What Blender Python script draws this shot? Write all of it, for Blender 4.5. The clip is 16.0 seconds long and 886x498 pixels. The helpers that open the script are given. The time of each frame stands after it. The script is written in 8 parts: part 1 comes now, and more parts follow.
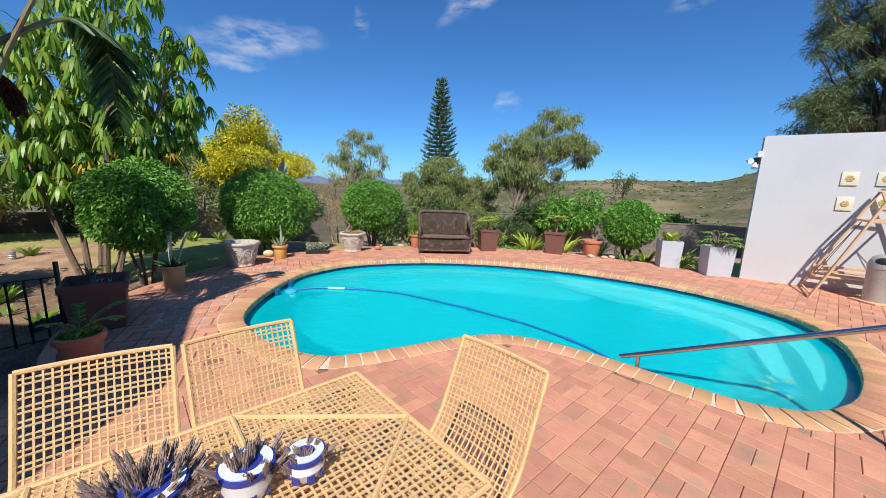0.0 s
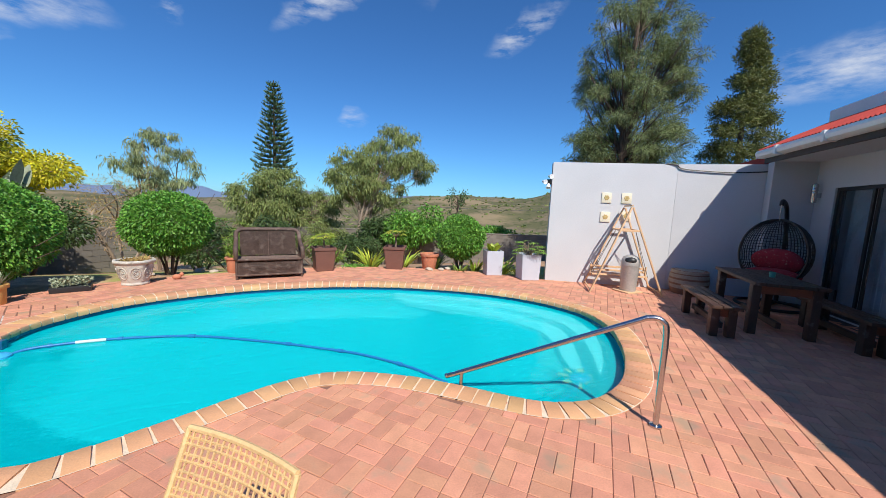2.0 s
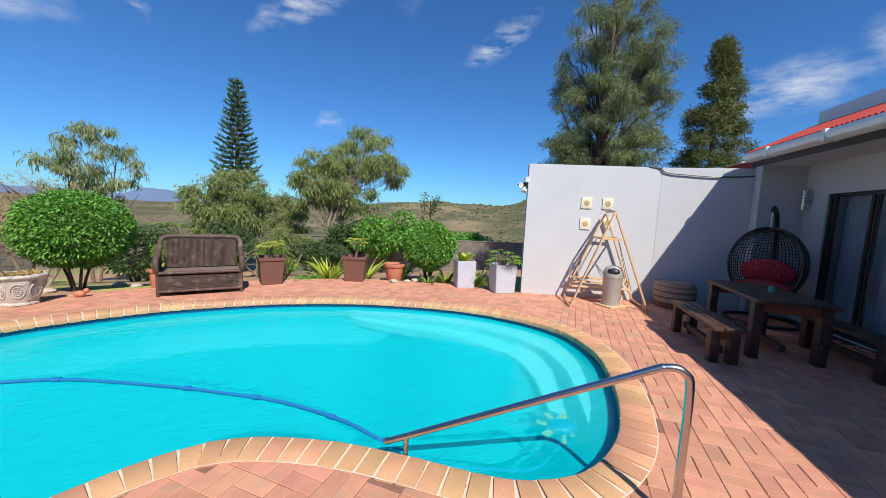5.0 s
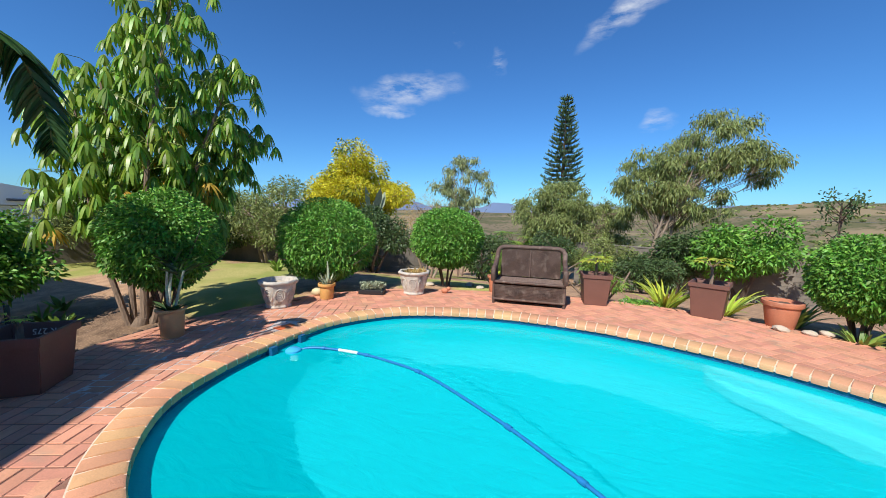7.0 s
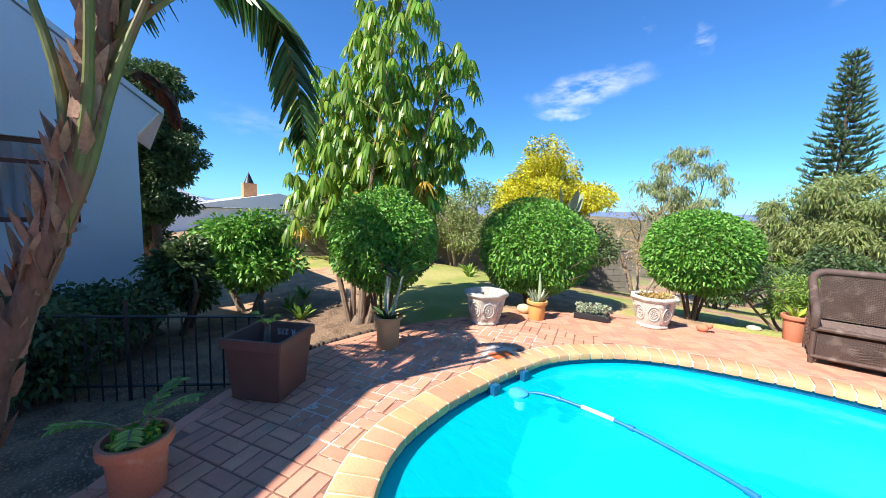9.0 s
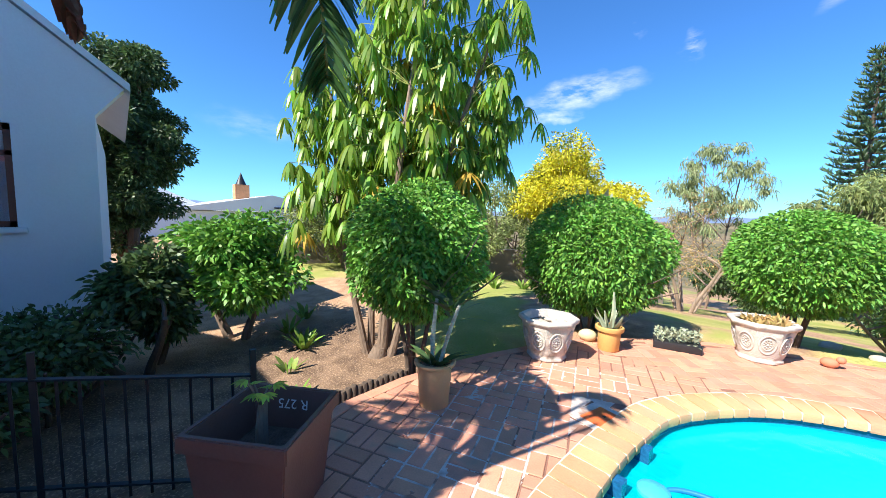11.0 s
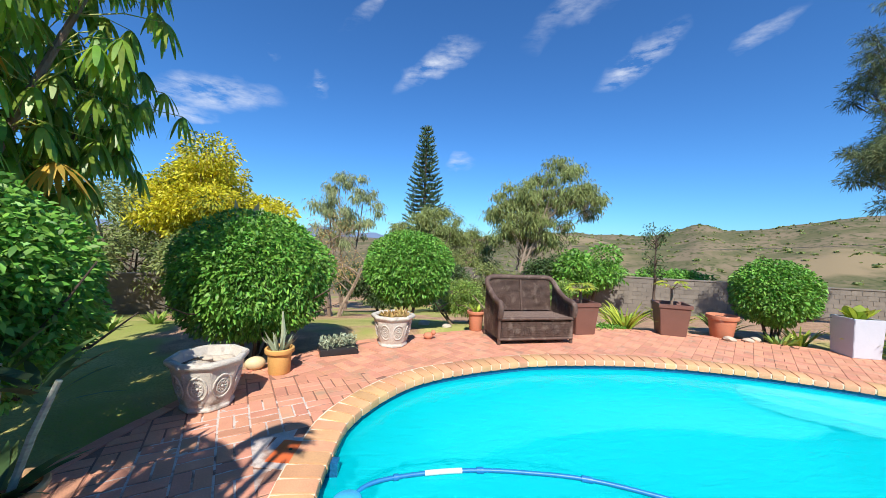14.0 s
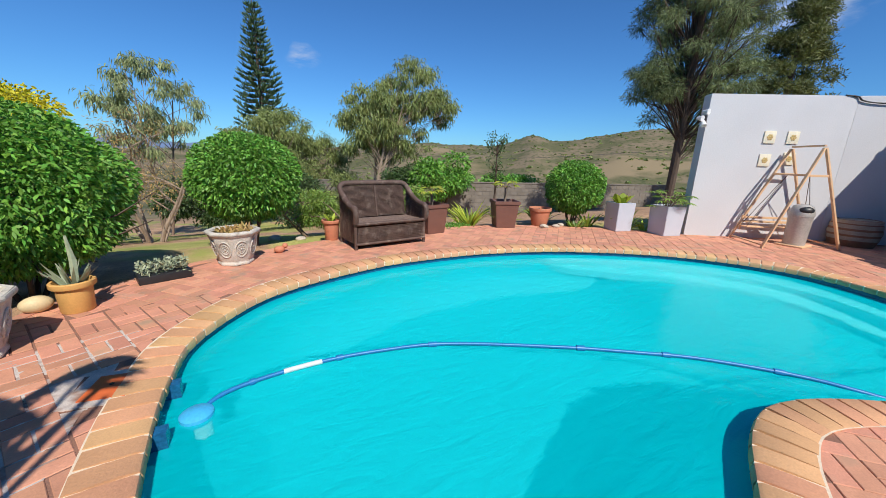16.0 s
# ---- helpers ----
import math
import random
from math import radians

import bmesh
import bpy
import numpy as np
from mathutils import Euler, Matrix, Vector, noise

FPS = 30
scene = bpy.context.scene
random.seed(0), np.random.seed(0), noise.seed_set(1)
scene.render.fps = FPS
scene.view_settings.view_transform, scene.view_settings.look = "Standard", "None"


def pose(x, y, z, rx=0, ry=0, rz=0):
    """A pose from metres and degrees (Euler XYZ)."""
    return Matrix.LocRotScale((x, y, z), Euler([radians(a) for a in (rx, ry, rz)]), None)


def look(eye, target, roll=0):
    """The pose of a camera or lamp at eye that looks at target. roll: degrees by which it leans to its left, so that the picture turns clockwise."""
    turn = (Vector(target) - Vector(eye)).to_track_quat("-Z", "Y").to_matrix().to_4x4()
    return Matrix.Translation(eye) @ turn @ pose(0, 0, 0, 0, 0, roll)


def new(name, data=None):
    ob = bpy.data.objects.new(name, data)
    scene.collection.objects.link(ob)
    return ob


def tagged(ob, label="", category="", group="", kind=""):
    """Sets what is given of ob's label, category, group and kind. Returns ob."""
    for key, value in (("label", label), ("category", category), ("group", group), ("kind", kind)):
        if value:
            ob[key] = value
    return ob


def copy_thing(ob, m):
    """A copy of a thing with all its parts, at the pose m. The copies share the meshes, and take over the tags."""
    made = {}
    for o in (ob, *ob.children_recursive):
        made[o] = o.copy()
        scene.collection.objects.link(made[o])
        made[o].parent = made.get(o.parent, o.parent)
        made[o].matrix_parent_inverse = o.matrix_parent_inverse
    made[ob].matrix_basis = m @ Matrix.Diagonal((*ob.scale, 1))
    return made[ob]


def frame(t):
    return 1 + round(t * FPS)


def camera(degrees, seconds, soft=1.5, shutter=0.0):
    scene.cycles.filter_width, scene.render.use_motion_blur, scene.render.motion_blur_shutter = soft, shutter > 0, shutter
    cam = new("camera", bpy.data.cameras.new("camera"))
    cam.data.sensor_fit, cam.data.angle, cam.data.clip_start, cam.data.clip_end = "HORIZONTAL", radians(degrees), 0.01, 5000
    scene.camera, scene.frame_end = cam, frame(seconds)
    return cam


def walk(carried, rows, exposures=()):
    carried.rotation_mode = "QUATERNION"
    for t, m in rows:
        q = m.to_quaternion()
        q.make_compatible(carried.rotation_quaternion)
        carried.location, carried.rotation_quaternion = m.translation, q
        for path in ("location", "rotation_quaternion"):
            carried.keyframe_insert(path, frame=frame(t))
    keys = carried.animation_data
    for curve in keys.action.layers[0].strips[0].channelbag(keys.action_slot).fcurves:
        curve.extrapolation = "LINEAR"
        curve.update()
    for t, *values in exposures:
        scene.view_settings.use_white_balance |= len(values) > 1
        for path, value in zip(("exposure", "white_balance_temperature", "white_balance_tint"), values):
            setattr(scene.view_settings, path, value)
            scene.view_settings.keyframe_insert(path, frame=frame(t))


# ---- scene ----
cam = camera(102.9, 16.0, soft=0.6)
PATH = [
    (0, (0.122, -0.137, 1.583), (0.092, 1.833, 1.237), 2.1),
    (0.5, (0.261, -0.028, 1.600), (0.355, 1.945, 1.284), 2.1),
    (1, (0.378, 0.139, 1.616), (0.699, 2.093, 1.338), 2.1),
    (1.5, (0.489, 0.196, 1.594), (1.042, 2.101, 1.342), 2.3),
    (2, (0.532, 0.201, 1.610), (1.300, 2.033, 1.375), 2.4),
    (2.5, (0.561, 0.164, 1.628), (1.533, 1.897, 1.401), 2.5),
    (3, (0.648, 0.139, 1.643), (1.801, 1.759, 1.425), 2.4),
    (3.2, (0.690, 0.141, 1.646), (1.880, 1.735, 1.435), 2.4),
    (5.3, (1.137, 1.045, 1.588), (1.843, 2.905, 1.387), 2.6),
    (5.5, (1.139, 1.131, 1.605), (1.683, 3.044, 1.395), 2.2),
    (6, (1.077, 1.410, 1.650), (1.076, 3.397, 1.428), 2.1),
    (6.5, (1.022, 1.702, 1.653), (0.588, 3.643, 1.437), 1.7),
    (7, (0.920, 1.973, 1.625), (0.176, 3.817, 1.412), 1.4),
    (7.5, (0.706, 2.265, 1.575), (-0.300, 3.982, 1.379), 1.3),
    (8, (0.408, 2.362, 1.605), (-0.762, 3.971, 1.396), 1.4),
    (8.5, (-0.032, 2.404, 1.598), (-1.353, 3.890, 1.382), 1.8),
    (9, (-0.467, 2.525, 1.534), (-1.953, 3.847, 1.328), 1.8),
    (9.2, (-0.606, 2.556, 1.533), (-2.118, 3.850, 1.335), 1.8),
    (11.3, (-1.863, 2.915, 1.492), (-3.302, 4.291, 1.310), 1.7),
    (11.5, (-1.919, 2.940, 1.527), (-3.280, 4.396, 1.350), 2.1),
    (12, (-1.982, 2.944, 1.579), (-3.047, 4.634, 1.489), 2.3),
    (12.5, (-2.010, 2.969, 1.581), (-2.755, 4.824, 1.521), 2.5),
    (13, (-2.011, 2.964, 1.580), (-2.425, 4.920, 1.524), 2.6),
    (13.5, (-2.007, 2.955, 1.570), (-2.139, 4.950, 1.516), 2.3),
    (14, (-2.008, 2.945, 1.534), (-1.802, 4.934, 1.490), 2.3),
    (14.5, (-2.011, 2.984, 1.488), (-1.460, 4.904, 1.384), 2.4),
    (15, (-1.967, 2.943, 1.481), (-1.225, 4.780, 1.210), 2.3),
    (15.5, (-1.870, 2.879, 1.539), (-1.065, 4.655, 1.098), 2.3),
    (16, (-1.905, 2.895, 1.423), (-0.978, 4.594, 0.920), 1.7),
]
walk(cam, [(t, look(eye, target, roll)) for t, eye, target, roll in PATH],
     exposures=((0.0, 0.12), (1.0, 0.14), (3.0, 0.14), (5.5, 0.14), (7.0, 0.24), (9.0, 0.9), (11.5, 1.05), (12.5, 0.85), (13.5, 0.58), (14.5, 0.32), (16.0, 0.03)))

# ---- world, sun ----
world = bpy.data.worlds.new("sky")
scene.world = world
world.use_nodes = True
wn, wl = world.node_tree.nodes, world.node_tree.links
sky = wn.new("ShaderNodeTexSky")
sky.sky_type = "NISHITA"
sky.sun_disc = False
SUN = Vector((-0.07, -0.93, 1.0)).normalized()
sky.sun_elevation = math.asin(SUN.z)
sky.sun_rotation = math.atan2(SUN.x, SUN.y)
sky.altitude = 300
sky.air_density = 1.0
sky.dust_density = 0.25
sky.ozone_density = 3.0
SKY_STRENGTH = 0.092


def wmath(op, a, b=None, c=None):
    n = wn.new("ShaderNodeMath")
    n.operation = op
    for i, v in enumerate((a, b, c)):
        if v is None:
            continue
        if isinstance(v, (int, float)):
            n.inputs[i].default_value = v
        else:
            wl.new(v, n.inputs[i])
    return n.outputs[0]


# thin wisps of cloud, each a soft patch of the sky broken up by streaky noise
coord = wn.new("ShaderNodeTexCoord")
CLOUDS = [  # azimuth, elevation, half width, half height, slant, density (degrees)
    (-27.0, 18.3, 9.0, 2.6, 6, 1.0), (-30.5, 15.5, 4.0, 1.3, 0, 0.9), (-13.6, 21.5, 1.6, 2.0, 35, 0.8),
    (8.0, 12.6, 3.0, 1.7, 0, 0.85), (3.5, 26.5, 8.0, 1.9, 32, 0.95), (-4.0, 33.0, 8.0, 1.2, 35, 0.45),
    (33.0, 26.0, 6.5, 2.4, 25, 1.0), (26.0, 33.0, 9.0, 2.0, 25, 0.5), (69.0, 16.5, 7.0, 3.2, 8, 1.0),
    (79.0, 19.5, 6.0, 3.2, 10, 1.0), (62.0, 11.0, 3.2, 1.0, 0, 0.5), (-73.0, 11.0, 8.0, 2.4, 3, 0.3),
    (48.0, 25.5, 4.0, 1.2, 15, 0.7), (-20.5, 24.5, 1.2, 0.8, 20, 0.5),
]
smap = wn.new("ShaderNodeMapping")
smap.inputs["Scale"].default_value = (5, 5, 17)
wl.new(coord.outputs["Generated"], smap.inputs["Vector"])
streak = wn.new("ShaderNodeTexNoise")
streak.inputs["Scale"].default_value = 2.2
streak.inputs["Detail"].default_value = 8
streak.inputs["Roughness"].default_value = 0.62
wl.new(smap.outputs[0], streak.inputs["Vector"])
warp = coord.outputs["Generated"]
for wscale, wamount in ((3.0, 0.10), (11.0, 0.05), (30.0, 0.02)):
    wnz = wn.new("ShaderNodeTexNoise")
    wnz.inputs["Scale"].default_value = wscale
    wnz.inputs["Detail"].default_value = 3
    wl.new(coord.outputs["Generated"], wnz.inputs["Vector"])
    wmid = wn.new("ShaderNodeVectorMath")
    wmid.operation = "SUBTRACT"
    wmid.inputs[1].default_value = (0.5, 0.5, 0.5)
    wl.new(wnz.outputs["Color"], wmid.inputs[0])
    wadd = wn.new("ShaderNodeVectorMath")
    wadd.operation = "MULTIPLY_ADD"
    wadd.inputs[1].default_value = (wamount * 1.6, wamount * 1.6, wamount * 0.9)
    wl.new(wmid.outputs[0], wadd.inputs[0])
    wl.new(warp, wadd.inputs[2])
    warp = wadd.outputs[0]
total = None
for az, el, hw, hh, slant, dens in CLOUDS:
    a, e, s = radians(az), radians(el), radians(slant)
    mid = Vector((math.sin(a) * math.cos(e), math.cos(a) * math.cos(e), math.sin(e)))
    right = Vector((math.cos(a), -math.sin(a), 0))
    up = right.cross(mid) * 1.0
    if up.z < 0:
        up = -up
    r2 = right * math.cos(s) + up * math.sin(s)
    u2 = up * math.cos(s) - right * math.sin(s)
    terms = []
    for axis, half in ((r2, hw), (u2, hh)):
        d = wn.new("ShaderNodeVectorMath")
        d.operation = "DOT_PRODUCT"
        d.inputs[1].default_value = axis / math.sin(radians(half))
        wl.new(warp, d.inputs[0])
        terms.append(wmath("MULTIPLY", d.outputs["Value"], d.outputs["Value"]))
    front = wn.new("ShaderNodeVectorMath")
    front.operation = "DOT_PRODUCT"
    front.inputs[1].default_value = mid
    wl.new(coord.outputs["Generated"], front.inputs[0])
    fall = wmath("SUBTRACT", 1.0, wmath("ADD", terms[0], terms[1]))
    fall = wmath("MULTIPLY", wmath("MAXIMUM", fall, 0.0), wmath("GREATER_THAN", front.outputs["Value"], 0.3))
    fall = wmath("MULTIPLY", fall, dens)
    total = fall if total is None else wmath("MAXIMUM", total, fall)
soft_ = wmath("POWER", total, 1.25)
amount = wmath("MULTIPLY", wmath("MINIMUM", wmath("MAXIMUM", wmath("SUBTRACT", wmath("MULTIPLY", streak.outputs["Fac"], 2.6), 1.02), 0.0), 1.0), soft_)
tint = wn.new("ShaderNodeMix")
tint.data_type = "RGBA"
tint.blend_type = "MULTIPLY"
tint.inputs[0].default_value = 1.0
tint.inputs[7].default_value = (0.42, 0.86, 1.32, 1)
wl.new(sky.outputs[0], tint.inputs[6])
mixc = wn.new("ShaderNodeMix")
mixc.data_type = "RGBA"
mixc.inputs[7].default_value = (7.5, 7.9, 8.6, 1)
wl.new(tint.outputs[2], mixc.inputs[6])
wl.new(amount, mixc.inputs[0])
bgn = wn["Background"]
bgn.inputs["Strength"].default_value = SKY_STRENGTH
wl.new(mixc.outputs[2], bgn.inputs["Color"])

sun_data = bpy.data.lights.new("sun", "SUN")
sun_data.energy = 5.0
sun_data.angle = radians(0.53)
sun_data.color = (1.0, 0.955, 0.88)
sun = new("sun", sun_data)
sun.matrix_world = look((SUN * 60), (0, 0, 0))

# ---- materials ----


def mat(name, base, rough=0.7, var=0.15, scale=6.0, bump=0.15, bscale=60.0, metal=0.0, rand=0.0, island=0.0, hue=0.0, second=None,
        second_scale=2.0, second_at=0.55, leaf=0.0, spec=0.5, coat=0.0, stretch=(1, 1, 1)):
    m = bpy.data.materials.new(name)
    m.use_nodes = True
    n, l = m.node_tree.nodes, m.node_tree.links
    b = n["Principled BSDF"]
    b.inputs["Roughness"].default_value = rough
    b.inputs["Metallic"].default_value = metal
    b.inputs["Specular IOR Level"].default_value = spec
    b.inputs["Coat Weight"].default_value = coat
    geo = n.new("ShaderNodeNewGeometry")
    mp = n.new("ShaderNodeMapping")
    mp.inputs["Scale"].default_value = stretch
    l.new(geo.outputs["Position"], mp.inputs["Vector"])
    pos = mp.outputs[0]

    def nz(s, detail=4.0):
        t = n.new("ShaderNodeTexNoise")
        t.inputs["Scale"].default_value = s
        t.inputs["Detail"].default_value = detail
        l.new(pos, t.inputs["Vector"])
        return t.outputs["Fac"]

    big = nz(scale)
    fine = nz(bscale, 5.0)
    mix = n.new("ShaderNodeMix")
    mix.data_type = "RGBA"
    lo = [max(0.0, c * (1 - var)) for c in base]
    hi = [min(1.0, c * (1 + var)) for c in base]
    mix.inputs[6].default_value = (*lo, 1)
    mix.inputs[7].default_value = (*hi, 1)
    rampa = n.new("ShaderNodeMapRange")
    rampa.inputs[1].default_value, rampa.inputs[2].default_value = 0.3, 0.7
    avg = n.new("ShaderNodeMath")
    avg.operation = "MULTIPLY_ADD"
    avg.inputs[1].default_value = 0.45
    l.new(fine, avg.inputs[0])
    sc = n.new("ShaderNodeMath")
    sc.operation = "MULTIPLY"
    sc.inputs[1].default_value = 0.55
    l.new(big, sc.inputs[0])
    l.new(sc.outputs[0], avg.inputs[2])
    l.new(avg.outputs[0], rampa.inputs[0])
    l.new(rampa.outputs[0], mix.inputs[0])
    col = mix.outputs[2]
    if second is not None:
        s = n.new("ShaderNodeMix")
        s.data_type = "RGBA"
        s.inputs[7].default_value = (*second, 1)
        mr = n.new("ShaderNodeMapRange")
        mr.inputs[1].default_value, mr.inputs[2].default_value = second_at, second_at + 0.12
        l.new(nz(second_scale, 6.0), mr.inputs[0])
        l.new(mr.outputs[0], s.inputs[0])
        l.new(col, s.inputs[6])
        col = s.outputs[2]
    if rand or island or hue:
        h = n.new("ShaderNodeHueSaturation")
        src = n.new("ShaderNodeObjectInfo").outputs["Random"] if rand else geo.outputs["Random Per Island"]
        v = n.new("ShaderNodeMapRange")
        k = rand or island
        v.inputs[3].default_value, v.inputs[4].default_value = 1 - k, 1 + k
        l.new(src, v.inputs[0])
        l.new(v.outputs[0], h.inputs["Value"])
        if hue:
            w = n.new("ShaderNodeTexWhiteNoise")
            w.noise_dimensions = "1D"
            l.new(src, w.inputs["W"])
            hr = n.new("ShaderNodeMapRange")
            hr.inputs[3].default_value, hr.inputs[4].default_value = 0.5 - hue, 0.5 + hue
            l.new(w.outputs["Value"], hr.inputs[0])
            l.new(hr.outputs[0], h.inputs["Hue"])
        l.new(col, h.inputs["Color"])
        col = h.outputs[0]
    l.new(col, b.inputs["Base Color"])
    if bump:
        bp = n.new("ShaderNodeBump")
        bp.inputs["Strength"].default_value = bump
        bp.inputs["Distance"].default_value = 0.02
        l.new(fine, bp.inputs["Height"])
        l.new(bp.outputs[0], b.inputs["Normal"])
    if leaf:
        tr = n.new("ShaderNodeBsdfTranslucent")
        l.new(col, tr.inputs["Color"])
        mx = n.new("ShaderNodeMixShader")
        mx.inputs[0].default_value = leaf
        l.new(b.outputs[0], mx.inputs[1])
        l.new(tr.outputs[0], mx.inputs[2])
        l.new(mx.outputs[0], n["Material Output"].inputs["Surface"])
    return m


M_BRICK = mat("paving_brick", (0.60, 0.275, 0.172), 0.85, 0.17, 7, 0.2, 90, rand=0.15, hue=0.006, second=(0.43, 0.26, 0.17), second_scale=3.5, second_at=0.57)
M_BRICK_J = mat("paving_brick_joined", (0.60, 0.275, 0.172), 0.85, 0.17, 7, 0.2, 90, island=0.15, hue=0.006, second=(0.43, 0.26, 0.17), second_scale=3.5, second_at=0.57)
M_BED = mat("paving_bed", (0.27, 0.135, 0.09), 0.95, 0.25, 9, 0.3, 120)
M_MORTAR = mat("white_mortar", (0.56, 0.48, 0.42), 0.95, 0.25, 14, 0.3, 120, second=(0.30, 0.16, 0.11), second_scale=5, second_at=0.5)
M_COPING = mat("coping_brick", (0.62, 0.33, 0.17), 0.75, 0.16, 4, 0.2, 80, rand=0.13, hue=0.014)
M_COPING_MORTAR = mat("coping_mortar", (0.74, 0.60, 0.44), 0.9, 0.2, 9, 0.2, 100)
M_PLASTER = mat("pool_plaster", (0.012, 0.41, 0.45), 0.6, 0.05, 2, 0.05, 30)
# paler than the basin: the shallow water's lighter look is put into the colour
M_STEP = mat("pool_step_plaster", (0.30, 0.70, 0.72), 0.6, 0.05, 3, 0.05, 30)
M_TILE = mat("pool_waterline_tile", (0.012, 0.10, 0.22), 0.2, 0.4, 40, 0.05, 60)
M_WALL = mat("grey_painted_plaster", (0.56, 0.56, 0.57), 0.85, 0.05, 1.3, 0.12, 45)
M_HOUSEWALL = mat("house_painted_plaster", (0.50, 0.51, 0.53), 0.85, 0.05, 1.3, 0.12, 45)
M_PALEWALL = mat("pale_blue_plaster", (0.62, 0.68, 0.74), 0.85, 0.05, 1.1, 0.1, 45)
M_ROOF = mat("red_roof_sheet", (0.42, 0.05, 0.035), 0.85, 0.2, 3, 0.1, 40)
M_WHITE = mat("white_paint", (0.78, 0.78, 0.77), 0.5, 0.06, 3, 0.05, 40)
M_DARKFRAME = mat("dark_bronze_aluminium", (0.025, 0.02, 0.018), 0.4, 0.2, 10, 0.03, 60)
M_FASCIA = mat("dark_stained_fascia", (0.035, 0.02, 0.015), 0.6, 0.3, 8, 0.1, 60)
M_CURTAIN = mat("grey_curtain_cloth", (0.55, 0.56, 0.60), 0.9, 0.08, 4, 0.1, 120)
M_BLUECURTAIN = mat("blue_curtain_cloth", (0.10, 0.22, 0.28), 0.9, 0.1, 4, 0.1, 120)
M_SOIL = mat("garden_soil", (0.30, 0.185, 0.115), 0.95, 0.3, 3, 0.6, 40, second=(0.17, 0.10, 0.06), second_scale=1.2)
M_POTSOIL = mat("potting_soil", (0.12, 0.075, 0.05), 0.95, 0.4, 20, 0.6, 80)
M_TERRA = mat("terracotta", (0.52, 0.20, 0.11), 0.8, 0.15, 6, 0.12, 70, second=(0.60, 0.36, 0.25), second_scale=7, second_at=0.62)
M_BROWNPOT = mat("brown_painted_fibre_cement", (0.165, 0.075, 0.055), 0.55, 0.12, 5, 0.08, 70)
M_TANPOT = mat("tan_plastic", (0.56, 0.34, 0.17), 0.6, 0.08, 5, 0.05, 60)
M_YELLOWPOT = mat("ochre_clay", (0.66, 0.36, 0.11), 0.75, 0.12, 6, 0.1, 60)
M_GREYPOT = mat("pale_grey_fibre_cement", (0.50, 0.52, 0.58), 0.7, 0.07, 4, 0.08, 60)
M_CONCRETE = mat("weathered_white_concrete", (0.56, 0.51, 0.44), 0.9, 0.2, 9, 0.35, 90, second=(0.25, 0.21, 0.17), second_scale=6, second_at=0.58)
M_BLOCK = mat("grey_concrete_block", (0.19, 0.165, 0.135), 0.9, 0.2, 3, 0.3, 50, island=0.1)
M_BARK = mat("grey_brown_bark", (0.22, 0.155, 0.11), 0.9, 0.35, 6, 0.7, 40, stretch=(1, 1, 0.3))
M_PALEBARK = mat("pale_bark", (0.34, 0.26, 0.19), 0.9, 0.3, 8, 0.5, 40, stretch=(1, 1, 0.3))
M_DARKBARK = mat("dark_bark", (0.10, 0.07, 0.05), 0.9, 0.35, 6, 0.7, 40, stretch=(1, 1, 0.3))
M_WICKER = mat("dark_brown_wicker", (0.105, 0.062, 0.047), 0.6, 0.3, 14, 0.4, 150, second=(0.20, 0.14, 0.11), second_scale=9, second_at=0.55)
M_STEEL = mat("brushed_stainless_steel", (0.55, 0.53, 0.52), 0.24, 0.06, 6, 0.02, 80, metal=1.0)
M_STONE = mat("pale_field_stone", (0.50, 0.42, 0.33), 0.9, 0.25, 9, 0.4, 60)
L_BUSH = mat("glossy_bush_leaf", (0.15, 0.34, 0.045), 0.55, 0.25, 3, 0, 30, island=0.5, hue=0.02, leaf=0.25)
L_UMBRELLA = mat("umbrella_tree_leaf", (0.25, 0.40, 0.05), 0.38, 0.25, 2, 0, 30, island=0.45, hue=0.03, leaf=0.45)
L_YELLOW = mat("yellow_green_leaf", (0.64, 0.58, 0.03), 0.6, 0.25, 1.5, 0, 30, island=0.4, hue=0.02, leaf=0.35, second=(0.13, 0.19, 0.03), second_scale=0.9, second_at=0.55)
L_OLIVE = mat("olive_leaf", (0.24, 0.29, 0.09), 0.6, 0.25, 2, 0, 30, island=0.45, hue=0.02, leaf=0.3)
L_PALE = mat("pale_willow_leaf", (0.32, 0.37, 0.17), 0.6, 0.25, 2, 0, 30, island=0.4, hue=0.02, leaf=0.35)
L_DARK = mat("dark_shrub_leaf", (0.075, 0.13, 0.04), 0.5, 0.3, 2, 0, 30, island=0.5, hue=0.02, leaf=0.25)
L_PINE = mat("pine_needle", (0.10, 0.17, 0.075), 0.6, 0.3, 2, 0, 30, island=0.4, hue=0.015, leaf=0.15)
L_CASUARINA = mat("casuarina_needle", (0.18, 0.225, 0.085), 0.6, 0.3, 1, 0, 30, island=0.5, hue=0.015, leaf=0.25)
L_CYPRESS = mat("cypress_leaf", (0.13, 0.15, 0.04), 0.6, 0.3, 1, 0, 30, island=0.5, hue=0.015, leaf=0.15)
L_STRAP = mat("strap_leaf", (0.22, 0.33, 0.06), 0.45, 0.3, 5, 0, 30, island=0.4, hue=0.03, leaf=0.3)
L_LIME = mat("lime_leaf", (0.42, 0.50, 0.06), 0.45, 0.25, 5, 0, 30, island=0.35, hue=0.03, leaf=0.35)
L_DRY = mat("dry_leaf", (0.48, 0.33, 0.12), 0.7, 0.3, 5, 0, 30, island=0.4, hue=0.02, leaf=0.3)
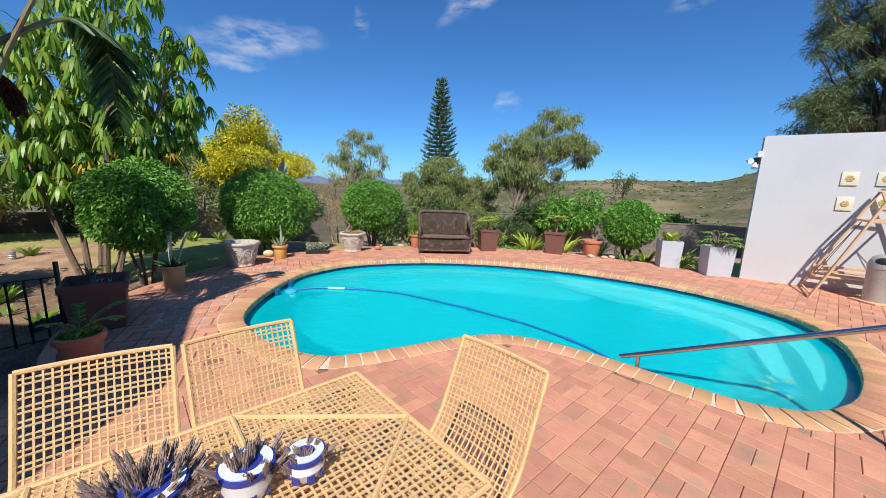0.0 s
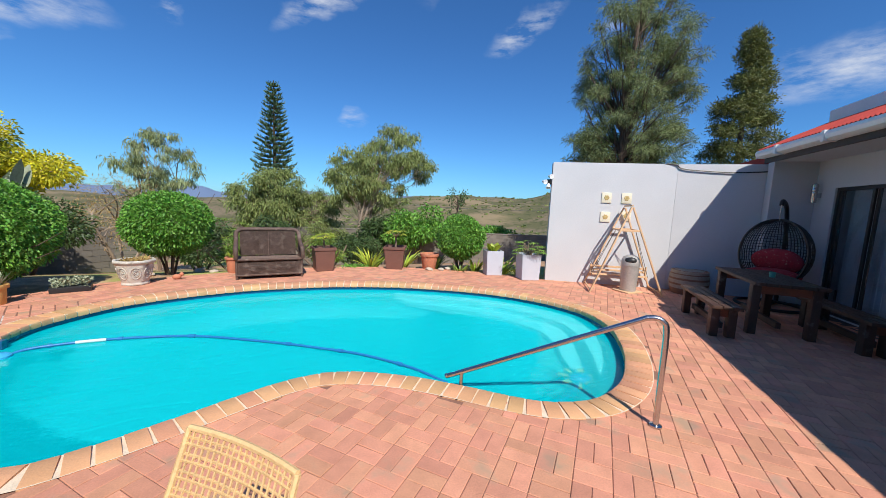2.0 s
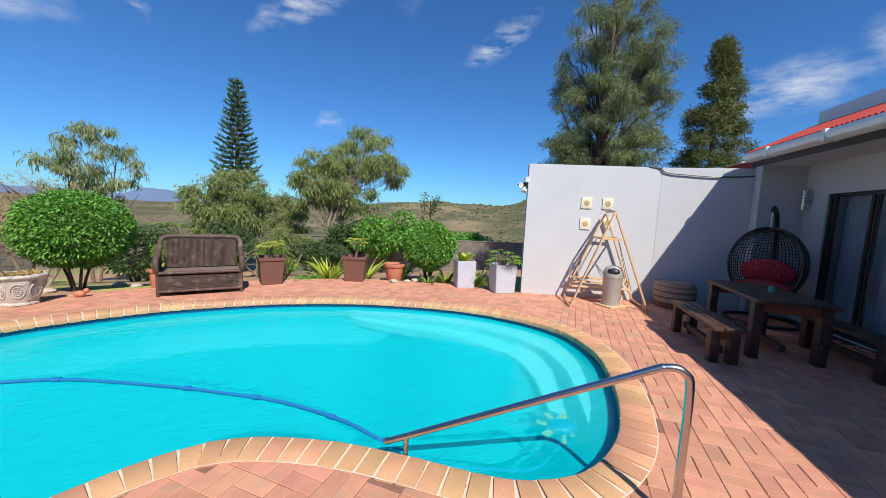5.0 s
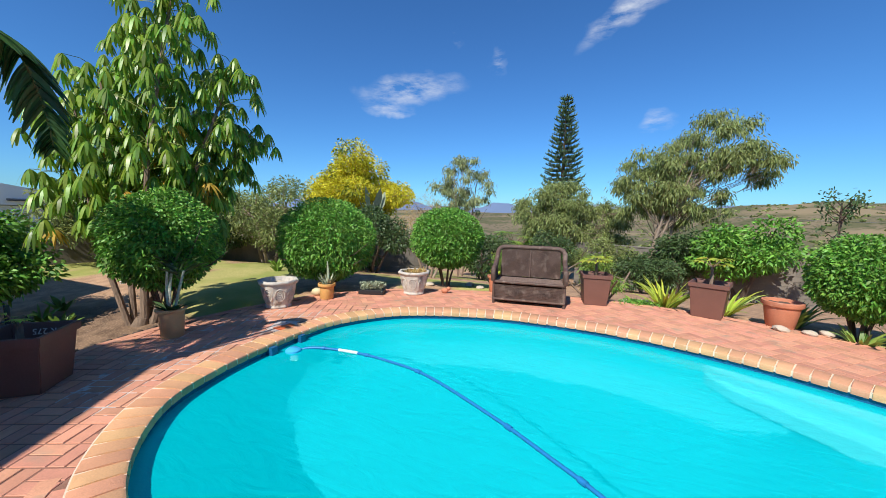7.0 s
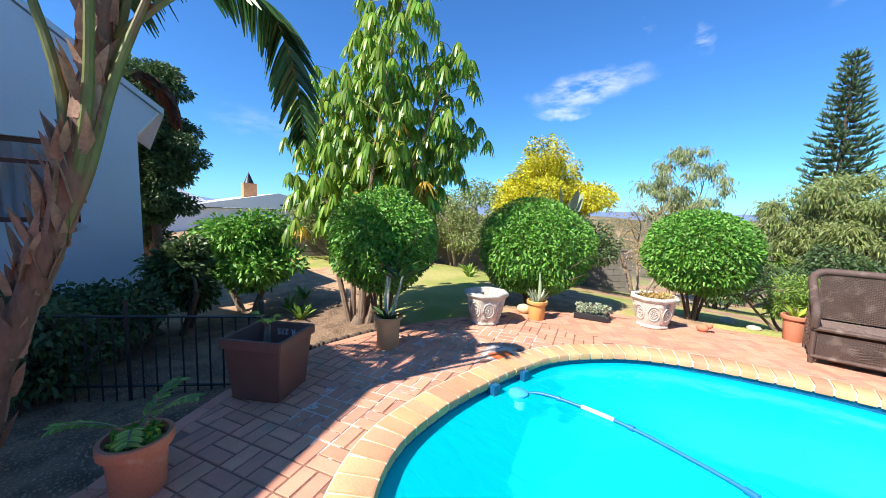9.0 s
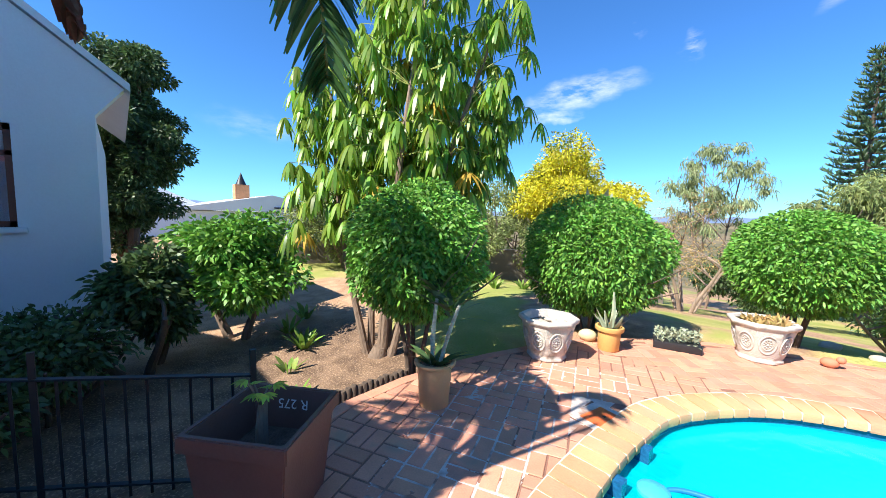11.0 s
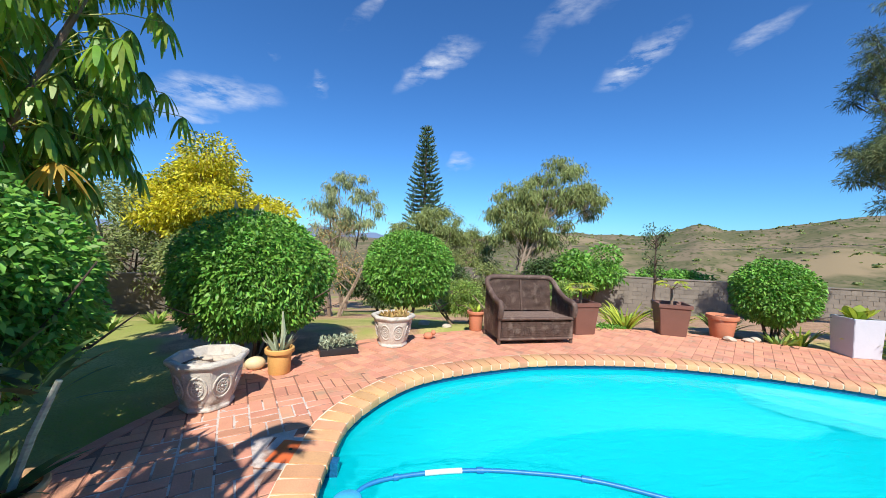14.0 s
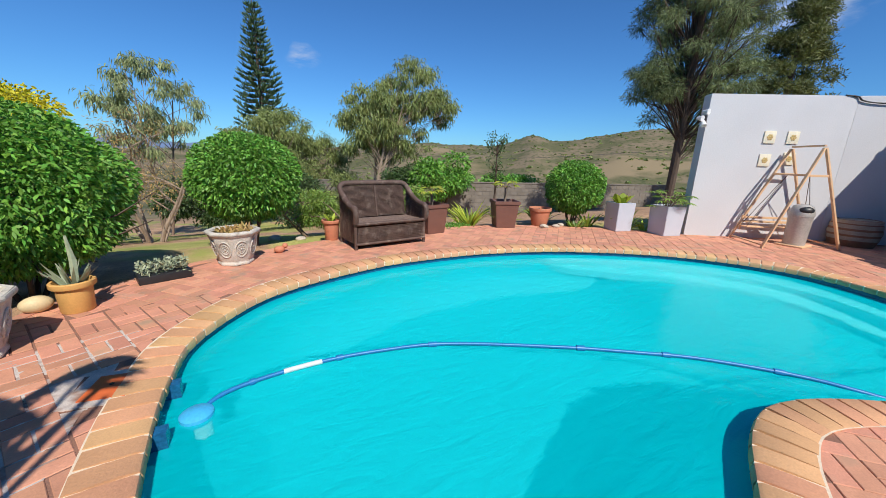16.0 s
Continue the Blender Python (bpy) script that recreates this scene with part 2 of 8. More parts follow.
L_SUCC = mat("grey_green_succulent", (0.30, 0.34, 0.22), 0.6, 0.25, 12, 0, 30, island=0.3, hue=0.02)
L_BROWNSUCC = mat("purple_brown_succulent", (0.25, 0.18, 0.155), 0.6, 0.3, 12, 0.1, 60, island=0.4, hue=0.02)
L_BANANA = mat("banana_leaf", (0.055, 0.13, 0.035), 0.4, 0.25, 3, 0, 30, island=0.3, leaf=0.25)
L_FERN = mat("cycad_leaf", (0.20, 0.33, 0.05), 0.45, 0.2, 5, 0, 30, island=0.35, hue=0.02, leaf=0.3)

# ---- mesh helpers ----


def mesh_of(bm, name, smooth=True):
    bmesh.ops.recalc_face_normals(bm, faces=bm.faces)
    me = bpy.data.meshes.new(name)
    bm.to_mesh(me)
    bm.free()
    if smooth:
        me.polygons.foreach_set("use_smooth", [True] * len(me.polygons))
        me.set_sharp_from_angle(angle=radians(38))
    return me


def part(name, bm, material, parent=None, label="", smooth=True, m=None):
    me = bm if isinstance(bm, bpy.types.Mesh) else mesh_of(bm, name, smooth)
    if not me.materials:
        me.materials.append(material)
    ob = new(name, me)
    if parent is not None:
        ob.parent = parent
    if m is not None:
        ob.matrix_basis = m
    return tagged(ob, label)


def thing(name, m, label, category, group="", kind=""):
    ob = new(name)
    ob.empty_display_size = 0.1
    ob.matrix_basis = m
    return tagged(ob, label, category, group, kind)


def box(bm, x0, y0, z0, x1, y1, z1, bevel=0.0, m=None):
    r = bmesh.ops.create_cube(bm, size=1.0)
    vs = r["verts"]
    for v in vs:
        v.co = Vector(((x0 + x1) / 2 + v.co.x * (x1 - x0), (y0 + y1) / 2 + v.co.y * (y1 - y0), (z0 + z1) / 2 + v.co.z * (z1 - z0)))
    if bevel:
        es = list({e for v in vs for e in v.link_edges})
        out = bmesh.ops.bevel(bm, geom=es, offset=bevel, segments=2, affect="EDGES", profile=0.6)
        vs = list({v for f in out["faces"] for v in f.verts} | {v for v in vs if v.is_valid})
    if m is not None:
        for v in vs:
            v.co = m @ v.co
    return bm


def boxed(*a, **k):
    return box(bmesh.new(), *a, **k)


def beam(bm, p, q, w, h=None, up=(0, 0, 1), bevel=0.0):
    """A squared bar from p to q."""
    p, q = Vector(p), Vector(q)
    h = h or w
    d = (q - p)
    z = d.normalized()
    x = Vector(up).cross(z)
    if x.length < 1e-4:
        x = Vector((1, 0, 0))
    x.normalize()
    y = z.cross(x)
    m = Matrix((x, y, z)).transposed().to_4x4()
    m.translation = p
    return box(bm, -w / 2, -h / 2, 0, w / 2, h / 2, d.length, bevel, m)


def tube(bm, pts, radii, sides=8, cap=True):
    pts = [Vector(p) for p in pts]
    if isinstance(radii, (int, float)):
        radii = [radii] * len(pts)
    rings = []
    ref = None
    for i, p in enumerate(pts):
        d = (pts[min(i + 1, len(pts) - 1)] - pts[max(i - 1, 0)]).normalized()
        if ref is None:
            ref = d.orthogonal().normalized()
        x = (ref - d * ref.dot(d)).normalized()
        ref = x
        y = d.cross(x)
        rings.append([bm.verts.new(p + (x * math.cos(a) + y * math.sin(a)) * radii[i]) for a in (2 * math.pi * k / sides for k in range(sides))])
    for r, s in zip(rings, rings[1:]):
        for k in range(sides):
            bm.faces.new((r[k], r[(k + 1) % sides], s[(k + 1) % sides], s[k]))
    if cap:
        bm.faces.new(rings[0][::-1])
        bm.faces.new(rings[-1])
    return bm


def lathe(bm, profile, sides=24, flat=None, turn=0.0):
    """A turned body; profile of (radius, z); flat: sides of a polygonal body."""
    n = flat or sides
    rings = []
    for r, z in profile:
        rings.append([bm.verts.new((r * math.cos(turn + 2 * math.pi * k / n), r * math.sin(turn + 2 * math.pi * k / n), z)) for k in range(n)])
    for r, s in zip(rings, rings[1:]):
        for k in range(n):
            bm.faces.new((r[k], r[(k + 1) % n], s[(k + 1) % n], s[k]))
    bm.faces.new(rings[0][::-1])
    bm.faces.new(rings[-1])
    return bm


def smooth_path(pts, n, closed=False):
    """Points of a Catmull-Rom curve through pts."""
    pts = [Vector(p) for p in pts]
    out = []
    k = len(pts)
    spans = k if closed else k - 1
    for i in range(spans):
        if closed:
            a, b, c, d = (pts[(i + j) % k] for j in (-1, 0, 1, 2))
        else:
            a, b, c, d = pts[max(i - 1, 0)], pts[i], pts[i + 1], pts[min(i + 2, k - 1)]
        for j in range(n):
            t = j / n
            out.append(0.5 * ((2 * b) + (c - a) * t + (2 * a - 5 * b + 4 * c - d) * t * t + (3 * b - a - 3 * c + d) * t ** 3))
    if not closed:
        out.append(pts[-1])
    return out


def grid_mesh(name, V, F):
    me = bpy.data.meshes.new(name)
    V, F = np.asarray(V, float), np.asarray(F, np.int32)
    k = F.shape[1]
    me.vertices.add(len(V))
    me.vertices.foreach_set("co", V.ravel())
    me.loops.add(F.size)
    me.loops.foreach_set("vertex_index", F.ravel())
    me.polygons.add(len(F))
    me.polygons.foreach_set("loop_start", np.arange(0, F.size, k, dtype=np.int32))
    me.update(calc_edges=True)
    me.polygons.foreach_set("use_smooth", [False] * len(F))
    return me


def foliage(name, P, D, L, W, droop=0.2, prof=(0.35, 1.0, 0.75, 0.05), seed=1, flat=0.0):
    """One mesh of many leaves: strips from the points P along D, of length L and width W, bending down by droop."""
    rng = np.random.default_rng(seed)
    P, D = np.asarray(P, float), np.asarray(D, float)
    n = len(P)
    D = D / np.maximum(np.linalg.norm(D, axis=1, keepdims=True), 1e-6)
    L = np.broadcast_to(np.asarray(L, float), (n,)) * rng.uniform(0.75, 1.2, n)
    W = np.broadcast_to(np.asarray(W, float), (n,)) * rng.uniform(0.8, 1.15, n)
    R = rng.normal(size=(n, 3))
    R[:, 2] *= 1 - flat
    S = np.cross(D, R)
    if flat:
        S = np.cross(D, np.array([0, 0, 1.0])) * flat + S * (1 - flat)
    S /= np.maximum(np.linalg.norm(S, axis=1, keepdims=True), 1e-6)
    k = len(prof)
    V = np.empty((n, k, 2, 3))
    for j, w in enumerate(prof):
        s = j / (k - 1)
        c = P + D * (L * s)[:, None]
        c[:, 2] -= droop * L * s * s
        V[:, j, 0] = c - S * (W * w / 2)[:, None]
        V[:, j, 1] = c + S * (W * w / 2)[:, None]
    base = (np.arange(n) * k * 2)[:, None]
    F = []
    for j in range(k - 1):
        F.append(np.stack([base[:, 0] + 2 * j, base[:, 0] + 2 * j + 1, base[:, 0] + 2 * j + 3, base[:, 0] + 2 * j + 2], 1))
    F = np.concatenate(F)
    me = grid_mesh(name, V.reshape(-1, 3), F)
    me.polygons.foreach_set("use_smooth", [True] * len(me.polygons))
    return me


def shell_points(n, centre, radii, rng, thick=0.25, lump=0.12, flatten=None):
    d = rng.normal(size=(n, 3))
    d /= np.linalg.norm(d, axis=1, keepdims=True)
    ph = rng.uniform(0, 6.28, 6)
    wob = 1 + lump * (np.sin(3 * d[:, 0] * 2 + ph[0]) * np.sin(4 * d[:, 1] + ph[1]) + 0.6 * np.sin(7 * d[:, 2] + 5 * d[:, 0] + ph[2]) + 0.5 * np.sin(9 * d[:, 1] - 6 * d[:, 2] + ph[3]))
    r = wob * (1 - thick * rng.random(n) ** 1.5)
    return np.asarray(centre) + d * np.asarray(radii) * r[:, None], d


def inside(poly, x, y):
    """Even-odd test of many points."""
    x, y = np.asarray(x), np.asarray(y)
    ok = np.zeros(x.shape, bool)
    for (ax, ay), (bx, by) in zip(poly, poly[1:] + poly[:1]):
        if ay == by:
            continue
        c = ((ay > y) != (by > y)) & (x < (bx - ax) * (y - ay) / (by - ay) + ax)
        ok ^= c
    return ok


def flat_poly(bm, pts, z, depth=0.0):
    top = [bm.verts.new((p[0], p[1], z)) for p in pts]
    bm.faces.new(top)
    if depth:
        low = [bm.verts.new((p[0], p[1], z - depth)) for p in pts]
        for i in range(len(pts)):
            j = (i + 1) % len(pts)
            bm.faces.new((top[i], top[j], low[j], low[i]))
    return bm


# ---- plan ----
POOL = [(-1.0, 2.87), (-1.45, 3.0), (-1.9, 3.3), (-2.27, 3.72), (-2.45, 4.25), (-2.52, 4.85), (-2.52, 5.45), (-2.40, 6.12), (-1.78, 6.90), (-0.6, 7.38),
        (0.35, 7.49), (1.35, 7.43), (2.4, 7.15), (3.35, 6.68), (4.2, 6.05), (4.75, 5.3), (4.95, 4.57), (4.76, 3.85), (4.35, 3.27), (3.88, 2.8),
        (3.42, 2.48), (2.95, 2.34), (2.55, 2.41), (2.25, 2.6), (1.9, 2.92), (1.52, 3.22), (1.1, 3.45), (0.75, 3.53), (0.42, 3.47), (0.08, 3.32), (-0.25, 3.15), (-0.65, 2.96)]
POOL_LINE = [(p.x, p.y) for p in smooth_path([(x, y, 0) for x, y in POOL], 8, True)]


def offset_line(line, d):
    out = []
    k = len(line)
    for i in range(k):
        (ax, ay), (bx, by) = line[i - 1], line[(i + 1) % k]
        tx, ty = bx - ax, by - ay
        s = math.hypot(tx, ty)
        out.append((line[i][0] - ty / s * d, line[i][1] + tx / s * d))
    return out


area = sum(a[0] * b[1] - b[0] * a[1] for a, b in zip(POOL_LINE, POOL_LINE[1:] + POOL_LINE[:1])) / 2
OUT = -1 if area > 0 else 1     # sign of the outward offset
COPING_OUT = offset_line(POOL_LINE, OUT * 0.235)
HOUSE = Matrix.Translation((6.25, 1.47, 0)) @ Matrix(((0.766, 0.643, 0, 0), (-0.643, 0.766, 0, 0), (0, 0, 1, 0), (0, 0, 0, 1)))  # x into the house, y along its front


def hp(b, a):
    v = HOUSE @ Vector((b, a, 0))
    return (v.x, v.y)


PATIO = [(-2.6, -3.0), (-2.75, 1.2), (-2.86, 1.95), (-3.02, 2.28), (-3.40, 2.64), (-3.75, 3.07), (-4.05, 3.6), (-4.22, 4.1), (-4.28, 4.7), (-4.24, 5.3), (-4.16, 5.8), (-4.0, 6.4), (-3.75, 7.15), (-3.2, 7.8), (-2.65, 8.3),
         (-1.65, 8.72), (-0.6, 9.1), (0.6, 9.28), (1.7, 9.3), (2.8, 9.15), (3.8, 8.7), (4.8, 8.1), (5.55, 7.42), (5.98, 6.86), (8.15, 5.45), hp(1.15, 4.22), hp(1.15, -0.25), hp(0.72, -0.25), hp(0.72, -6.5), (0.5, -4.2)]

# ---- ground ----


RIDGE_AZ = [-180, -60, -20, 0, 12, 18, 26, 31, 34, 37.5, 39.3, 41, 42.5, 44.2, 47, 53, 70, 110, 180]
RIDGE_EL = [0.3, 0.3, 0.2, 0.3, 1.2, 2.0, 2.1, 1.7, 1.7, 2.2, 2.9, 3.8, 3.6, 3.15, 3.35, 4.6, 5.2, 3.0, 0.3]


def ground_height(x, y):
    x, y = np.asarray(x, float), np.asarray(y, float)
    az = np.degrees(np.arctan2(x, y))
    r = np.hypot(x, y)
    near = -0.06 - 0.26 * np.clip((-3.6 - x) / 1.2, 0, 1) * np.clip((6.5 - y) / 2.5, 0, 1)
    near = near - 0.165 * np.clip(y - 9.4, 0, 11) - 0.08 * np.clip(y - 20.4, 0, 60)
    drop = -6.0 * np.clip((r - 40) / 160, 0, 1) ** 0.8
    ridge = np.interp(az, RIDGE_AZ, RIDGE_EL)
    hill = np.tan(np.radians(ridge)) * 420 + 12
    rough = np.sin(x * 0.021 + 1.3) * np.sin(y * 0.017 + 0.4) * 4 + np.sin(x * 0.057 + y * 0.031) * 1.6 + np.sin(y * 0.11 - x * 0.07) * 0.7
    t = np.clip((r - 110) / 310, 0, 1)
    up = hill * t * t * (3 - 2 * t) * np.clip(1 - (r - 420) / 900, 0.15, 1)
    far = np.clip((r - 2200) / 800, 0, 1)
    mount = far * (45 + 40 * np.sin(az * 0.21 + 1.0) ** 2 + 14 * np.sin(az * 0.83) + 6 * np.sin(az * 2.1))
    return near + drop + up + rough * np.clip((r - 60) / 200, 0, 1) * np.clip(1 - (r - 1200) / 600, 0, 1) + mount


rs = np.concatenate([np.linspace(0.0, 20, 41)[1:], np.geomspace(21, 60, 22), np.geomspace(64, 4300, 62)])
na = 432
aa = np.linspace(0, 2 * np.pi, na, endpoint=False)
rr, ang = np.meshgrid(rs, aa, indexing="ij")
gx, gy = rr * np.sin(ang), rr * np.cos(ang) + 4.0
gz = ground_height(gx, gy - 0.0)
hollow = inside(offset_line(POOL_LINE, OUT * 0.9), gx, gy) | inside(PATIO, gx, gy)
gz = np.where(hollow, -0.35, gz)
V = np.stack([gx, gy, gz], -1).reshape(-1, 3)
idx = np.arange(len(rs) * na).reshape(len(rs), na)
F = np.stack([idx[:-1, :], np.roll(idx, -1, 1)[:-1, :], np.roll(idx, -1, 1)[1:, :], idx[1:, :]], -1).reshape(-1, 4)
cx, cy = V[F].mean(1)[:, 0], V[F].mean(1)[:, 1]
wet = inside(COPING_OUT, V[:, 0], V[:, 1])
F = F[~(wet[F].any(1) | inside(COPING_OUT, cx, cy))]


def ground_material():
    m = bpy.data.materials.new("ground_lawn_scrub")
    m.use_nodes = True
    n, l = m.node_tree.nodes, m.node_tree.links
    b = n["Principled BSDF"]
    b.inputs["Roughness"].default_value = 0.95
    b.inputs["Specular IOR Level"].default_value = 0.15
    geo = n.new("ShaderNodeNewGeometry")

    def nz(s, d=6.0):
        t = n.new("ShaderNodeTexNoise")
        t.inputs["Scale"].default_value = s
        t.inputs["Detail"].default_value = d
        l.new(geo.outputs["Position"], t.inputs["Vector"])
        return t.outputs["Fac"]

    def rng(v, a, b2):
        t = n.new("ShaderNodeMapRange")
        t.inputs[1].default_value, t.inputs[2].default_value = a, b2
        t.interpolation_type = "SMOOTHSTEP"
        l.new(v, t.inputs[0])
        return t.outputs[0]

    def mx(f, a, b2):
        t = n.new("ShaderNodeMix")
        t.data_type = "RGBA"
        for v, i in ((a, 6), (b2, 7)):
            if isinstance(v, tuple):
                t.inputs[i].default_value = (*v, 1)
            else:
                l.new(v, t.inputs[i])
        l.new(f, t.inputs[0])
        return t.outputs[2]

    def mul(a, b2):
        t = n.new("ShaderNodeMath")
        t.operation = "MULTIPLY"
        l.new(a, t.inputs[0])
        l.new(b2, t.inputs[1])
        return t.outputs[0]

    xyz = n.new("ShaderNodeSeparateXYZ")
    l.new(geo.outputs["Position"], xyz.inputs[0])
    leng = n.new("ShaderNodeVectorMath")
    leng.operation = "LENGTH"
    l.new(geo.outputs["Position"], leng.inputs[0])
    dist = leng.outputs["Value"]
    lawn = mx(rng(nz(0.9), 0.35, 0.65), (0.26, 0.31, 0.07), (0.50, 0.43, 0.16))
    lawn = mx(rng(nz(45, 2), 0.3, 0.75), lawn, (0.30, 0.29, 0.09))
    soil = mx(rng(nz(3.5), 0.35, 0.65), (0.52, 0.33, 0.20), (0.36, 0.22, 0.13))
    soil = mx(rng(nz(60, 2), 0.5, 0.8), soil, (0.16, 0.10, 0.06))
    garden = mx(rng(nz(0.30, 3), 0.50, 0.56), lawn, soil)
    # planting beds: along the back of the terrace and down the side of it
    bedy = rng(xyz.outputs["Y"], 8.4, 9.0)
    bedx = rng(xyz.outputs["X"], -0.8, 0.2)
    garden = mx(mul(bedy, bedx), garden, soil)
    low = rng(xyz.outputs["Y"], 5.75, 5.35)
    dark_soil = mx(rng(nz(4.5), 0.35, 0.65), (0.24, 0.155, 0.10), (0.14, 0.09, 0.06))
    dark_soil = mx(rng(nz(50, 2), 0.5, 0.75), dark_soil, (0.40, 0.27, 0.17))
    near_bed = mul(rng(xyz.outputs["X"], -3.0, -3.2), rng(xyz.outputs["X"], -7.4, -6.6))
    garden = mx(mul(low, rng(xyz.outputs["X"], -3.0, -3.2)), garden, soil)
    garden = mx(mul(low, near_bed), garden, dark_soil)
    scrub = mx(rng(nz(0.05, 8), 0.42, 0.58), (0.205, 0.16, 0.10), (0.12, 0.115, 0.055))
    scrub = mx(rng(nz(0.35, 4), 0.5, 0.66), scrub, (0.075, 0.085, 0.035))
    scrub = mx(rng(nz(0.012, 5), 0.55, 0.62), scrub, (0.26, 0.20, 0.115))
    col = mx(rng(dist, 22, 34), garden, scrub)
    # aerial haze painted into the colour: ground turns blue with distance
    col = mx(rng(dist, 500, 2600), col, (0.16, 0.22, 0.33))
    l.new(col, b.inputs["Base Color"])
    bp = n.new("ShaderNodeBump")
    bp.inputs["Strength"].default_value = 0.5
    bp.inputs["Distance"].default_value = 0.03
    l.new(nz(38, 4), bp.inputs["Height"])
    l.new(bp.outputs[0], b.inputs["Normal"])
    return m


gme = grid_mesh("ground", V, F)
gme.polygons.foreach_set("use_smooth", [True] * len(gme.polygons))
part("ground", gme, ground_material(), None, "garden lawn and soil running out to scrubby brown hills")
tagged(bpy.data.objects["ground"], kind="structure", category="ground")

# ---- pool ----
WATER = -0.13
pool = thing("swimming_pool", pose(0, 0, 0), "kidney-shaped swimming pool full of clear turquoise water", "pool")
bm = bmesh.new()
INNER = POOL_LINE
levels = [(0.0, -0.02), (0.0, -0.26), (0.0, -0.7), (0.18, -1.1), (0.55, -1.4)]
rings = []
for ins, z in levels:
    line = offset_line(INNER, -OUT * ins) if ins else INNER
    rings.append([bm.verts.new((x, y, z)) for x, y in line])
for r, s in zip(rings, rings[1:]):
    for i in range(len(r)):
        j = (i + 1) % len(r)
        bm.faces.new((r[i], r[j], s[j], s[i]))
basin = part("basin", bm, M_PLASTER, pool, "aqua plaster basin")
bm = bmesh.new()
fx, fy = np.meshgrid(np.arange(-2.9, 5.4, 0.16), np.arange(1.9, 7.7, 0.16))
rise = np.clip((fx + 0.35 * (4.5 - fy) - 1.7) / 1.5, 0, 1)
fz = -1.40 + 0.62 * rise * rise * (3 - 2 * rise)
within = inside(offset_line(INNER, OUT * 0.12), fx.ravel(), fy.ravel()).reshape(fx.shape)
cellq = within[:-1, :-1] & within[1:, :-1] & within[1:, 1:] & within[:-1, 1:]
fi = np.arange(fx.size).reshape(fx.shape)
fq = np.stack([fi[:-1, :-1], fi[:-1, 1:], fi[1:, 1:], fi[1:, :-1]], 2)[cellq]
fme = grid_mesh("basin_floor", np.column_stack([fx.ravel(), fy.ravel(), fz.ravel()]), fq)
fme.polygons.foreach_set("use_smooth", [True] * len(fme.polygons))
part("basin_floor", fme, M_PLASTER, pool, "aqua plaster floor rising to the shallow end")
line = offset_line(INNER, -OUT * 0.006)
top = [bm.verts.new((x, y, -0.03)) for x, y in line]
low = [bm.verts.new((x, y, -0.20)) for x, y in line]
for i in range(len(line)):
    j = (i + 1) % len(line)
    bm.faces.new((top[i], top[j], low[j], low[i]))
part("waterline_tiles", bm, M_TILE, pool, "dark blue mosaic tile band")
# curved entry steps along the shallow end, dying out at both ends
k0, k1 = 12 * 8, 20 * 8
for ins, z, nm in ((0.80, -0.62, "lower_step"), (0.40, -0.34, "upper_step")):
    bm = bmesh.new()
    a, c = [], []
    for i in range(k0, k1 + 1):
        s = math.sin(math.pi * (i - k0) / (k1 - k0)) ** 0.5
        a.append(POOL_LINE[i])
        (px, py), (qx, qy) = POOL_LINE[i - 1], POOL_LINE[i + 1]
        t = math.hypot(qx - px, qy - py)
        d = -OUT * (0.02 + ins * s)
        c.append((POOL_LINE[i][0] - (qy - py) / t * d, POOL_LINE[i][1] + (qx - px) / t * d))
    for i in range(len(a) - 1):
        q = [bm.verts.new((*p, z)) for p in (a[i], a[i + 1], c[i + 1], c[i])]
        bm.faces.new(q)
        w = [bm.verts.new((*c[i], z - 0.30)), bm.verts.new((*c[i + 1], z - 0.30))]
        bm.faces.new((q[3], q[2], w[1], w[0]))
    bmesh.ops.remove_doubles(bm, verts=bm.verts, dist=0.0005)
    part(nm, bm, M_STEP, pool, "plaster entry step, coloured paler for the shallow water over it")


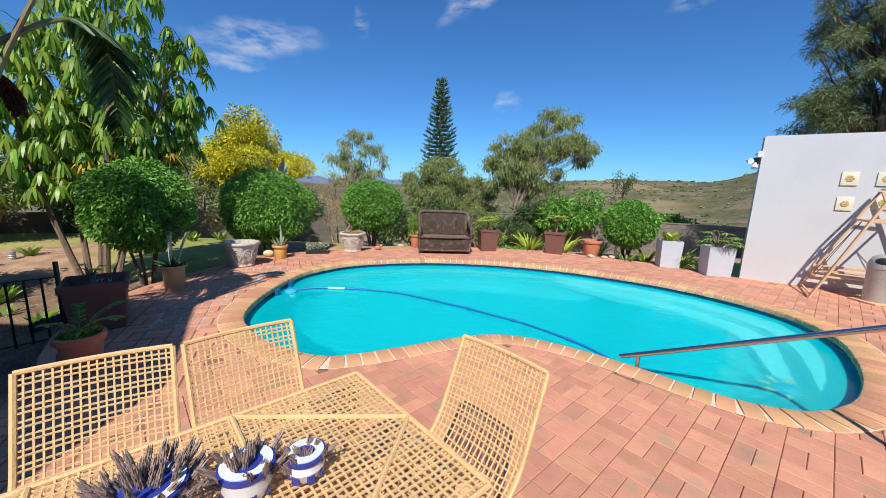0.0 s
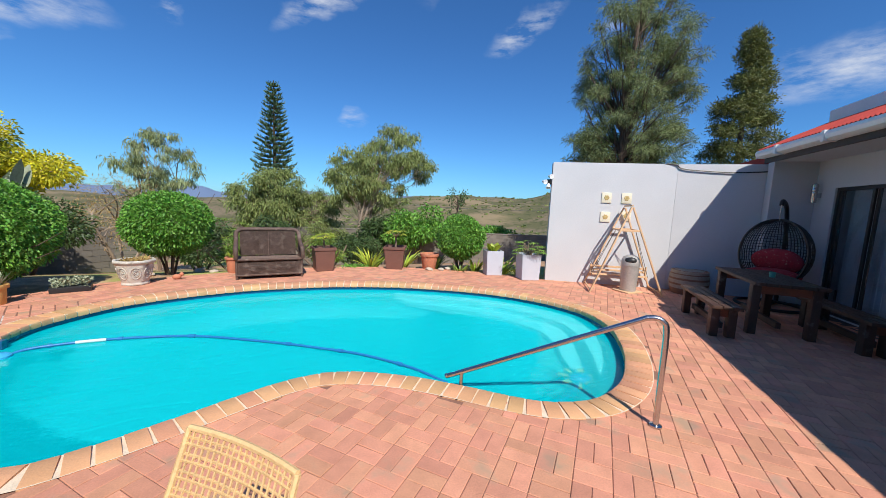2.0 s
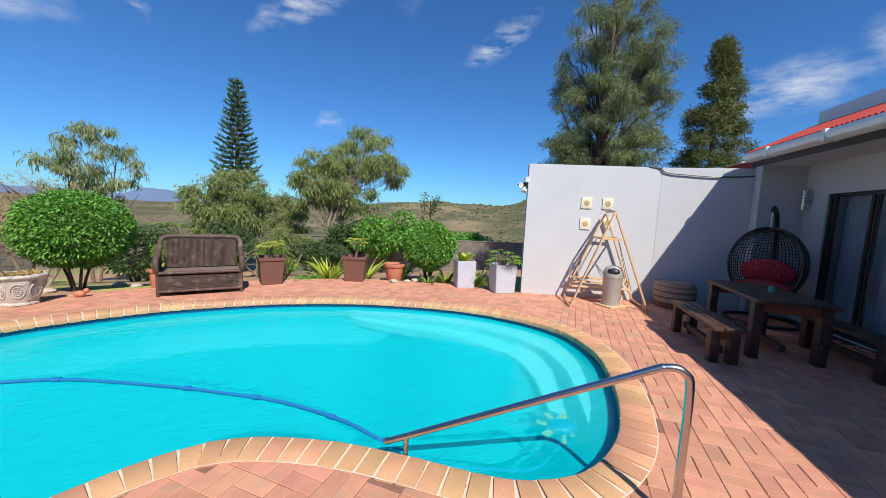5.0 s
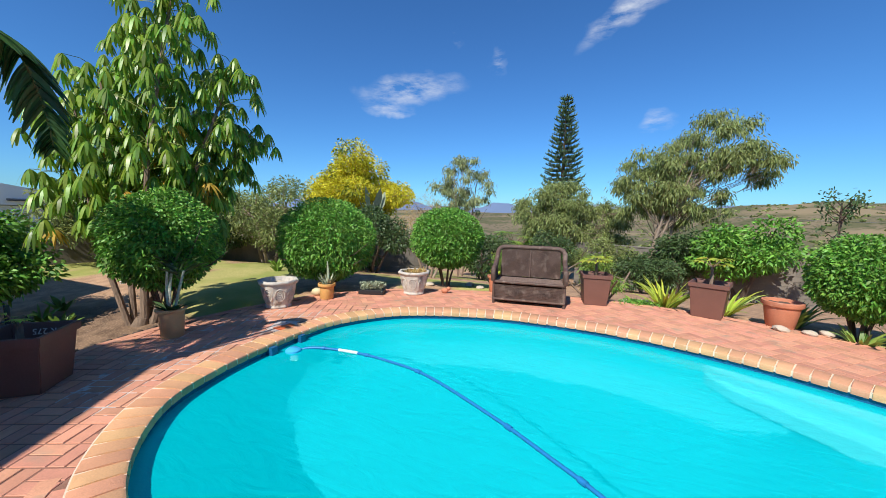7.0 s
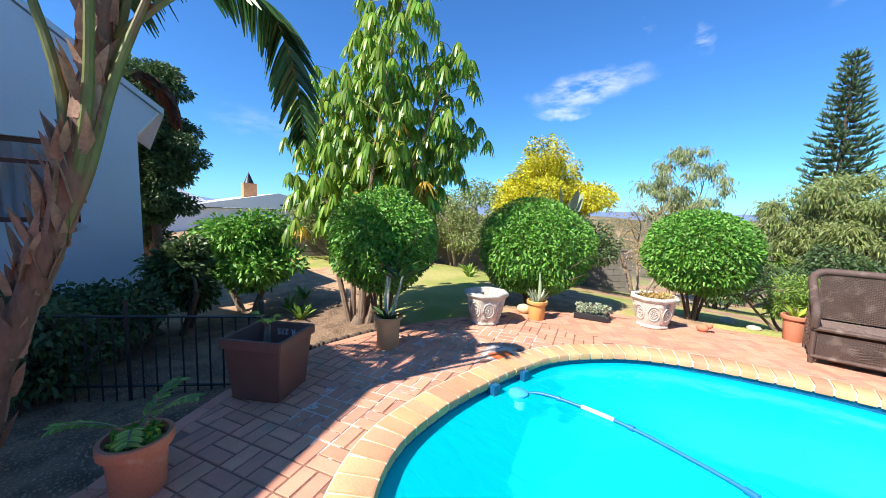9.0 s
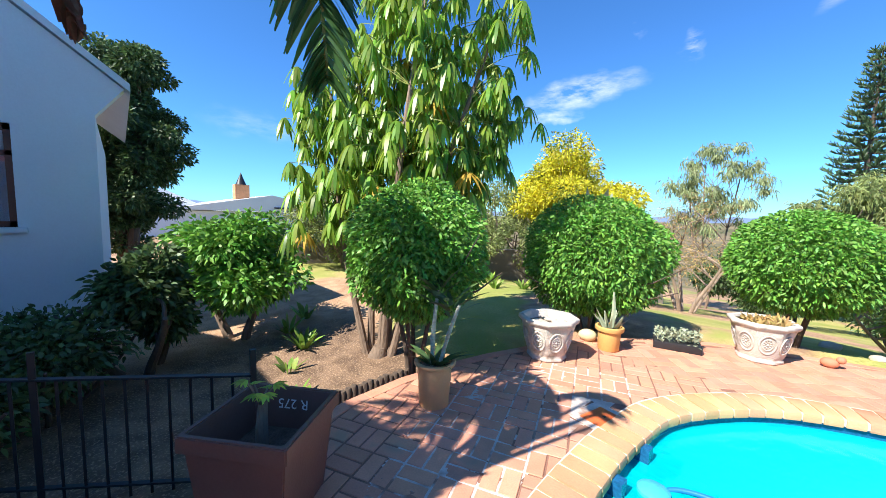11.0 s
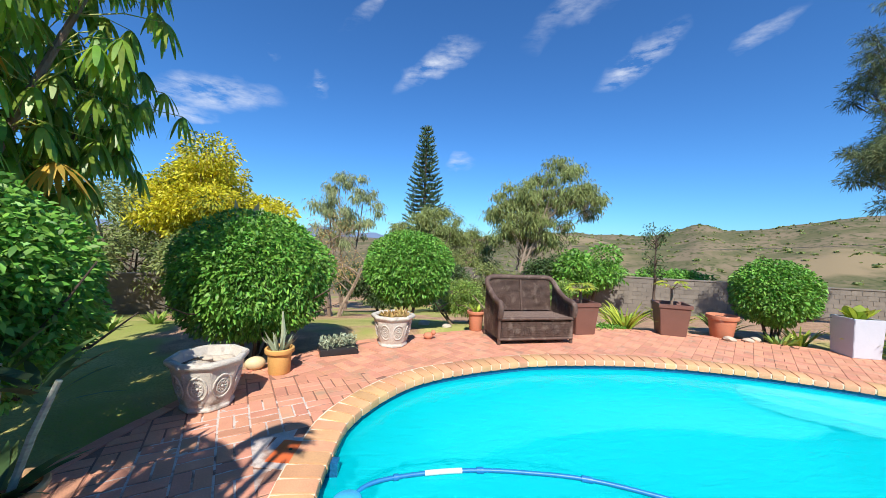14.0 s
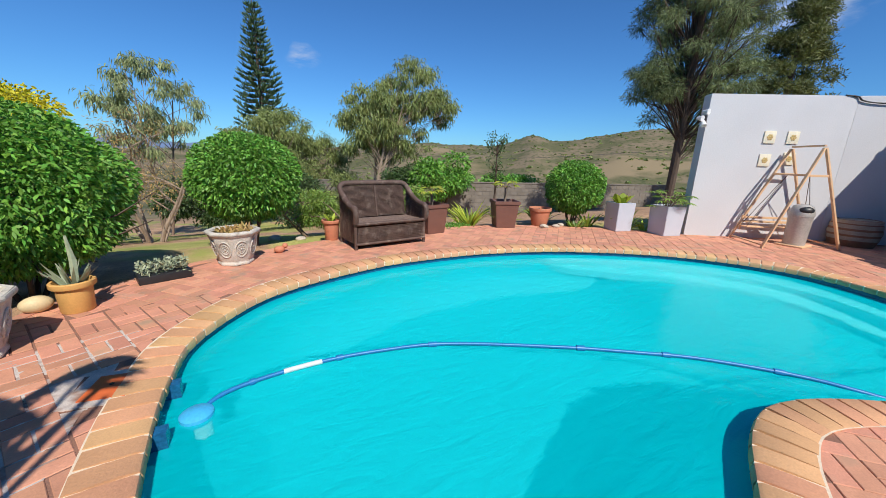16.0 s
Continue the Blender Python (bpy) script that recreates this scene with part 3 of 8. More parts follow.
def water_material():
    m = bpy.data.materials.new("pool_water")
    m.use_nodes = True
    n, l = m.node_tree.nodes, m.node_tree.links
    b = n["Principled BSDF"]
    b.inputs["Base Color"].default_value = (0.30, 0.92, 0.97, 1)
    b.inputs["Transmission Weight"].default_value = 1.0
    b.inputs["Roughness"].default_value = 0.02
    b.inputs["IOR"].default_value = 1.33
    geo = n.new("ShaderNodeNewGeometry")
    t = n.new("ShaderNodeTexNoise")
    t.inputs["Scale"].default_value = 5.0
    t.inputs["Detail"].default_value = 4
    l.new(geo.outputs["Position"], t.inputs["Vector"])
    bp = n.new("ShaderNodeBump")
    bp.inputs["Strength"].default_value = 0.6
    bp.inputs["Distance"].default_value = 0.025
    l.new(t.outputs["Fac"], bp.inputs["Height"])
    l.new(bp.outputs[0], b.inputs["Normal"])
    swell = n.new("ShaderNodeTexNoise")
    swell.inputs["Scale"].default_value = 3.2
    swell.inputs["Detail"].default_value = 6
    swell.inputs["Distortion"].default_value = 1.2
    smap_ = n.new("ShaderNodeMapping")
    smap_.inputs["Rotation"].default_value = (0, 0, 0.5)
    smap_.inputs["Scale"].default_value = (0.8, 2.2, 1)
    l.new(geo.outputs["Position"], smap_.inputs["Vector"])
    l.new(smap_.outputs[0], swell.inputs["Vector"])
    bp2 = n.new("ShaderNodeBump")
    bp2.inputs["Strength"].default_value = 0.35
    bp2.inputs["Distance"].default_value = 0.05
    l.new(swell.outputs["Fac"], bp2.inputs["Height"])
    # fine suspended haze in the treated water
    haze = n.new("ShaderNodeBsdfDiffuse")
    haze.inputs["Color"].default_value = (0.0, 0.50, 0.56, 1)
    l.new(bp2.outputs[0], haze.inputs["Normal"])
    mx = n.new("ShaderNodeMixShader")
    mx.inputs[0].default_value = 0.66
    l.new(b.outputs[0], mx.inputs[1])
    l.new(haze.outputs[0], mx.inputs[2])
    l.new(mx.outputs[0], n["Material Output"].inputs["Surface"])
    return m


bm = flat_poly(bmesh.new(), offset_line(INNER, -OUT * 0.008), WATER)
water = part("water", bm, water_material(), pool, "clear rippled water")
water.visible_shadow = False
if water.data.polygons[0].normal.z < 0:
    water.data.flip_normals()

# ---- terrace ----
bm = bmesh.new()
outer_e, hole_e = [], []
for pts, store in ((PATIO, outer_e), (offset_line(POOL_LINE, OUT * 0.12)[::3], hole_e)):
    vs = [bm.verts.new((x, y, -0.0065)) for x, y in pts]
    for i in range(len(vs)):
        store.append(bm.edges.new((vs[i], vs[(i + 1) % len(vs)])))
bmesh.ops.triangle_fill(bm, use_beauty=True, use_dissolve=False, edges=outer_e + hole_e)
bad = [f for f in bm.faces if inside(offset_line(POOL_LINE, OUT * 0.12), [f.calc_center_median().x], [f.calc_center_median().y])[0]]
bmesh.ops.delete(bm, geom=bad, context="FACES")
ext = bmesh.ops.extrude_face_region(bm, geom=list(bm.faces))
for v in ext["geom"]:
    if isinstance(v, bmesh.types.BMVert):
        v.co.z = -0.34
terrace = part("terrace_paving", bm, M_BED, None, "red clay brick terrace in basket weave round the pool", smooth=False)
tagged(terrace, kind="structure", category="paving")

# coping
coping = thing("pool_coping", pose(0, 0, 0), "sandy orange brick coping with pale mortar joints edging the pool", "coping", kind="structure")
bm = bmesh.new()
ia, oa = offset_line(POOL_LINE, -OUT * 0.036), offset_line(POOL_LINE, OUT * 0.226)
n = len(ia)
for a, c in zip(range(n), list(range(1, n)) + [0]):
    q = [bm.verts.new((*ia[a], -0.006)), bm.verts.new((*ia[c], -0.006)), bm.verts.new((*oa[c], 0.0055)), bm.verts.new((*oa[a], 0.0055))]
    bm.faces.new(q)
    w = [bm.verts.new((*ia[a], -0.06)), bm.verts.new((*ia[c], -0.06))]
    bm.faces.new((q[0], q[1], w[1], w[0]))
bmesh.ops.remove_doubles(bm, verts=bm.verts, dist=0.0005)
part("mortar_bed", bm, M_COPING_MORTAR, coping)

# boundary wall beside the house, in two stretches
WA, WB, WC = Vector((5.97, 6.86, 0)), Vector((8.15, 5.45, 0)), Vector((*hp(1.2, 4.22), 0))


def wall_run(p, q, h, thick, side=1):
    d = (q - p).normalized()
    nrm = Vector((-d.y, d.x, 0)) * side * thick
    b = bmesh.new()
    pts = [p, q, q + nrm, p + nrm]
    flat_poly(b, [(v.x, v.y) for v in pts][::1], h, h + 0.3)
    es = [e for e in b.edges if all(v.co.z > h - 0.01 for v in e.verts)]
    bmesh.ops.bevel(b, geom=es, offset=0.015, segments=2, affect="EDGES")
    return b


wall_1 = part("wall_1", wall_run(WA, WB, 2.74, 0.22), M_WALL, None, "tall plain grey-white plastered garden wall")
tagged(wall_1, kind="structure", category="wall")
wall_2 = part("wall_2", wall_run(WB + (WB - WA).normalized() * 0.004, WC, 2.74, 0.22), M_WALL, None, "tall plain grey-white plastered wall meeting the house")
tagged(wall_2, kind="structure", category="wall")

# ---- plants ----
GR = ground_height


def clump_tree(name, base, height, clumps, leaf_mat, bark, label, category="tree", leaf=(0.06, 0.03), per=900, droop=0.3, trunk_r=0.09, stems=1, seed=1, hang=0.0,
               lump=0.12, thick=0.6, lean=(0, 0), prof=(0.35, 1.0, 0.7, 0.05), wander=0.1, stem_top=0.55):
    """A tree or shrub of stems, limbs and clumps of leaves; clumps: (x, y, z, rx, ry, rz) from its base."""
    rng = np.random.default_rng(seed)
    root = thing(name, pose(*base), label, category)
    bm = bmesh.new()
    forks = []
    for s in range(stems):
        a = 2 * math.pi * s / max(stems, 1) + rng.uniform(0, 1)
        sp = 0.0 if stems == 1 else 0.10 + 0.04 * stems
        p0 = Vector((math.cos(a) * sp * 0.4, math.sin(a) * sp * 0.4, -0.15))
        p3 = Vector((math.cos(a) * sp * 3 * (stems > 1) + lean[0], math.sin(a) * sp * 3 * (stems > 1) + lean[1], height * stem_top))
        mids = [p0.lerp(p3, t) + Vector((rng.normal(0, wander * 0.3), rng.normal(0, wander * 0.3), 0)) for t in (0.3, 0.65)]
        path = smooth_path([p0, *mids, p3], 4)
        tube(bm, path, [trunk_r * (1.25 - 0.75 * i / (len(path) - 1)) / math.sqrt(stems) for i in range(len(path))], 8)
        forks.append(path)
    for c in clumps:
        st = forks[int(rng.integers(len(forks)))]
        q = Vector(c[:3])
        goal = q.z * rng.uniform(0.55, 0.85)
        p = min(st[len(st) // 4:], key=lambda v: abs(v.z - goal))
        mid = p.lerp(q, 0.5) + Vector((rng.normal(0, 0.08), rng.normal(0, 0.08), 0.08)) * max(1.0, (q - p).length * 0.4)
        limb = smooth_path([p, mid, q], 4)
        r0 = trunk_r * (0.45 if len(clumps) < 30 else 0.24) / math.sqrt(stems) + 0.004
        tube(bm, limb, [r0 * (1 - 0.75 * i / (len(limb) - 1)) for i in range(len(limb))], 6)
        for _ in range(3):
            e = q + Vector(rng.normal(0, 0.5, 3)) * min(c[3], c[5])
            tube(bm, [q.lerp(p, 0.2), q.lerp(e, 0.5), e], [r0 * 0.4, r0 * 0.25, r0 * 0.1], 4)
    part("trunk", bm, bark, root)
    P, D = [], []
    vol = sum(c[3] * c[4] * c[5] for c in clumps) / len(clumps)
    for c in clumps:
        k = int(per * (c[3] * c[4] * c[5] / vol) ** 0.66)
        p, d = shell_points(k, c[:3], c[3:6], rng, thick, lump)
        d = d * (1 - hang) + rng.normal(0, 0.55, d.shape)
        d[:, 2] -= hang * 2.0
        P.append(p)
        D.append(d)
    me = foliage("crown", np.concatenate(P), np.concatenate(D), leaf[0], leaf[1], droop, prof, seed)
    part("crown", me, leaf_mat, root)
    return root


def scatter_clumps(n, centre, radii, size, seed, top=1.0):
    rng = np.random.default_rng(seed)
    out = []
    for i in range(n):
        d = rng.normal(size=3)
        d /= np.linalg.norm(d)
        r = rng.uniform(0.45, 0.95)
        s = size * rng.uniform(0.7, 1.25)
        out.append((centre[0] + d[0] * radii[0] * r, centre[1] + d[1] * radii[1] * r, centre[2] + d[2] * radii[2] * r * top, s * rng.uniform(0.9, 1.3), s * rng.uniform(0.9, 1.3), s * rng.uniform(0.6, 0.9)))
    return out


def ball_bush(name, base, zc, r, rz, label, seed, n=19000, leaf=(0.054, 0.026), stem_h=None, lean=(0, 0)):
    rng = np.random.default_rng(seed)
    root = thing(name, pose(*base), label, "shrub", "clipped round bushes")
    bm = bmesh.new()
    for s in range(5):
        a = 2 * math.pi * s / 5 + rng.uniform(0, 0.8)
        tip = Vector((math.cos(a) * r * 0.5 + lean[0], math.sin(a) * r * 0.5 + lean[1], zc - base[2]))
        mid = Vector((math.cos(a) * r * 0.16 + lean[0] * 0.3, math.sin(a) * r * 0.16 + lean[1] * 0.3, (zc - rz - base[2]) * 0.6))
        path = smooth_path([Vector((math.cos(a) * 0.05, math.sin(a) * 0.05, -0.12)), mid, tip], 5)
        tube(bm, path, [0.032 - 0.02 * i / (len(path) - 1) for i in range(len(path))], 7)
        for _ in range(4):
            e = tip + Vector(rng.normal(0, 0.45, 3)) * r
            tube(bm, [mid.lerp(tip, 0.5), mid.lerp(e, 0.7) + Vector((0, 0, 0.05)), e], [0.014, 0.009, 0.004], 5)
    part("trunk", bm, M_DARKBARK, root)
    c = (lean[0], lean[1], zc - base[2])
    p, d = shell_points(n, c, (r, r, rz), rng, 0.30, 0.045)
    q, e = shell_points(n // 3, c, (r * 0.75, r * 0.75, rz * 0.75), rng, 0.4, 0.05)
    P = np.concatenate([p, q])
    D = np.concatenate([d, e])
    D = D * 0.75 + rng.normal(0, 0.6, D.shape)
    me = foliage("crown", P, D, leaf[0], leaf[1], 0.35, (0.3, 1.0, 0.8, 0.05), seed, flat=0.35)
    part("crown", me, L_BUSH, root)
    return root


bush_label = "round clipped evergreen bush with glossy green leaves on bare stems"
ball_bush("round_bush", (-4.44, 5.0, -0.25), 1.15, 0.66, 0.66, bush_label, 11, 17000, (0.05, 0.025))
ball_bush("round_bush", (-3.95, 7.75, -0.06), 1.0, 0.95, 0.82, bush_label, 12, 24000)
ball_bush("round_bush", (-1.95, 9.3, -0.06), 1.04, 0.80, 0.66, bush_label, 13)
ball_bush("round_bush", (4.55, 8.6, -0.06), 0.86, 0.62, 0.58, bush_label, 14, 13000)

# far trees
pine_at = (-0.85, 28.4, -2.7)
root = thing("norfolk_pine", pose(*pine_at), "tall slender tiered pine standing beyond the garden", "tree")
bm = bmesh.new()
HP = 12.5
tube(bm, [(0, 0, -0.5), (0, 0, HP * 0.5), (0.0, 0, HP)], [0.2, 0.12, 0.02], 8)
rng = np.random.default_rng(5)
P, D = [], []
tiers = 34
for i in range(tiers):
    z = 1.6 + (HP - 1.7) * (i / tiers) ** 0.92
    reach = 2.05 * (1 - (z / HP)) ** 0.75 + 0.12
    for k in range(6):
        a = 2 * math.pi * (k + rng.uniform(-0.3, 0.3)) / 6 + i * 0.5
        R = reach * rng.uniform(0.8, 1.1)
        dirv = Vector((math.cos(a), math.sin(a), 0))
        pts = [Vector((0, 0, z)), Vector((0, 0, z)) + dirv * R * 0.6 + Vector((0, 0, -0.04 * R)), Vector((0, 0, z)) + dirv * R + Vector((0, 0, 0.16 * R))]
        tube(bm, pts, [0.025, 0.018, 0.008], 4)
        for t in np.linspace(0.15, 1.0, max(4, int(R * 12))):
            b = pts[0].lerp(pts[1], t / 0.6) if t < 0.6 else pts[1].lerp(pts[2], (t - 0.6) / 0.4)
            for _ in range(5):
                P.append(tuple(b))
                s = rng.normal(0, 0.5, 3)
                D.append((dirv.x * 0.8 + s[0], dirv.y * 0.8 + s[1], 0.35 + abs(s[2]) * 0.5))
part("trunk", bm, M_DARKBARK, root)
part("crown", foliage("crown", P, D, 0.24, 0.055, -0.2, (0.7, 1, 0.5), 3), L_PINE, root)

clump_tree("yellow_acacia", (-7.9, 14.6, -0.9), 4.7, scatter_clumps(36, (0, 0, 3.4), (2.1, 2.0, 1.75), 0.62, 21), L_YELLOW, M_BARK,
           "spreading bushy tree with bright yellow-green new growth", leaf=(0.11, 0.05), per=1000, trunk_r=0.16, stems=3, seed=22)
clump_tree("pepper_tree", (-4.5, 17.6, -1.4), 5.4, scatter_clumps(46, (0, 0, 4.0), (1.45, 1.2, 1.75), 0.26, 31), L_PALE, M_BARK,
           "slight airy tree with drooping pale grey-green leaves", leaf=(0.13, 0.03), lump=0.35, thick=1.0, stem_top=0.8, per=170, trunk_r=0.06, stems=3, seed=32, hang=0.5, droop=0.5)
clump_tree("bottlebrush_tree", (3.4, 20.8, -1.9), 7.0,
           scatter_clumps(52, (2.7, 0, 6.6), (2.1, 1.7, 1.6), 0.40, 41) + scatter_clumps(70, (0.3, 0.0, 4.8), (1.9, 1.5, 2.0), 0.40, 42) + scatter_clumps(36, (1.7, 0, 4.3), (1.9, 1.2, 1.5), 0.36, 45) + scatter_clumps(12, (4.3, 0, 5.6), (0.7, 0.8, 0.9), 0.30, 44), L_OLIVE, M_PALEBARK,
           "leaning multi-stemmed tree with drooping olive leaves and pale trunks", leaf=(0.15, 0.04), per=210, trunk_r=0.13, stems=4, seed=43, hang=0.35, droop=0.6, thick=1.0, lump=0.35, lean=(1.6, 0.1), wander=0.6, stem_top=0.8)
clump_tree("green_willow", (-0.5, 22.6, -2.1), 5.2, scatter_clumps(90, (0, 0, 3.4), (2.5, 1.8, 2.2), 0.42, 61) + scatter_clumps(34, (2.4, 0.5, 3.0), (1.5, 1.2, 1.7), 0.40, 63), L_OLIVE, M_BARK,
           "dense fresh green weeping tree below the pine", leaf=(0.16, 0.042), lump=0.35, thick=0.95, per=270, trunk_r=0.2, stems=3, seed=62, hang=0.25, droop=0.5)
clump_tree("broad_shrub", (6.8, 19.4, -1.7), 2.8, scatter_clumps(24, (0, 0, 2.1), (2.0, 1.3, 1.0), 0.6, 71), L_BUSH, M_DARKBARK,
           "broad dark green shrub spilling over the block wall", "shrub", leaf=(0.17, 0.08), per=420, trunk_r=0.16, stems=3, seed=72)
# the shade under the tree is put into this dark leaf colour
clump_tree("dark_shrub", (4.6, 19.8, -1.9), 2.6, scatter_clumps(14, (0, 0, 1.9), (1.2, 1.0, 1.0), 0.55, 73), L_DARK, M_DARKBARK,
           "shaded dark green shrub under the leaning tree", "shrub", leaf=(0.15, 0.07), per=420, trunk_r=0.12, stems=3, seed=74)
clump_tree("low_shrub", (11.6, 19.6, -1.8), 2.0, scatter_clumps(14, (0, 0, 1.75), (1.7, 0.8, 0.6), 0.5, 75), L_BUSH, M_DARKBARK,
           "low green shrub showing over the block wall", "shrub", leaf=(0.16, 0.08), per=380, trunk_r=0.1, stems=3, seed=76)
clump_tree("casuarina_tree", (13.2, 11.4, -0.5), 10.5, scatter_clumps(250, (0.4, 0.0, 7.0), (2.6, 2.4, 4.8), 0.34, 51) + scatter_clumps(18, (-1.7, 0.5, 4.6), (0.8, 0.9, 1.1), 0.32, 53), L_CASUARINA, M_DARKBARK,
           "tall feathery dark casuarina tree behind the garden wall", leaf=(0.17, 0.018), per=330, trunk_r=0.17, stems=2, seed=52, hang=0.05, droop=0.3, thick=0.9, wander=0.5, stem_top=0.92)
for sx, sy, rx, rz, sd, lm in ((-5.7, 12.0, 1.5, 1.2, 171, L_DARK), (-2.7, 15.4, 1.3, 1.0, 172, L_DARK), (-7.2, 12.4, 1.4, 1.2, 173, L_OLIVE), (1.6, 18.6, 1.6, 1.3, 174, L_OLIVE), (-0.6, 17.4, 1.2, 1.1, 175, L_DARK), (-9.8, 13.6, 1.7, 1.5, 176, L_OLIVE), (-10.6, 9.9, 1.2, 1.1, 177, L_DARK), (3.2, 17.6, 1.0, 0.8, 178, L_DARK)):
    z0 = float(GR(sx, sy))
    clump_tree("garden_shrub", (sx, sy, z0), rz * 2, scatter_clumps(18, (0, 0, rz * 1.05), (rx, rx * 0.8, rz * 0.8), 0.42, sd), lm, M_DARKBARK,
               "dense leafy garden shrub beyond the lawn", "shrub", leaf=(0.10, 0.042), per=520, trunk_r=0.08, stems=4, seed=sd)
clump_tree("pale_shrub", (-0.75, 10.3, -0.2), 1.0, scatter_clumps(14, (0, 0, 0.55), (0.5, 0.45, 0.4), 0.22, 81), L_STRAP, M_BARK,
           "loose pale green shrub behind the wicker seat", "shrub", leaf=(0.07, 0.018), per=380, trunk_r=0.05, stems=4, seed=82)
clump_tree("pale_shrub", (1.25, 9.75, -0.1), 1.0, scatter_clumps(10, (0, 0, 0.55), (0.35, 0.3, 0.4), 0.2, 83), L_STRAP, M_BARK,
           "loose pale green shrub behind a brown pot", "shrub", leaf=(0.07, 0.018), per=380, trunk_r=0.05, stems=4, seed=84)
clump_tree("bare_shrub", (-3.9, 12.6, -0.6), 2.6, scatter_clumps(16, (0, 0, 1.7), (1.1, 1.0, 1.0), 0.4, 85), L_DRY, M_PALEBARK,
           "half-bare greyish shrub with fine dry twigs", "shrub", leaf=(0.06, 0.015), per=160, trunk_r=0.09, stems=5, seed=86)
clump_tree("olive_shrub", (-9.2, 11.0, -0.4), 3.0, scatter_clumps(26, (0, 0, 1.9), (1.8, 1.4, 1.2), 0.5, 87), L_OLIVE, M_PALEBARK,
           "grey-olive shrub above the garden wall", "shrub", leaf=(0.09, 0.035), per=520, trunk_r=0.1, stems=4, seed=88)
clump_tree("olive_shrub", (-11.0, 7.8, -0.4), 2.8, scatter_clumps(26, (0, 0, 1.6), (1.3, 1.9, 0.9), 0.5, 89), L_OLIVE, M_BARK,
           "dense olive hedge shrub at the garden wall", "shrub", leaf=(0.09, 0.04), per=620, trunk_r=0.1, stems=4, seed=90)
clump_tree("citrus_shrub", (-7.25, 4.05, -0.32), 1.7, scatter_clumps(24, (0, 0, 1.08), (0.72, 0.72, 0.62), 0.34, 91), L_BUSH, M_BARK,
           "leafy green citrus shrub on a forked stem", "shrub", leaf=(0.085, 0.042), per=620, trunk_r=0.08, stems=2, seed=92)
# darker leaf and bark than the shrub before: its shade is in the colour
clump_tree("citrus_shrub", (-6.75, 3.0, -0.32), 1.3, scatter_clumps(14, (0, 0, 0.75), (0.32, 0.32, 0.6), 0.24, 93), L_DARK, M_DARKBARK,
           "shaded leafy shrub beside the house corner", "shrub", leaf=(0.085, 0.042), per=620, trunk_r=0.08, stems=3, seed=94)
clump_tree("dark_tree", (-14.7, 3.0, -0.4), 6.6, scatter_clumps(90, (0, 0, 3.6), (1.35, 1.3, 3.0), 0.42, 95), L_DARK, M_DARKBARK,
           "tall dense dark green tree behind the pale house", leaf=(0.11, 0.05), per=760, trunk_r=0.2, stems=2, seed=96)
# dark leaf colour carries the house's shade on these low shrubs
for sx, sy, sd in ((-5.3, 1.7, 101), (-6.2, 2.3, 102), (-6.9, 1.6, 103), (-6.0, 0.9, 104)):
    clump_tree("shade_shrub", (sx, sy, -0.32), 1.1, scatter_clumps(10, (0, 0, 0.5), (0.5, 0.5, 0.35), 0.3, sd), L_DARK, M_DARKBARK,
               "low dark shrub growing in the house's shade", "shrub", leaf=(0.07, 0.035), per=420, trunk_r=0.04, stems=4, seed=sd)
root = thing("cypress_tree", pose(20.2, 10.9, -0.6), "dark conical cypress with ragged yellowish tips", "tree")
part("trunk", tube(bmesh.new(), [(0, 0, -0.4), (0, 0, 6), (0, 0, 10.4)], [0.2, 0.12, 0.02], 8), M_DARKBARK, root)
rng = np.random.default_rng(7)
cl = []
for i in range(150):
    h = rng.uniform(0.05, 1.0) ** 0.8
    a = rng.uniform(0, 6.28)
    R = 1.9 * (1 - h) ** 0.75 * rng.uniform(0.55, 1.3)
    cl.append((math.cos(a) * R, math.sin(a) * R, 0.8 + 10.0 * h, 0.42, 0.42, 0.36))
P, D = [], []
for c in cl:
    p, d = shell_points(400, c[:3], c[3:], rng, 0.9, 0.25)
    d = d * 0.7 + rng.normal(0, 0.6, d.shape)
    d[:, 2] += 0.25
    P.append(p)
    D.append(d)
part("crown", foliage("crown", np.concatenate(P), np.concatenate(D), 0.13, 0.035, 0.1, (0.7, 1, 0.3), 8), L_CYPRESS, root)
# thin dark sapling
root = thing("bare_sapling", pose(7.8, 16.0, -1.15), "thin dark upright sapling with few brown leaves", "tree")
bm = bmesh.new()
tube(bm, [(0, 0, -0.2), (0.05, 0, 1.5), (0, 0, 3.3)], [0.06, 0.05, 0.015], 6)
P, D = [], []
for i in range(22):
    z = rng.uniform(1.2, 3.2)
    a = rng.uniform(0, 6.28)
    e = Vector((math.cos(a) * 0.35, math.sin(a) * 0.35, z + 0.35))
    tube(bm, [(0.03, 0, z), e * 0.6 + Vector((0.01, 0, z * 0.4)), e], [0.02, 0.014, 0.005], 5)
    for _ in range(30):
        P.append(tuple(e + Vector(rng.normal(0, 0.1, 3))))
        D.append(rng.normal(0, 1, 3))
part("trunk", bm, M_DARKBARK, root)
part("crown", foliage("crown", P, D, 0.11, 0.05, 0.4, seed=9), L_DARK, root)

# ---- umbrella tree ----


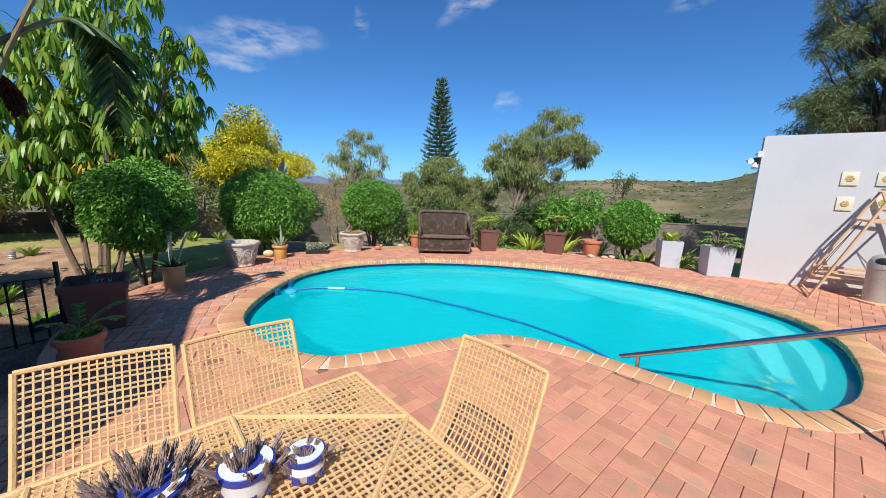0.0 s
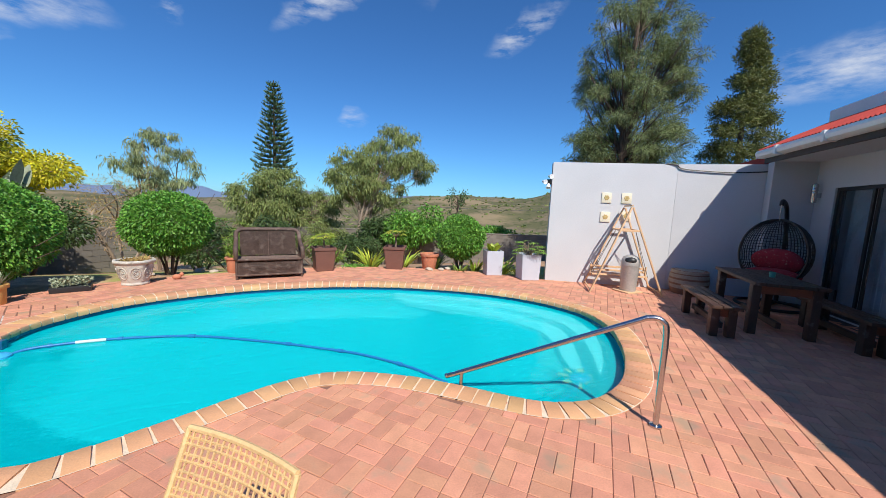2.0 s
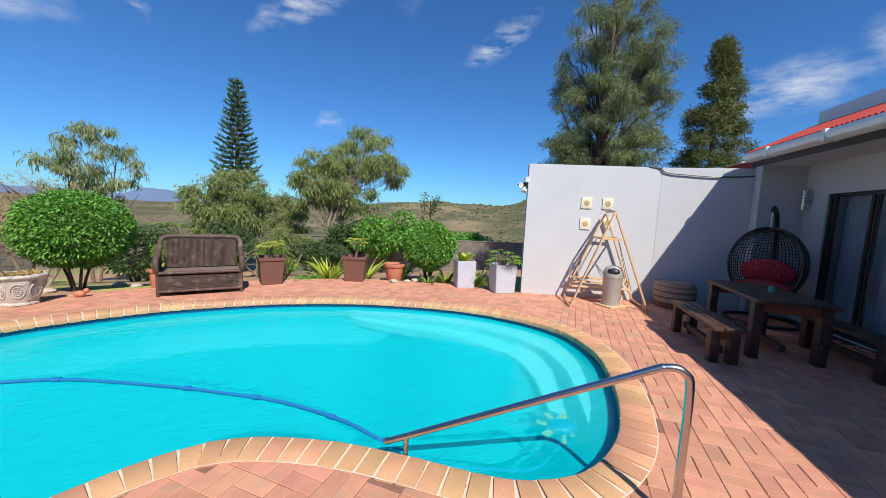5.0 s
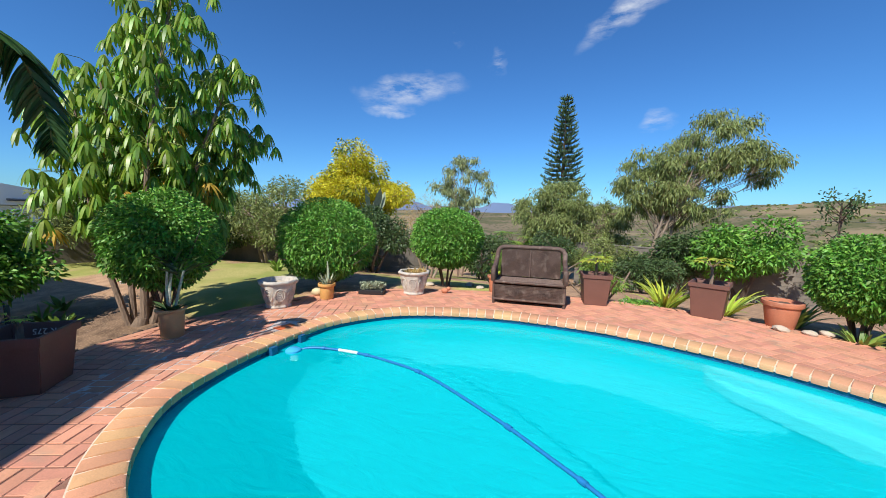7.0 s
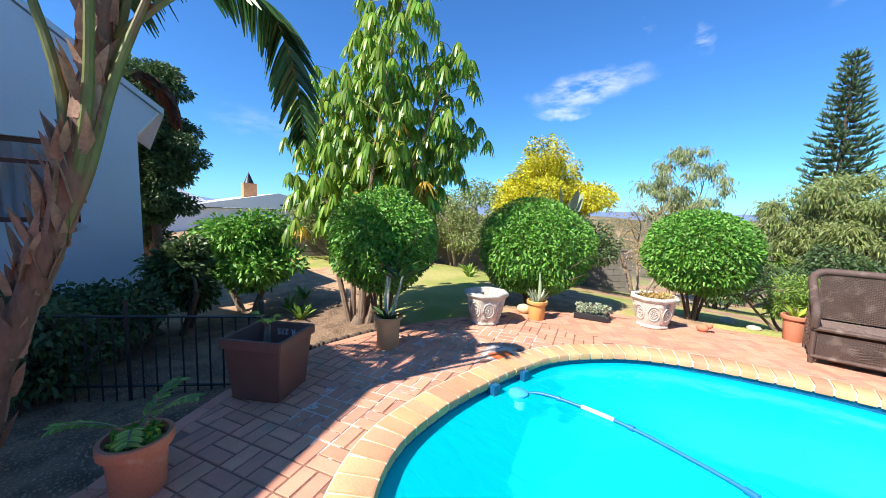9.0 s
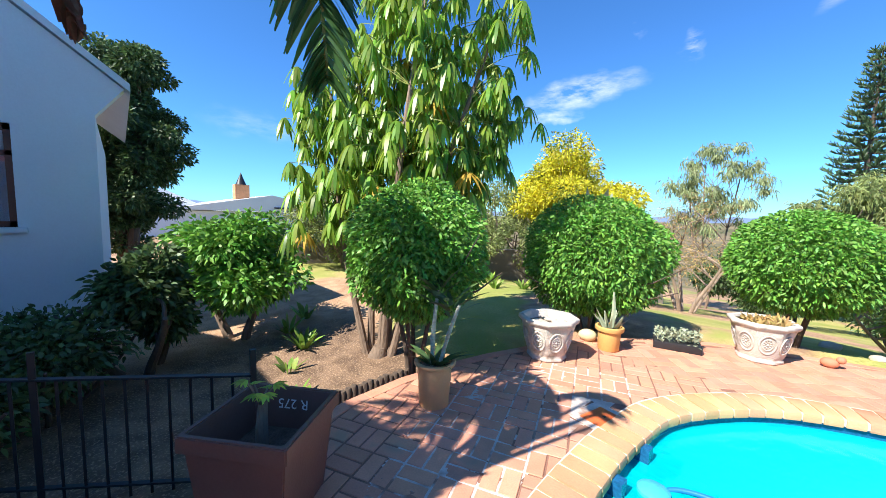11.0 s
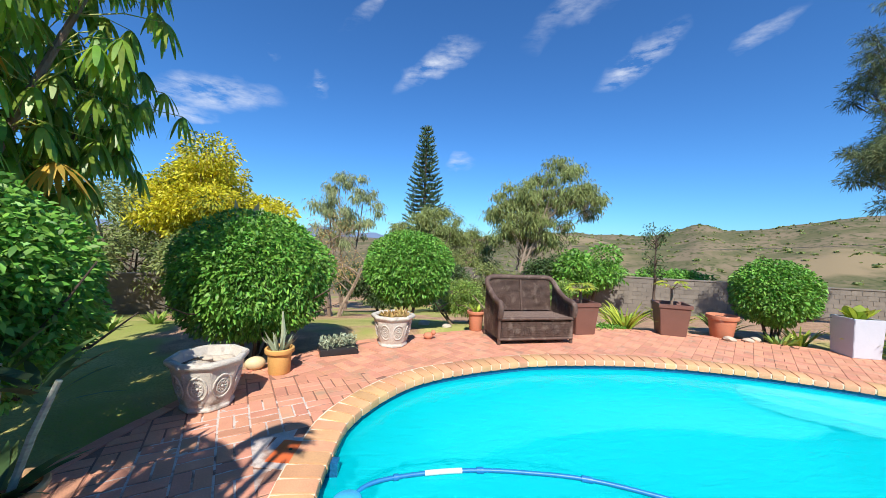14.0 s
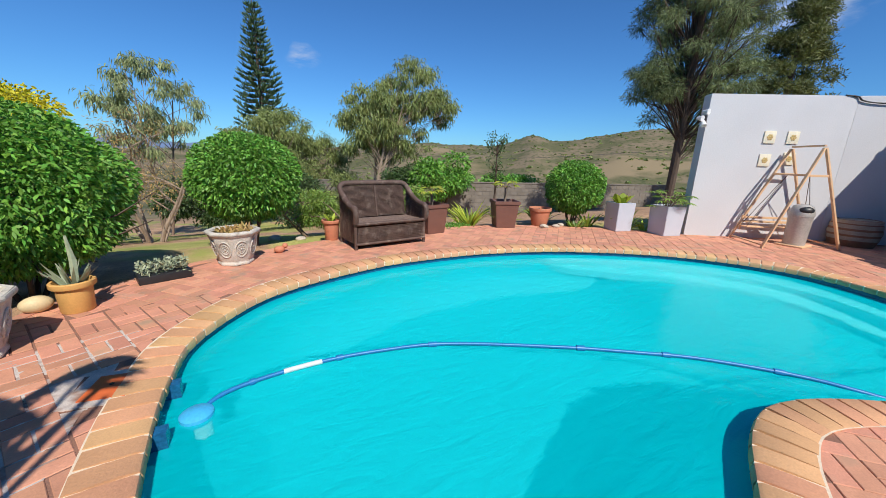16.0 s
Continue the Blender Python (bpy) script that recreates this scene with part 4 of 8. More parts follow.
def umbrella_tree(base, seed=3):
    rng = np.random.default_rng(seed)
    root = thing("umbrella_tree", pose(*base), "tall umbrella tree with drooping whorls of glossy leaflets", "tree")
    bm = bmesh.new()
    tube(bm, [(0, 0, -0.25), (0.0, 0.0, 0.05), (0.02, 0.03, 0.22)], [0.22, 0.14, 0.08], 10)
    stems = [((0.0, 0.1), (0.35, 0.55, 5.3)), ((-0.2, 0.0), (-0.6, 0.0, 3.9)), ((0.15, 0.1), (0.75, 1.15, 4.2)), ((-0.1, 0.1), (-0.15, 0.4, 4.7)), ((0.1, 0), (0.45, 1.7, 3.3)), ((0.05, 0.15), (-0.35, 1.2, 3.6)), ((-0.15, -0.05), (-0.85, -0.2, 3.3))]
    petioles = bmesh.new()
    P, D = [], []
    YP, YD = [], []
    for (ox, oy), tip in stems:
        p0, p3 = Vector((ox * 0.7, oy * 0.7, -0.1)), Vector(tip)
        mid = p0.lerp(p3, 0.45) + Vector((rng.normal(0, 0.1), rng.normal(0, 0.1), 0.1))
        path = smooth_path([p0, mid, p3], 8)
        tube(bm, path, [0.05 - 0.034 * i / (len(path) - 1) for i in range(len(path))], 7)
        for j in range(92):
            t = 0.50 + 0.50 * (j / 91)
            q = path[min(int(t * (len(path) - 1)), len(path) - 1)]
            a = j * 2.4 + rng.uniform(-0.5, 0.5)
            reach = rng.uniform(0.12, 0.74) * (1.05 - 0.22 * t)
            e = q + Vector((math.cos(a) * reach, math.sin(a) * reach, rng.uniform(-0.05, 0.30)))
            tube(petioles, [q, q.lerp(e, 0.5) + Vector((0, 0, 0.05)), e], [0.006, 0.005, 0.004], 4, False)
            old = rng.random() < 0.03 and t < 0.75
            n = int(rng.integers(10, 15))
            size = rng.uniform(0.8, 1.15)
            for k in range(n):
                b = 2 * math.pi * k / n + rng.uniform(-0.15, 0.15)
                d = (math.cos(b) * 0.5 * size, math.sin(b) * 0.5 * size, -0.18 + rng.uniform(-0.25, 0.1))
                (YP if old else P).append(tuple(e))
                (YD if old else D).append(d)
    part("trunk", bm, M_BARK, root)
    tagged(part("leaf_stalk", petioles, M_PETIOLE, root, "thin yellow-green leaf stalks"), kind="stuff")
    part("crown", foliage("crown", P, D, 0.135, 0.041, 1.3, (0.12, 0.75, 1.0, 1.0, 0.9, 0.3), 4, flat=0.97), L_UMBRELLA, root)
    part("withered_leaves", foliage("withered_leaves", YP, YD, 0.2, 0.045, 0.8, (0.12, 0.7, 1.0, 0.9, 0.5, 0.05), 5, flat=0.9), L_WITHER, root, "yellowed leaflets")
    return root


M_PETIOLE = mat("yellow_green_stalk", (0.30, 0.33, 0.07), 0.6, 0.2, 6, 0.05, 40)
L_WITHER = mat("withered_yellow_leaf", (0.62, 0.40, 0.05), 0.6, 0.2, 4, 0, 30, island=0.3, leaf=0.3)
umbrella_tree((-5.30, 5.1, -0.32))

# ---- house on the terrace side (built in its own frame: x into the house, y along the front) ----


def glass_material(tint=(0.9, 0.95, 0.97)):
    m = bpy.data.materials.new("window_glass")
    m.use_nodes = True
    b = m.node_tree.nodes["Principled BSDF"]
    b.inputs["Base Color"].default_value = (*tint, 1)
    b.inputs["Transmission Weight"].default_value = 1.0
    b.inputs["Roughness"].default_value = 0.01
    b.inputs["IOR"].default_value = 1.45
    return m


M_GLASS = glass_material()
house = thing("house", HOUSE, "single-storey grey plastered house with red sheet roof and white gutters", "house", kind="structure")


def opening_wall(x0, x1, y0, y1, z1, oy0, oy1, oz1):
    b = bmesh.new()
    box(b, x0, y0, -0.3, x1, oy0, z1)
    box(b, x0, oy1, -0.3, x1, y1, z1)
    box(b, x0, oy0, oz1, x1, oy1, z1)
    box(b, x0, oy0, -0.3, x1, oy1, 0.02)
    bmesh.ops.remove_doubles(b, verts=b.verts, dist=0.0001)
    return b


part("wall", opening_wall(1.15, 1.38, 0.0, 4.22, 3.45, 1.25, 3.5, 2.24), M_HOUSEWALL, house, smooth=False)
part("wall", opening_wall(0.72, 0.95, -6.5, -0.28, 3.45, -3.6, -0.55, 2.22), M_HOUSEWALL, house, smooth=False)
bm = bmesh.new()
vs = [(0.0, 3.12), (0.13, 3.24), (1.5, 3.62), (1.5, -0.3), (0.0, -0.3)]
for y0, y1 in ((-0.275, 0.0), (4.0, 4.215)):
    lo = [bm.verts.new((x, y0, z - (0.18 if y0 > 1 and z > 1 else 0))) for x, z in vs]
    hi = [bm.verts.new((x, y1, z - (0.18 if y0 > 1 and z > 1 else 0))) for x, z in vs]
    if y0 > 1:
        for v in lo + hi:
            v.co.x = max(v.co.x, 0.45) if v.co.x < 0.45 else v.co.x
    bm.faces.new(lo)
    bm.faces.new(hi[::-1])
    for i in range(5):
        bm.faces.new((lo[i], lo[(i + 1) % 5], hi[(i + 1) % 5], hi[i]))
bmesh.ops.bevel(bm, geom=list(bm.edges), offset=0.012, segments=1, affect="EDGES")
part("pier", bm, M_HOUSEWALL, house, "projecting plastered fin wall")


def roof_strip(y0, y1):
    b = bmesh.new()
    n = int((y1 - y0) / 0.019)
    rows = []
    for x, z in ((0.15, 2.97), (0.62, 3.20), (1.16, 3.46)):
        rows.append([b.verts.new((x, y0 + (y1 - y0) * i / n, z + 0.014 * math.cos(i * math.pi / 2))) for i in range(n + 1)])
    for r, s in zip(rows, rows[1:]):
        for i in range(n):
            b.faces.new((r[i], r[i + 1], s[i + 1], s[i]))
    return b


def gutter(y0, y1):
    b = bmesh.new()
    prof = [(0.26, 2.95), (0.12, 2.95), (0.10, 2.90), (0.12, 2.84), (0.18, 2.81), (0.26, 2.81)]
    lo = [b.verts.new((x, y0, z)) for x, z in prof]
    hi = [b.verts.new((x, y1, z)) for x, z in prof]
    for i in range(len(prof)):
        j = (i + 1) % len(prof)
        b.faces.new((lo[i], lo[j], hi[j], hi[i]))
    b.faces.new(lo)
    b.faces.new(hi[::-1])
    for y in np.arange(y0 + 0.9, y1, 1.2):
        box(b, 0.095, y - 0.03, 2.80, 0.265, y + 0.03, 2.965)
    return b


for y0, y1 in ((0.02, 3.98), (-6.5, -0.30)):
    part("roof", roof_strip(y0, y1), M_ROOF, house, "red painted corrugated sheet")
    part("gutter", gutter(y0, y1), M_WHITE, house, "white gutter")
    part("fascia", boxed(0.27, y0, 2.72, 0.31, y1, 2.93), M_FASCIA, house, "dark stained fascia board")
    part("soffit", boxed(0.31, y0, 2.76, 1.15, y1, 2.79), M_HOUSEWALL, house)
    part("parapet", boxed(1.16, y0, 3.2, 1.36, y1, 3.68, 0.01), M_WHITE, house, "white painted parapet")
part("back_wall", boxed(4.4, -6.5, -0.3, 4.6, 6.5, 3.2), M_HOUSEWALL, house)
part("side_wall", boxed(1.2, 6.3, -0.3, 4.4, 6.5, 3.2), M_HOUSEWALL, house)
part("side_wall", boxed(0.95, -6.7, -0.3, 4.4, -6.5, 3.2), M_HOUSEWALL, house)
part("roof_slab", boxed(1.38, -6.6, 3.15, 4.7, 6.5, 3.3), M_ROOF, house)
part("floor_slab", boxed(0.95, -6.5, -0.2, 4.4, 6.3, 0.0), M_FASCIA, house)
# far wing of the house showing over the wall
part("far_roof", boxed(0.9, 4.3, 2.9, 4.6, 9.0, 3.05, 0.0, Matrix.Translation((0, 0, 0.0))), M_ROOF, house, "red roof beyond the wall")


def sliding_door(x, y0, y1, z1, label, curtain, leaves):
    root = tagged(new("sliding_door"), label)
    root.parent = house
    b = bmesh.new()
    t = 0.055
    box(b, x - 0.05, y0, 0.02, x + 0.05, y0 + t, z1)
    box(b, x - 0.05, y1 - t, 0.02, x + 0.05, y1, z1)
    box(b, x - 0.05, y0 + t, z1 - t, x + 0.05, y1 - t, z1)
    box(b, x - 0.05, y0 + t, 0.02, x + 0.05, y1 - t, 0.06)
    w = (y1 - y0 - 2 * t) / leaves
    for k in range(leaves):
        a = y0 + t + k * w
        o = 0.018 if k % 2 else -0.018
        for s, e in ((a, a + 0.05), (a + w - 0.05, a + w)):
            box(b, x + o - 0.015, s, 0.06, x + o + 0.015, e, z1 - t)
    root.data = None
    part("frame", b, M_DARKFRAME, root, smooth=False)
    for k in range(leaves):
        a = y0 + t + k * w
        o = 0.018 if k % 2 else -0.018
        g = part("pane", boxed(x + o - 0.003, a + 0.05, 0.07, x + o + 0.003, a + w - 0.05, z1 - t - 0.01), M_GLASS, root, smooth=False)
        g.visible_shadow = False
    b = bmesh.new()
    yc = y0 + t + w * (leaves // 2) + 0.02
    box(b, x - 0.08, yc - 0.03, 1.05, x - 0.05, yc + 0.05, 1.25, 0.008)
    part("handle", b, M_DARKFRAME, root)
    b = bmesh.new()
    n = int((y1 - y0) / 0.018)
    lo, hi = [], []
    for i in range(n + 1):
        y = y0 + 0.05 + (y1 - y0 - 0.1) * i / n
        xx = x + 0.17 + 0.028 * math.sin(i * 0.95) + 0.012 * math.sin(i * 0.31)
        lo.append(b.verts.new((xx, y, 0.05)))
        hi.append(b.verts.new((xx + 0.005, y, z1 - 0.03)))
    for i in range(n):
        b.faces.new((lo[i], lo[i + 1], hi[i + 1], hi[i]))
    part("curtain", b, curtain, root, "drawn pleated curtain")


sliding_door(1.23, 1.25, 3.5, 2.24, "closed dark-framed glass sliding door with pale curtains", M_CURTAIN, 3)
sliding_door(0.80, -3.6, -0.55, 2.22, "dark-framed glass sliding door with blue curtains", M_BLUECURTAIN, 3)
# downpipe in the corner behind the fin
b = bmesh.new()
pipe = smooth_path([(0.22, -0.42, 2.82), (0.22, -0.42, 2.62), (0.34, -0.41, 2.48), (0.58, -0.40, 2.40), (0.63, -0.40, 2.25), (0.63, -0.40, 0.22), (0.60, -0.40, 0.10), (0.50, -0.42, 0.05)], 5)
tube(b, pipe, 0.042, 10)
for z in (0.6, 1.5, 2.2):
    tube(b, [(0.63, -0.40, z - 0.02), (0.63, -0.40, z + 0.02)], 0.05, 10)
part("downpipe", b, M_WHITE, house, "white plastic downpipe")
# clear awning sheet over the nearer doors
M_AWNING = mat("smoky_polycarbonate", (0.30, 0.31, 0.33), 0.25, 0.1, 4, 0.02, 40)
b = bmesh.new()
n = 12
top, low = [], []
for i in range(n + 1):
    t = i / n
    x, z = 0.70 - 1.02 * t, 2.50 - 0.10 * t - 0.17 * t * t
    top.append((x, z))
for y0, y1 in ((-4.2, -0.5),):
    rows = [[b.verts.new((x, y, z + dz)) for x, z in top] for y, dz in ((y0, 0.0), (y1, 0.0), (y1, -0.012), (y0, -0.012))]
    for r in range(4):
        for i in range(n):
            b.faces.new((rows[r][i], rows[r][i + 1], rows[(r + 1) % 4][i + 1], rows[(r + 1) % 4][i]))
part("awning", b, M_AWNING, house, "curved smoky plastic door canopy")
b = bmesh.new()
beam(b, (-0.33, -4.2, 2.225), (-0.33, -0.5, 2.225), 0.03, 0.02)
for y in (-0.62, -2.3):
    tube(b, smooth_path([(0.70, y, 2.15), (0.6, y, 2.33), (0.2, y, 2.40), (-0.3, y, 2.22)], 5), 0.014, 6)
part("awning_bracket", b, M_DARKFRAME, house)
# steel wall lamp
b = bmesh.new()
lathe(b, [(0.0, 0), (0.04, 0.0), (0.045, 0.02), (0.045, 0.16), (0.05, 0.17), (0.05, 0.2), (0.045, 0.21), (0.05, 0.23), (0.05, 0.26), (0.045, 0.27), (0.05, 0.3), (0.05, 0.34), (0.03, 0.36), (0.0, 0.36)], 14)
box(b, 0.03, -0.02, 0.1, 0.1, 0.02, 0.18)
lamp = part("wall_lamp", b, M_STEEL, None, "cylindrical stainless steel louvred wall lamp", m=HOUSE @ Matrix.Translation((1.05, 3.85, 1.98)))
tagged(lamp, category="lamp")
# joint line and sagging cable on the garden wall
d1 = (WB - WA).normalized()
wn1 = Vector((d1.y, -d1.x, 0))
b = bmesh.new()
beam(b, WA + d1 * 2.80 + wn1 * 0.006 + Vector((0, 0, 0.0)), WA + d1 * 2.77 + wn1 * 0.006 + Vector((0, 0, 2.72)), 0.012, 0.01)
conduit = part("conduit", b, M_WHITE, None, "thin white conduit running up the wall")
tagged(conduit, category="conduit", kind="structure")
cpts = [WA + d1 * 2.35 + Vector((0, 0, 2.745)), WA + d1 * 2.55 + wn1 * 0.02 + Vector((0, 0, 2.72)), WA + d1 * 2.62 + wn1 * 0.03 + Vector((0, 0, 2.66))]
d2 = (WC - WB).normalized()
wn2 = Vector((d2.y, -d2.x, 0))
for s, z in ((0.2, 2.62), (0.45, 2.60), (0.8, 2.575), (1.2, 2.57), (1.6, 2.59), (1.95, 2.62)):
    cpts.append(WB + d2 * s + wn2 * 0.03 + Vector((0, 0, z)))
b = tube(bmesh.new(), smooth_path(cpts, 6), 0.013, 7)
cable = part("cable", b, M_DARKFRAME, None, "dark sagging cable along the top of the wall")
tagged(cable, category="cable")
# flood lights and camera on the wall's end
lroot = thing("flood_light", pose(WA.x - 0.05, WA.y + 0.05, 2.28), "twin-headed white outdoor flood light on the wall's end", "light")
b = bmesh.new()
box(b, -0.02, -0.05, -0.05, 0.04, 0.06, 0.07, 0.01)
tube(b, [(0, 0, 0.0), (-0.06, -0.02, 0.02), (-0.13, -0.03, 0.0)], 0.012, 6)
tube(b, [(0, 0, 0.0), (-0.05, -0.04, -0.04), (-0.06, -0.05, -0.06)], 0.012, 6)
part("bracket", b, M_DARKFRAME, lroot)
for (x, y, z), rx in (((-0.15, -0.04, 0.0), -80), ((-0.06, -0.06, -0.10), -20), ((0.0, -0.05, 0.13), -85)):
    b = bmesh.new()
    lathe(b, [(0.0, 0.07), (0.025, 0.07), (0.035, 0.03), (0.055, -0.02), (0.055, -0.035), (0.045, -0.035), (0.0, -0.02)], 14)
    part("lamp_head", b, M_WHITE, lroot, m=pose(x, y, z, rx, 20, 0))
# four raised tiles on the wall
M_TILEW = mat("cream_glazed_tile", (0.74, 0.68, 0.52), 0.5, 0.1, 20, 0.15, 60)
M_TILED = mat("ochre_relief", (0.50, 0.36, 0.14), 0.6, 0.2, 20, 0.2, 60)
tile_mesh = None
for k, (s, z) in enumerate(((1.20, 1.975), (1.62, 1.975), (1.205, 1.545), (1.64, 1.585))):
    at_w = WA + d1 * s + Vector((0, 0, z))
    ang = math.degrees(math.atan2(d1.y, d1.x))
    tr = thing("wall_tile", Matrix.Translation(at_w) @ pose(0, 0, 0, 0, 0, ang), "square cream tile with ochre relief flower on the wall", "wall tile", "wall tiles")
    part("tile", boxed(-0.105, -0.022, -0.115, 0.105, 0.0, 0.115, 0.006), M_TILEW, tr)
    b = bmesh.new()
    rng = np.random.default_rng(k + 5)
    for j in range(6):
        a = 2 * math.pi * j / 6 + k
        m = Matrix.Translation((math.cos(a) * 0.035, -0.024, math.sin(a) * 0.035)) @ Matrix.Diagonal((0.024, 0.006, 0.024, 1))
        bmesh.ops.create_uvsphere(b, u_segments=8, v_segments=5, radius=1.0, matrix=m)
    bmesh.ops.create_uvsphere(b, u_segments=8, v_segments=5, radius=1.0, matrix=Matrix.Translation((0, -0.025, 0)) @ Matrix.Diagonal((0.018, 0.008, 0.018, 1)))
    part("relief", b, M_TILED, tr, "ochre flower relief")

# ---- wooden trellis, bin, barrel ----
M_ROPE = mat("grey_cord", (0.16, 0.13, 0.11), 0.9, 0.2, 20, 0.2, 90)
M_PINE = mat("raw_pine_wood", (0.66, 0.42, 0.24), 0.7, 0.15, 8, 0.15, 60, stretch=(1, 1, 0.3))
tr = thing("wooden_swing_frame", pose(0, 0, 0), "raw pine A-frame swing stand with a small hanging slatted seat", "swing frame")
F1, F2 = Vector((6.10, 5.60, 0)), Vector((7.36, 4.94, 0))
B1, B2 = Vector((6.66, 6.34, 0)), Vector((7.80, 5.56, 0))
AF = (F1 + F2) / 2 + Vector((0.02, 0.05, 1.80))
AB = (B1 + B2) / 2 + Vector((-0.02, -0.05, 1.80))
for f0, top_ in ((F1, AF), (F2, AF), (B1, AB), (B2, AB)):
    b = bmesh.new()
    beam(b, f0, top_ + (f0 - top_) * 0.02, 0.045, 0.03, bevel=0.003)
    part("leg", b, M_PINE, tr)
part("ridge_bar", beam(bmesh.new(), AF, AB, 0.03, 0.03, bevel=0.002), M_PINE, tr)
for a, c, top_ in ((F1, F2, AF), (B1, B2, AB)):
    part("cross_rail", beam(bmesh.new(), a.lerp(top_, 0.72), c.lerp(top_, 0.72), 0.028, 0.04, bevel=0.002), M_PINE, tr)
for a, c in ((F1, B1), (F2, B2)):
    part("side_rail", beam(bmesh.new(), a.lerp(AF, 0.72), c.lerp(AB, 0.72), 0.028, 0.028, bevel=0.002), M_PINE, tr)
    part("foot_rail", beam(bmesh.new(), a.lerp(AF, 0.03), c.lerp(AB, 0.03), 0.022, 0.022), M_PINE, tr)
S1, S2 = F1.lerp(B1, 0.82) + Vector((0.10, -0.06, 0)), F2.lerp(B2, 0.82) + Vector((-0.10, 0.06, 0))
sd_ = (S2 - S1).normalized()
sn_ = Vector((-sd_.y, sd_.x, 0))
for k in range(3):
    o = sn_ * (0.055 * k - 0.05)
    part("seat_slat", beam(bmesh.new(), S1 + o + Vector((0, 0, 0.27)), S2 + o + Vector((0, 0, 0.27)), 0.045, 0.018, bevel=0.002), M_PINE, tr)
for z in (0.36, 0.44):
    part("back_slat", beam(bmesh.new(), S1 + sn_ * 0.09 + Vector((0, 0, z)), S2 + sn_ * 0.09 + Vector((0, 0, z)), 0.016, 0.045, bevel=0.002), M_PINE, tr)
for e, q in ((S1, F1.lerp(AF, 0.72).lerp(B1.lerp(AB, 0.72), 0.55)), (S2, F2.lerp(AF, 0.72).lerp(B2.lerp(AB, 0.72), 0.55))):
    part("seat_end", beam(bmesh.new(), e + sn_ * 0.09 + Vector((0, 0, 0.20)), e + sn_ * 0.09 + Vector((0, 0, 0.48)), 0.03, 0.02), M_PINE, tr)
    for o in (-0.07, 0.09):
        part("rope", tube(bmesh.new(), [e + sn_ * o + Vector((0, 0, 0.27)), q], 0.006, 5), M_ROPE, tr, "dark hanging cord")
M_BIN = mat("galvanised_grey_metal", (0.46, 0.44, 0.41), 0.5, 0.18, 5, 0.08, 40, metal=0.35)
M_BLACK = mat("black_plastic", (0.018, 0.018, 0.02), 0.45, 0.2, 8, 0.05, 60)
bn = thing("litter_bin", pose(7.02, 5.46, 0), "dented grey metal litter bin with open black mouth", "bin")
b = bmesh.new()
lathe(b, [(0.0, 0.03), (0.155, 0.03), (0.16, 0.06), (0.175, 0.58), (0.18, 0.60), (0.165, 0.60), (0.15, 0.08), (0.0, 0.07)], 28)
part("body", b, M_BIN, bn)
b = bmesh.new()
lathe(b, [(0.183, 0.56), (0.183, 0.62), (0.170, 0.68), (0.14, 0.74), (0.08, 0.775), (0.0, 0.785), ], 28)
part("lid", b, M_BIN, bn)
b = bmesh.new()
bmesh.ops.create_uvsphere(b, u_segments=16, v_segments=10, radius=1.0, matrix=pose(-0.085, -0.075, 0.675, -35, 0, -50) @ Matrix.Diagonal((0.115, 0.07, 0.08, 1)))
part("mouth", b, M_BLACK, bn)
part("plinth", boxed(-0.23, -0.2, 0.0, 0.23, 0.2, 0.028, 0.006), M_PINE, bn)
M_BARREL = mat("weathered_grey_oak", (0.36, 0.30, 0.23), 0.85, 0.25, 9, 0.35, 70)
M_BARREL2 = mat("brown_oak", (0.24, 0.12, 0.065), 0.8, 0.25, 9, 0.3, 70)
br = thing("half_barrel", pose(8.27, 5.02, 0), "weathered half wine barrel with pale hoops", "barrel")
part("body", lathe(bmesh.new(), [(0.0, 0.0), (0.31, 0.0), (0.345, 0.12), (0.365, 0.26), (0.345, 0.42), (0.32, 0.50), (0.28, 0.50), (0.27, 0.45), (0.0, 0.44)], 26), M_BARREL2, br)
for z, r in ((0.16, 0.352), (0.27, 0.366), (0.38, 0.354), (0.46, 0.336)):
    part("hoop", lathe(bmesh.new(), [(r - 0.02, z - 0.036), (r + 0.004, z - 0.034), (r + 0.004, z + 0.034), (r - 0.02, z + 0.036)], 26), M_BARREL, br)

# ---- picnic table, benches and hanging egg chair in the shade ----
M_DARKWOOD = mat("dark_stained_wood", (0.07, 0.035, 0.022), 0.55, 0.3, 7, 0.2, 60, second=(0.16, 0.13, 0.11), second_scale=8, second_at=0.6)
M_REDWOOD = mat("red_brown_wood", (0.22, 0.075, 0.035), 0.5, 0.25, 7, 0.2, 60)


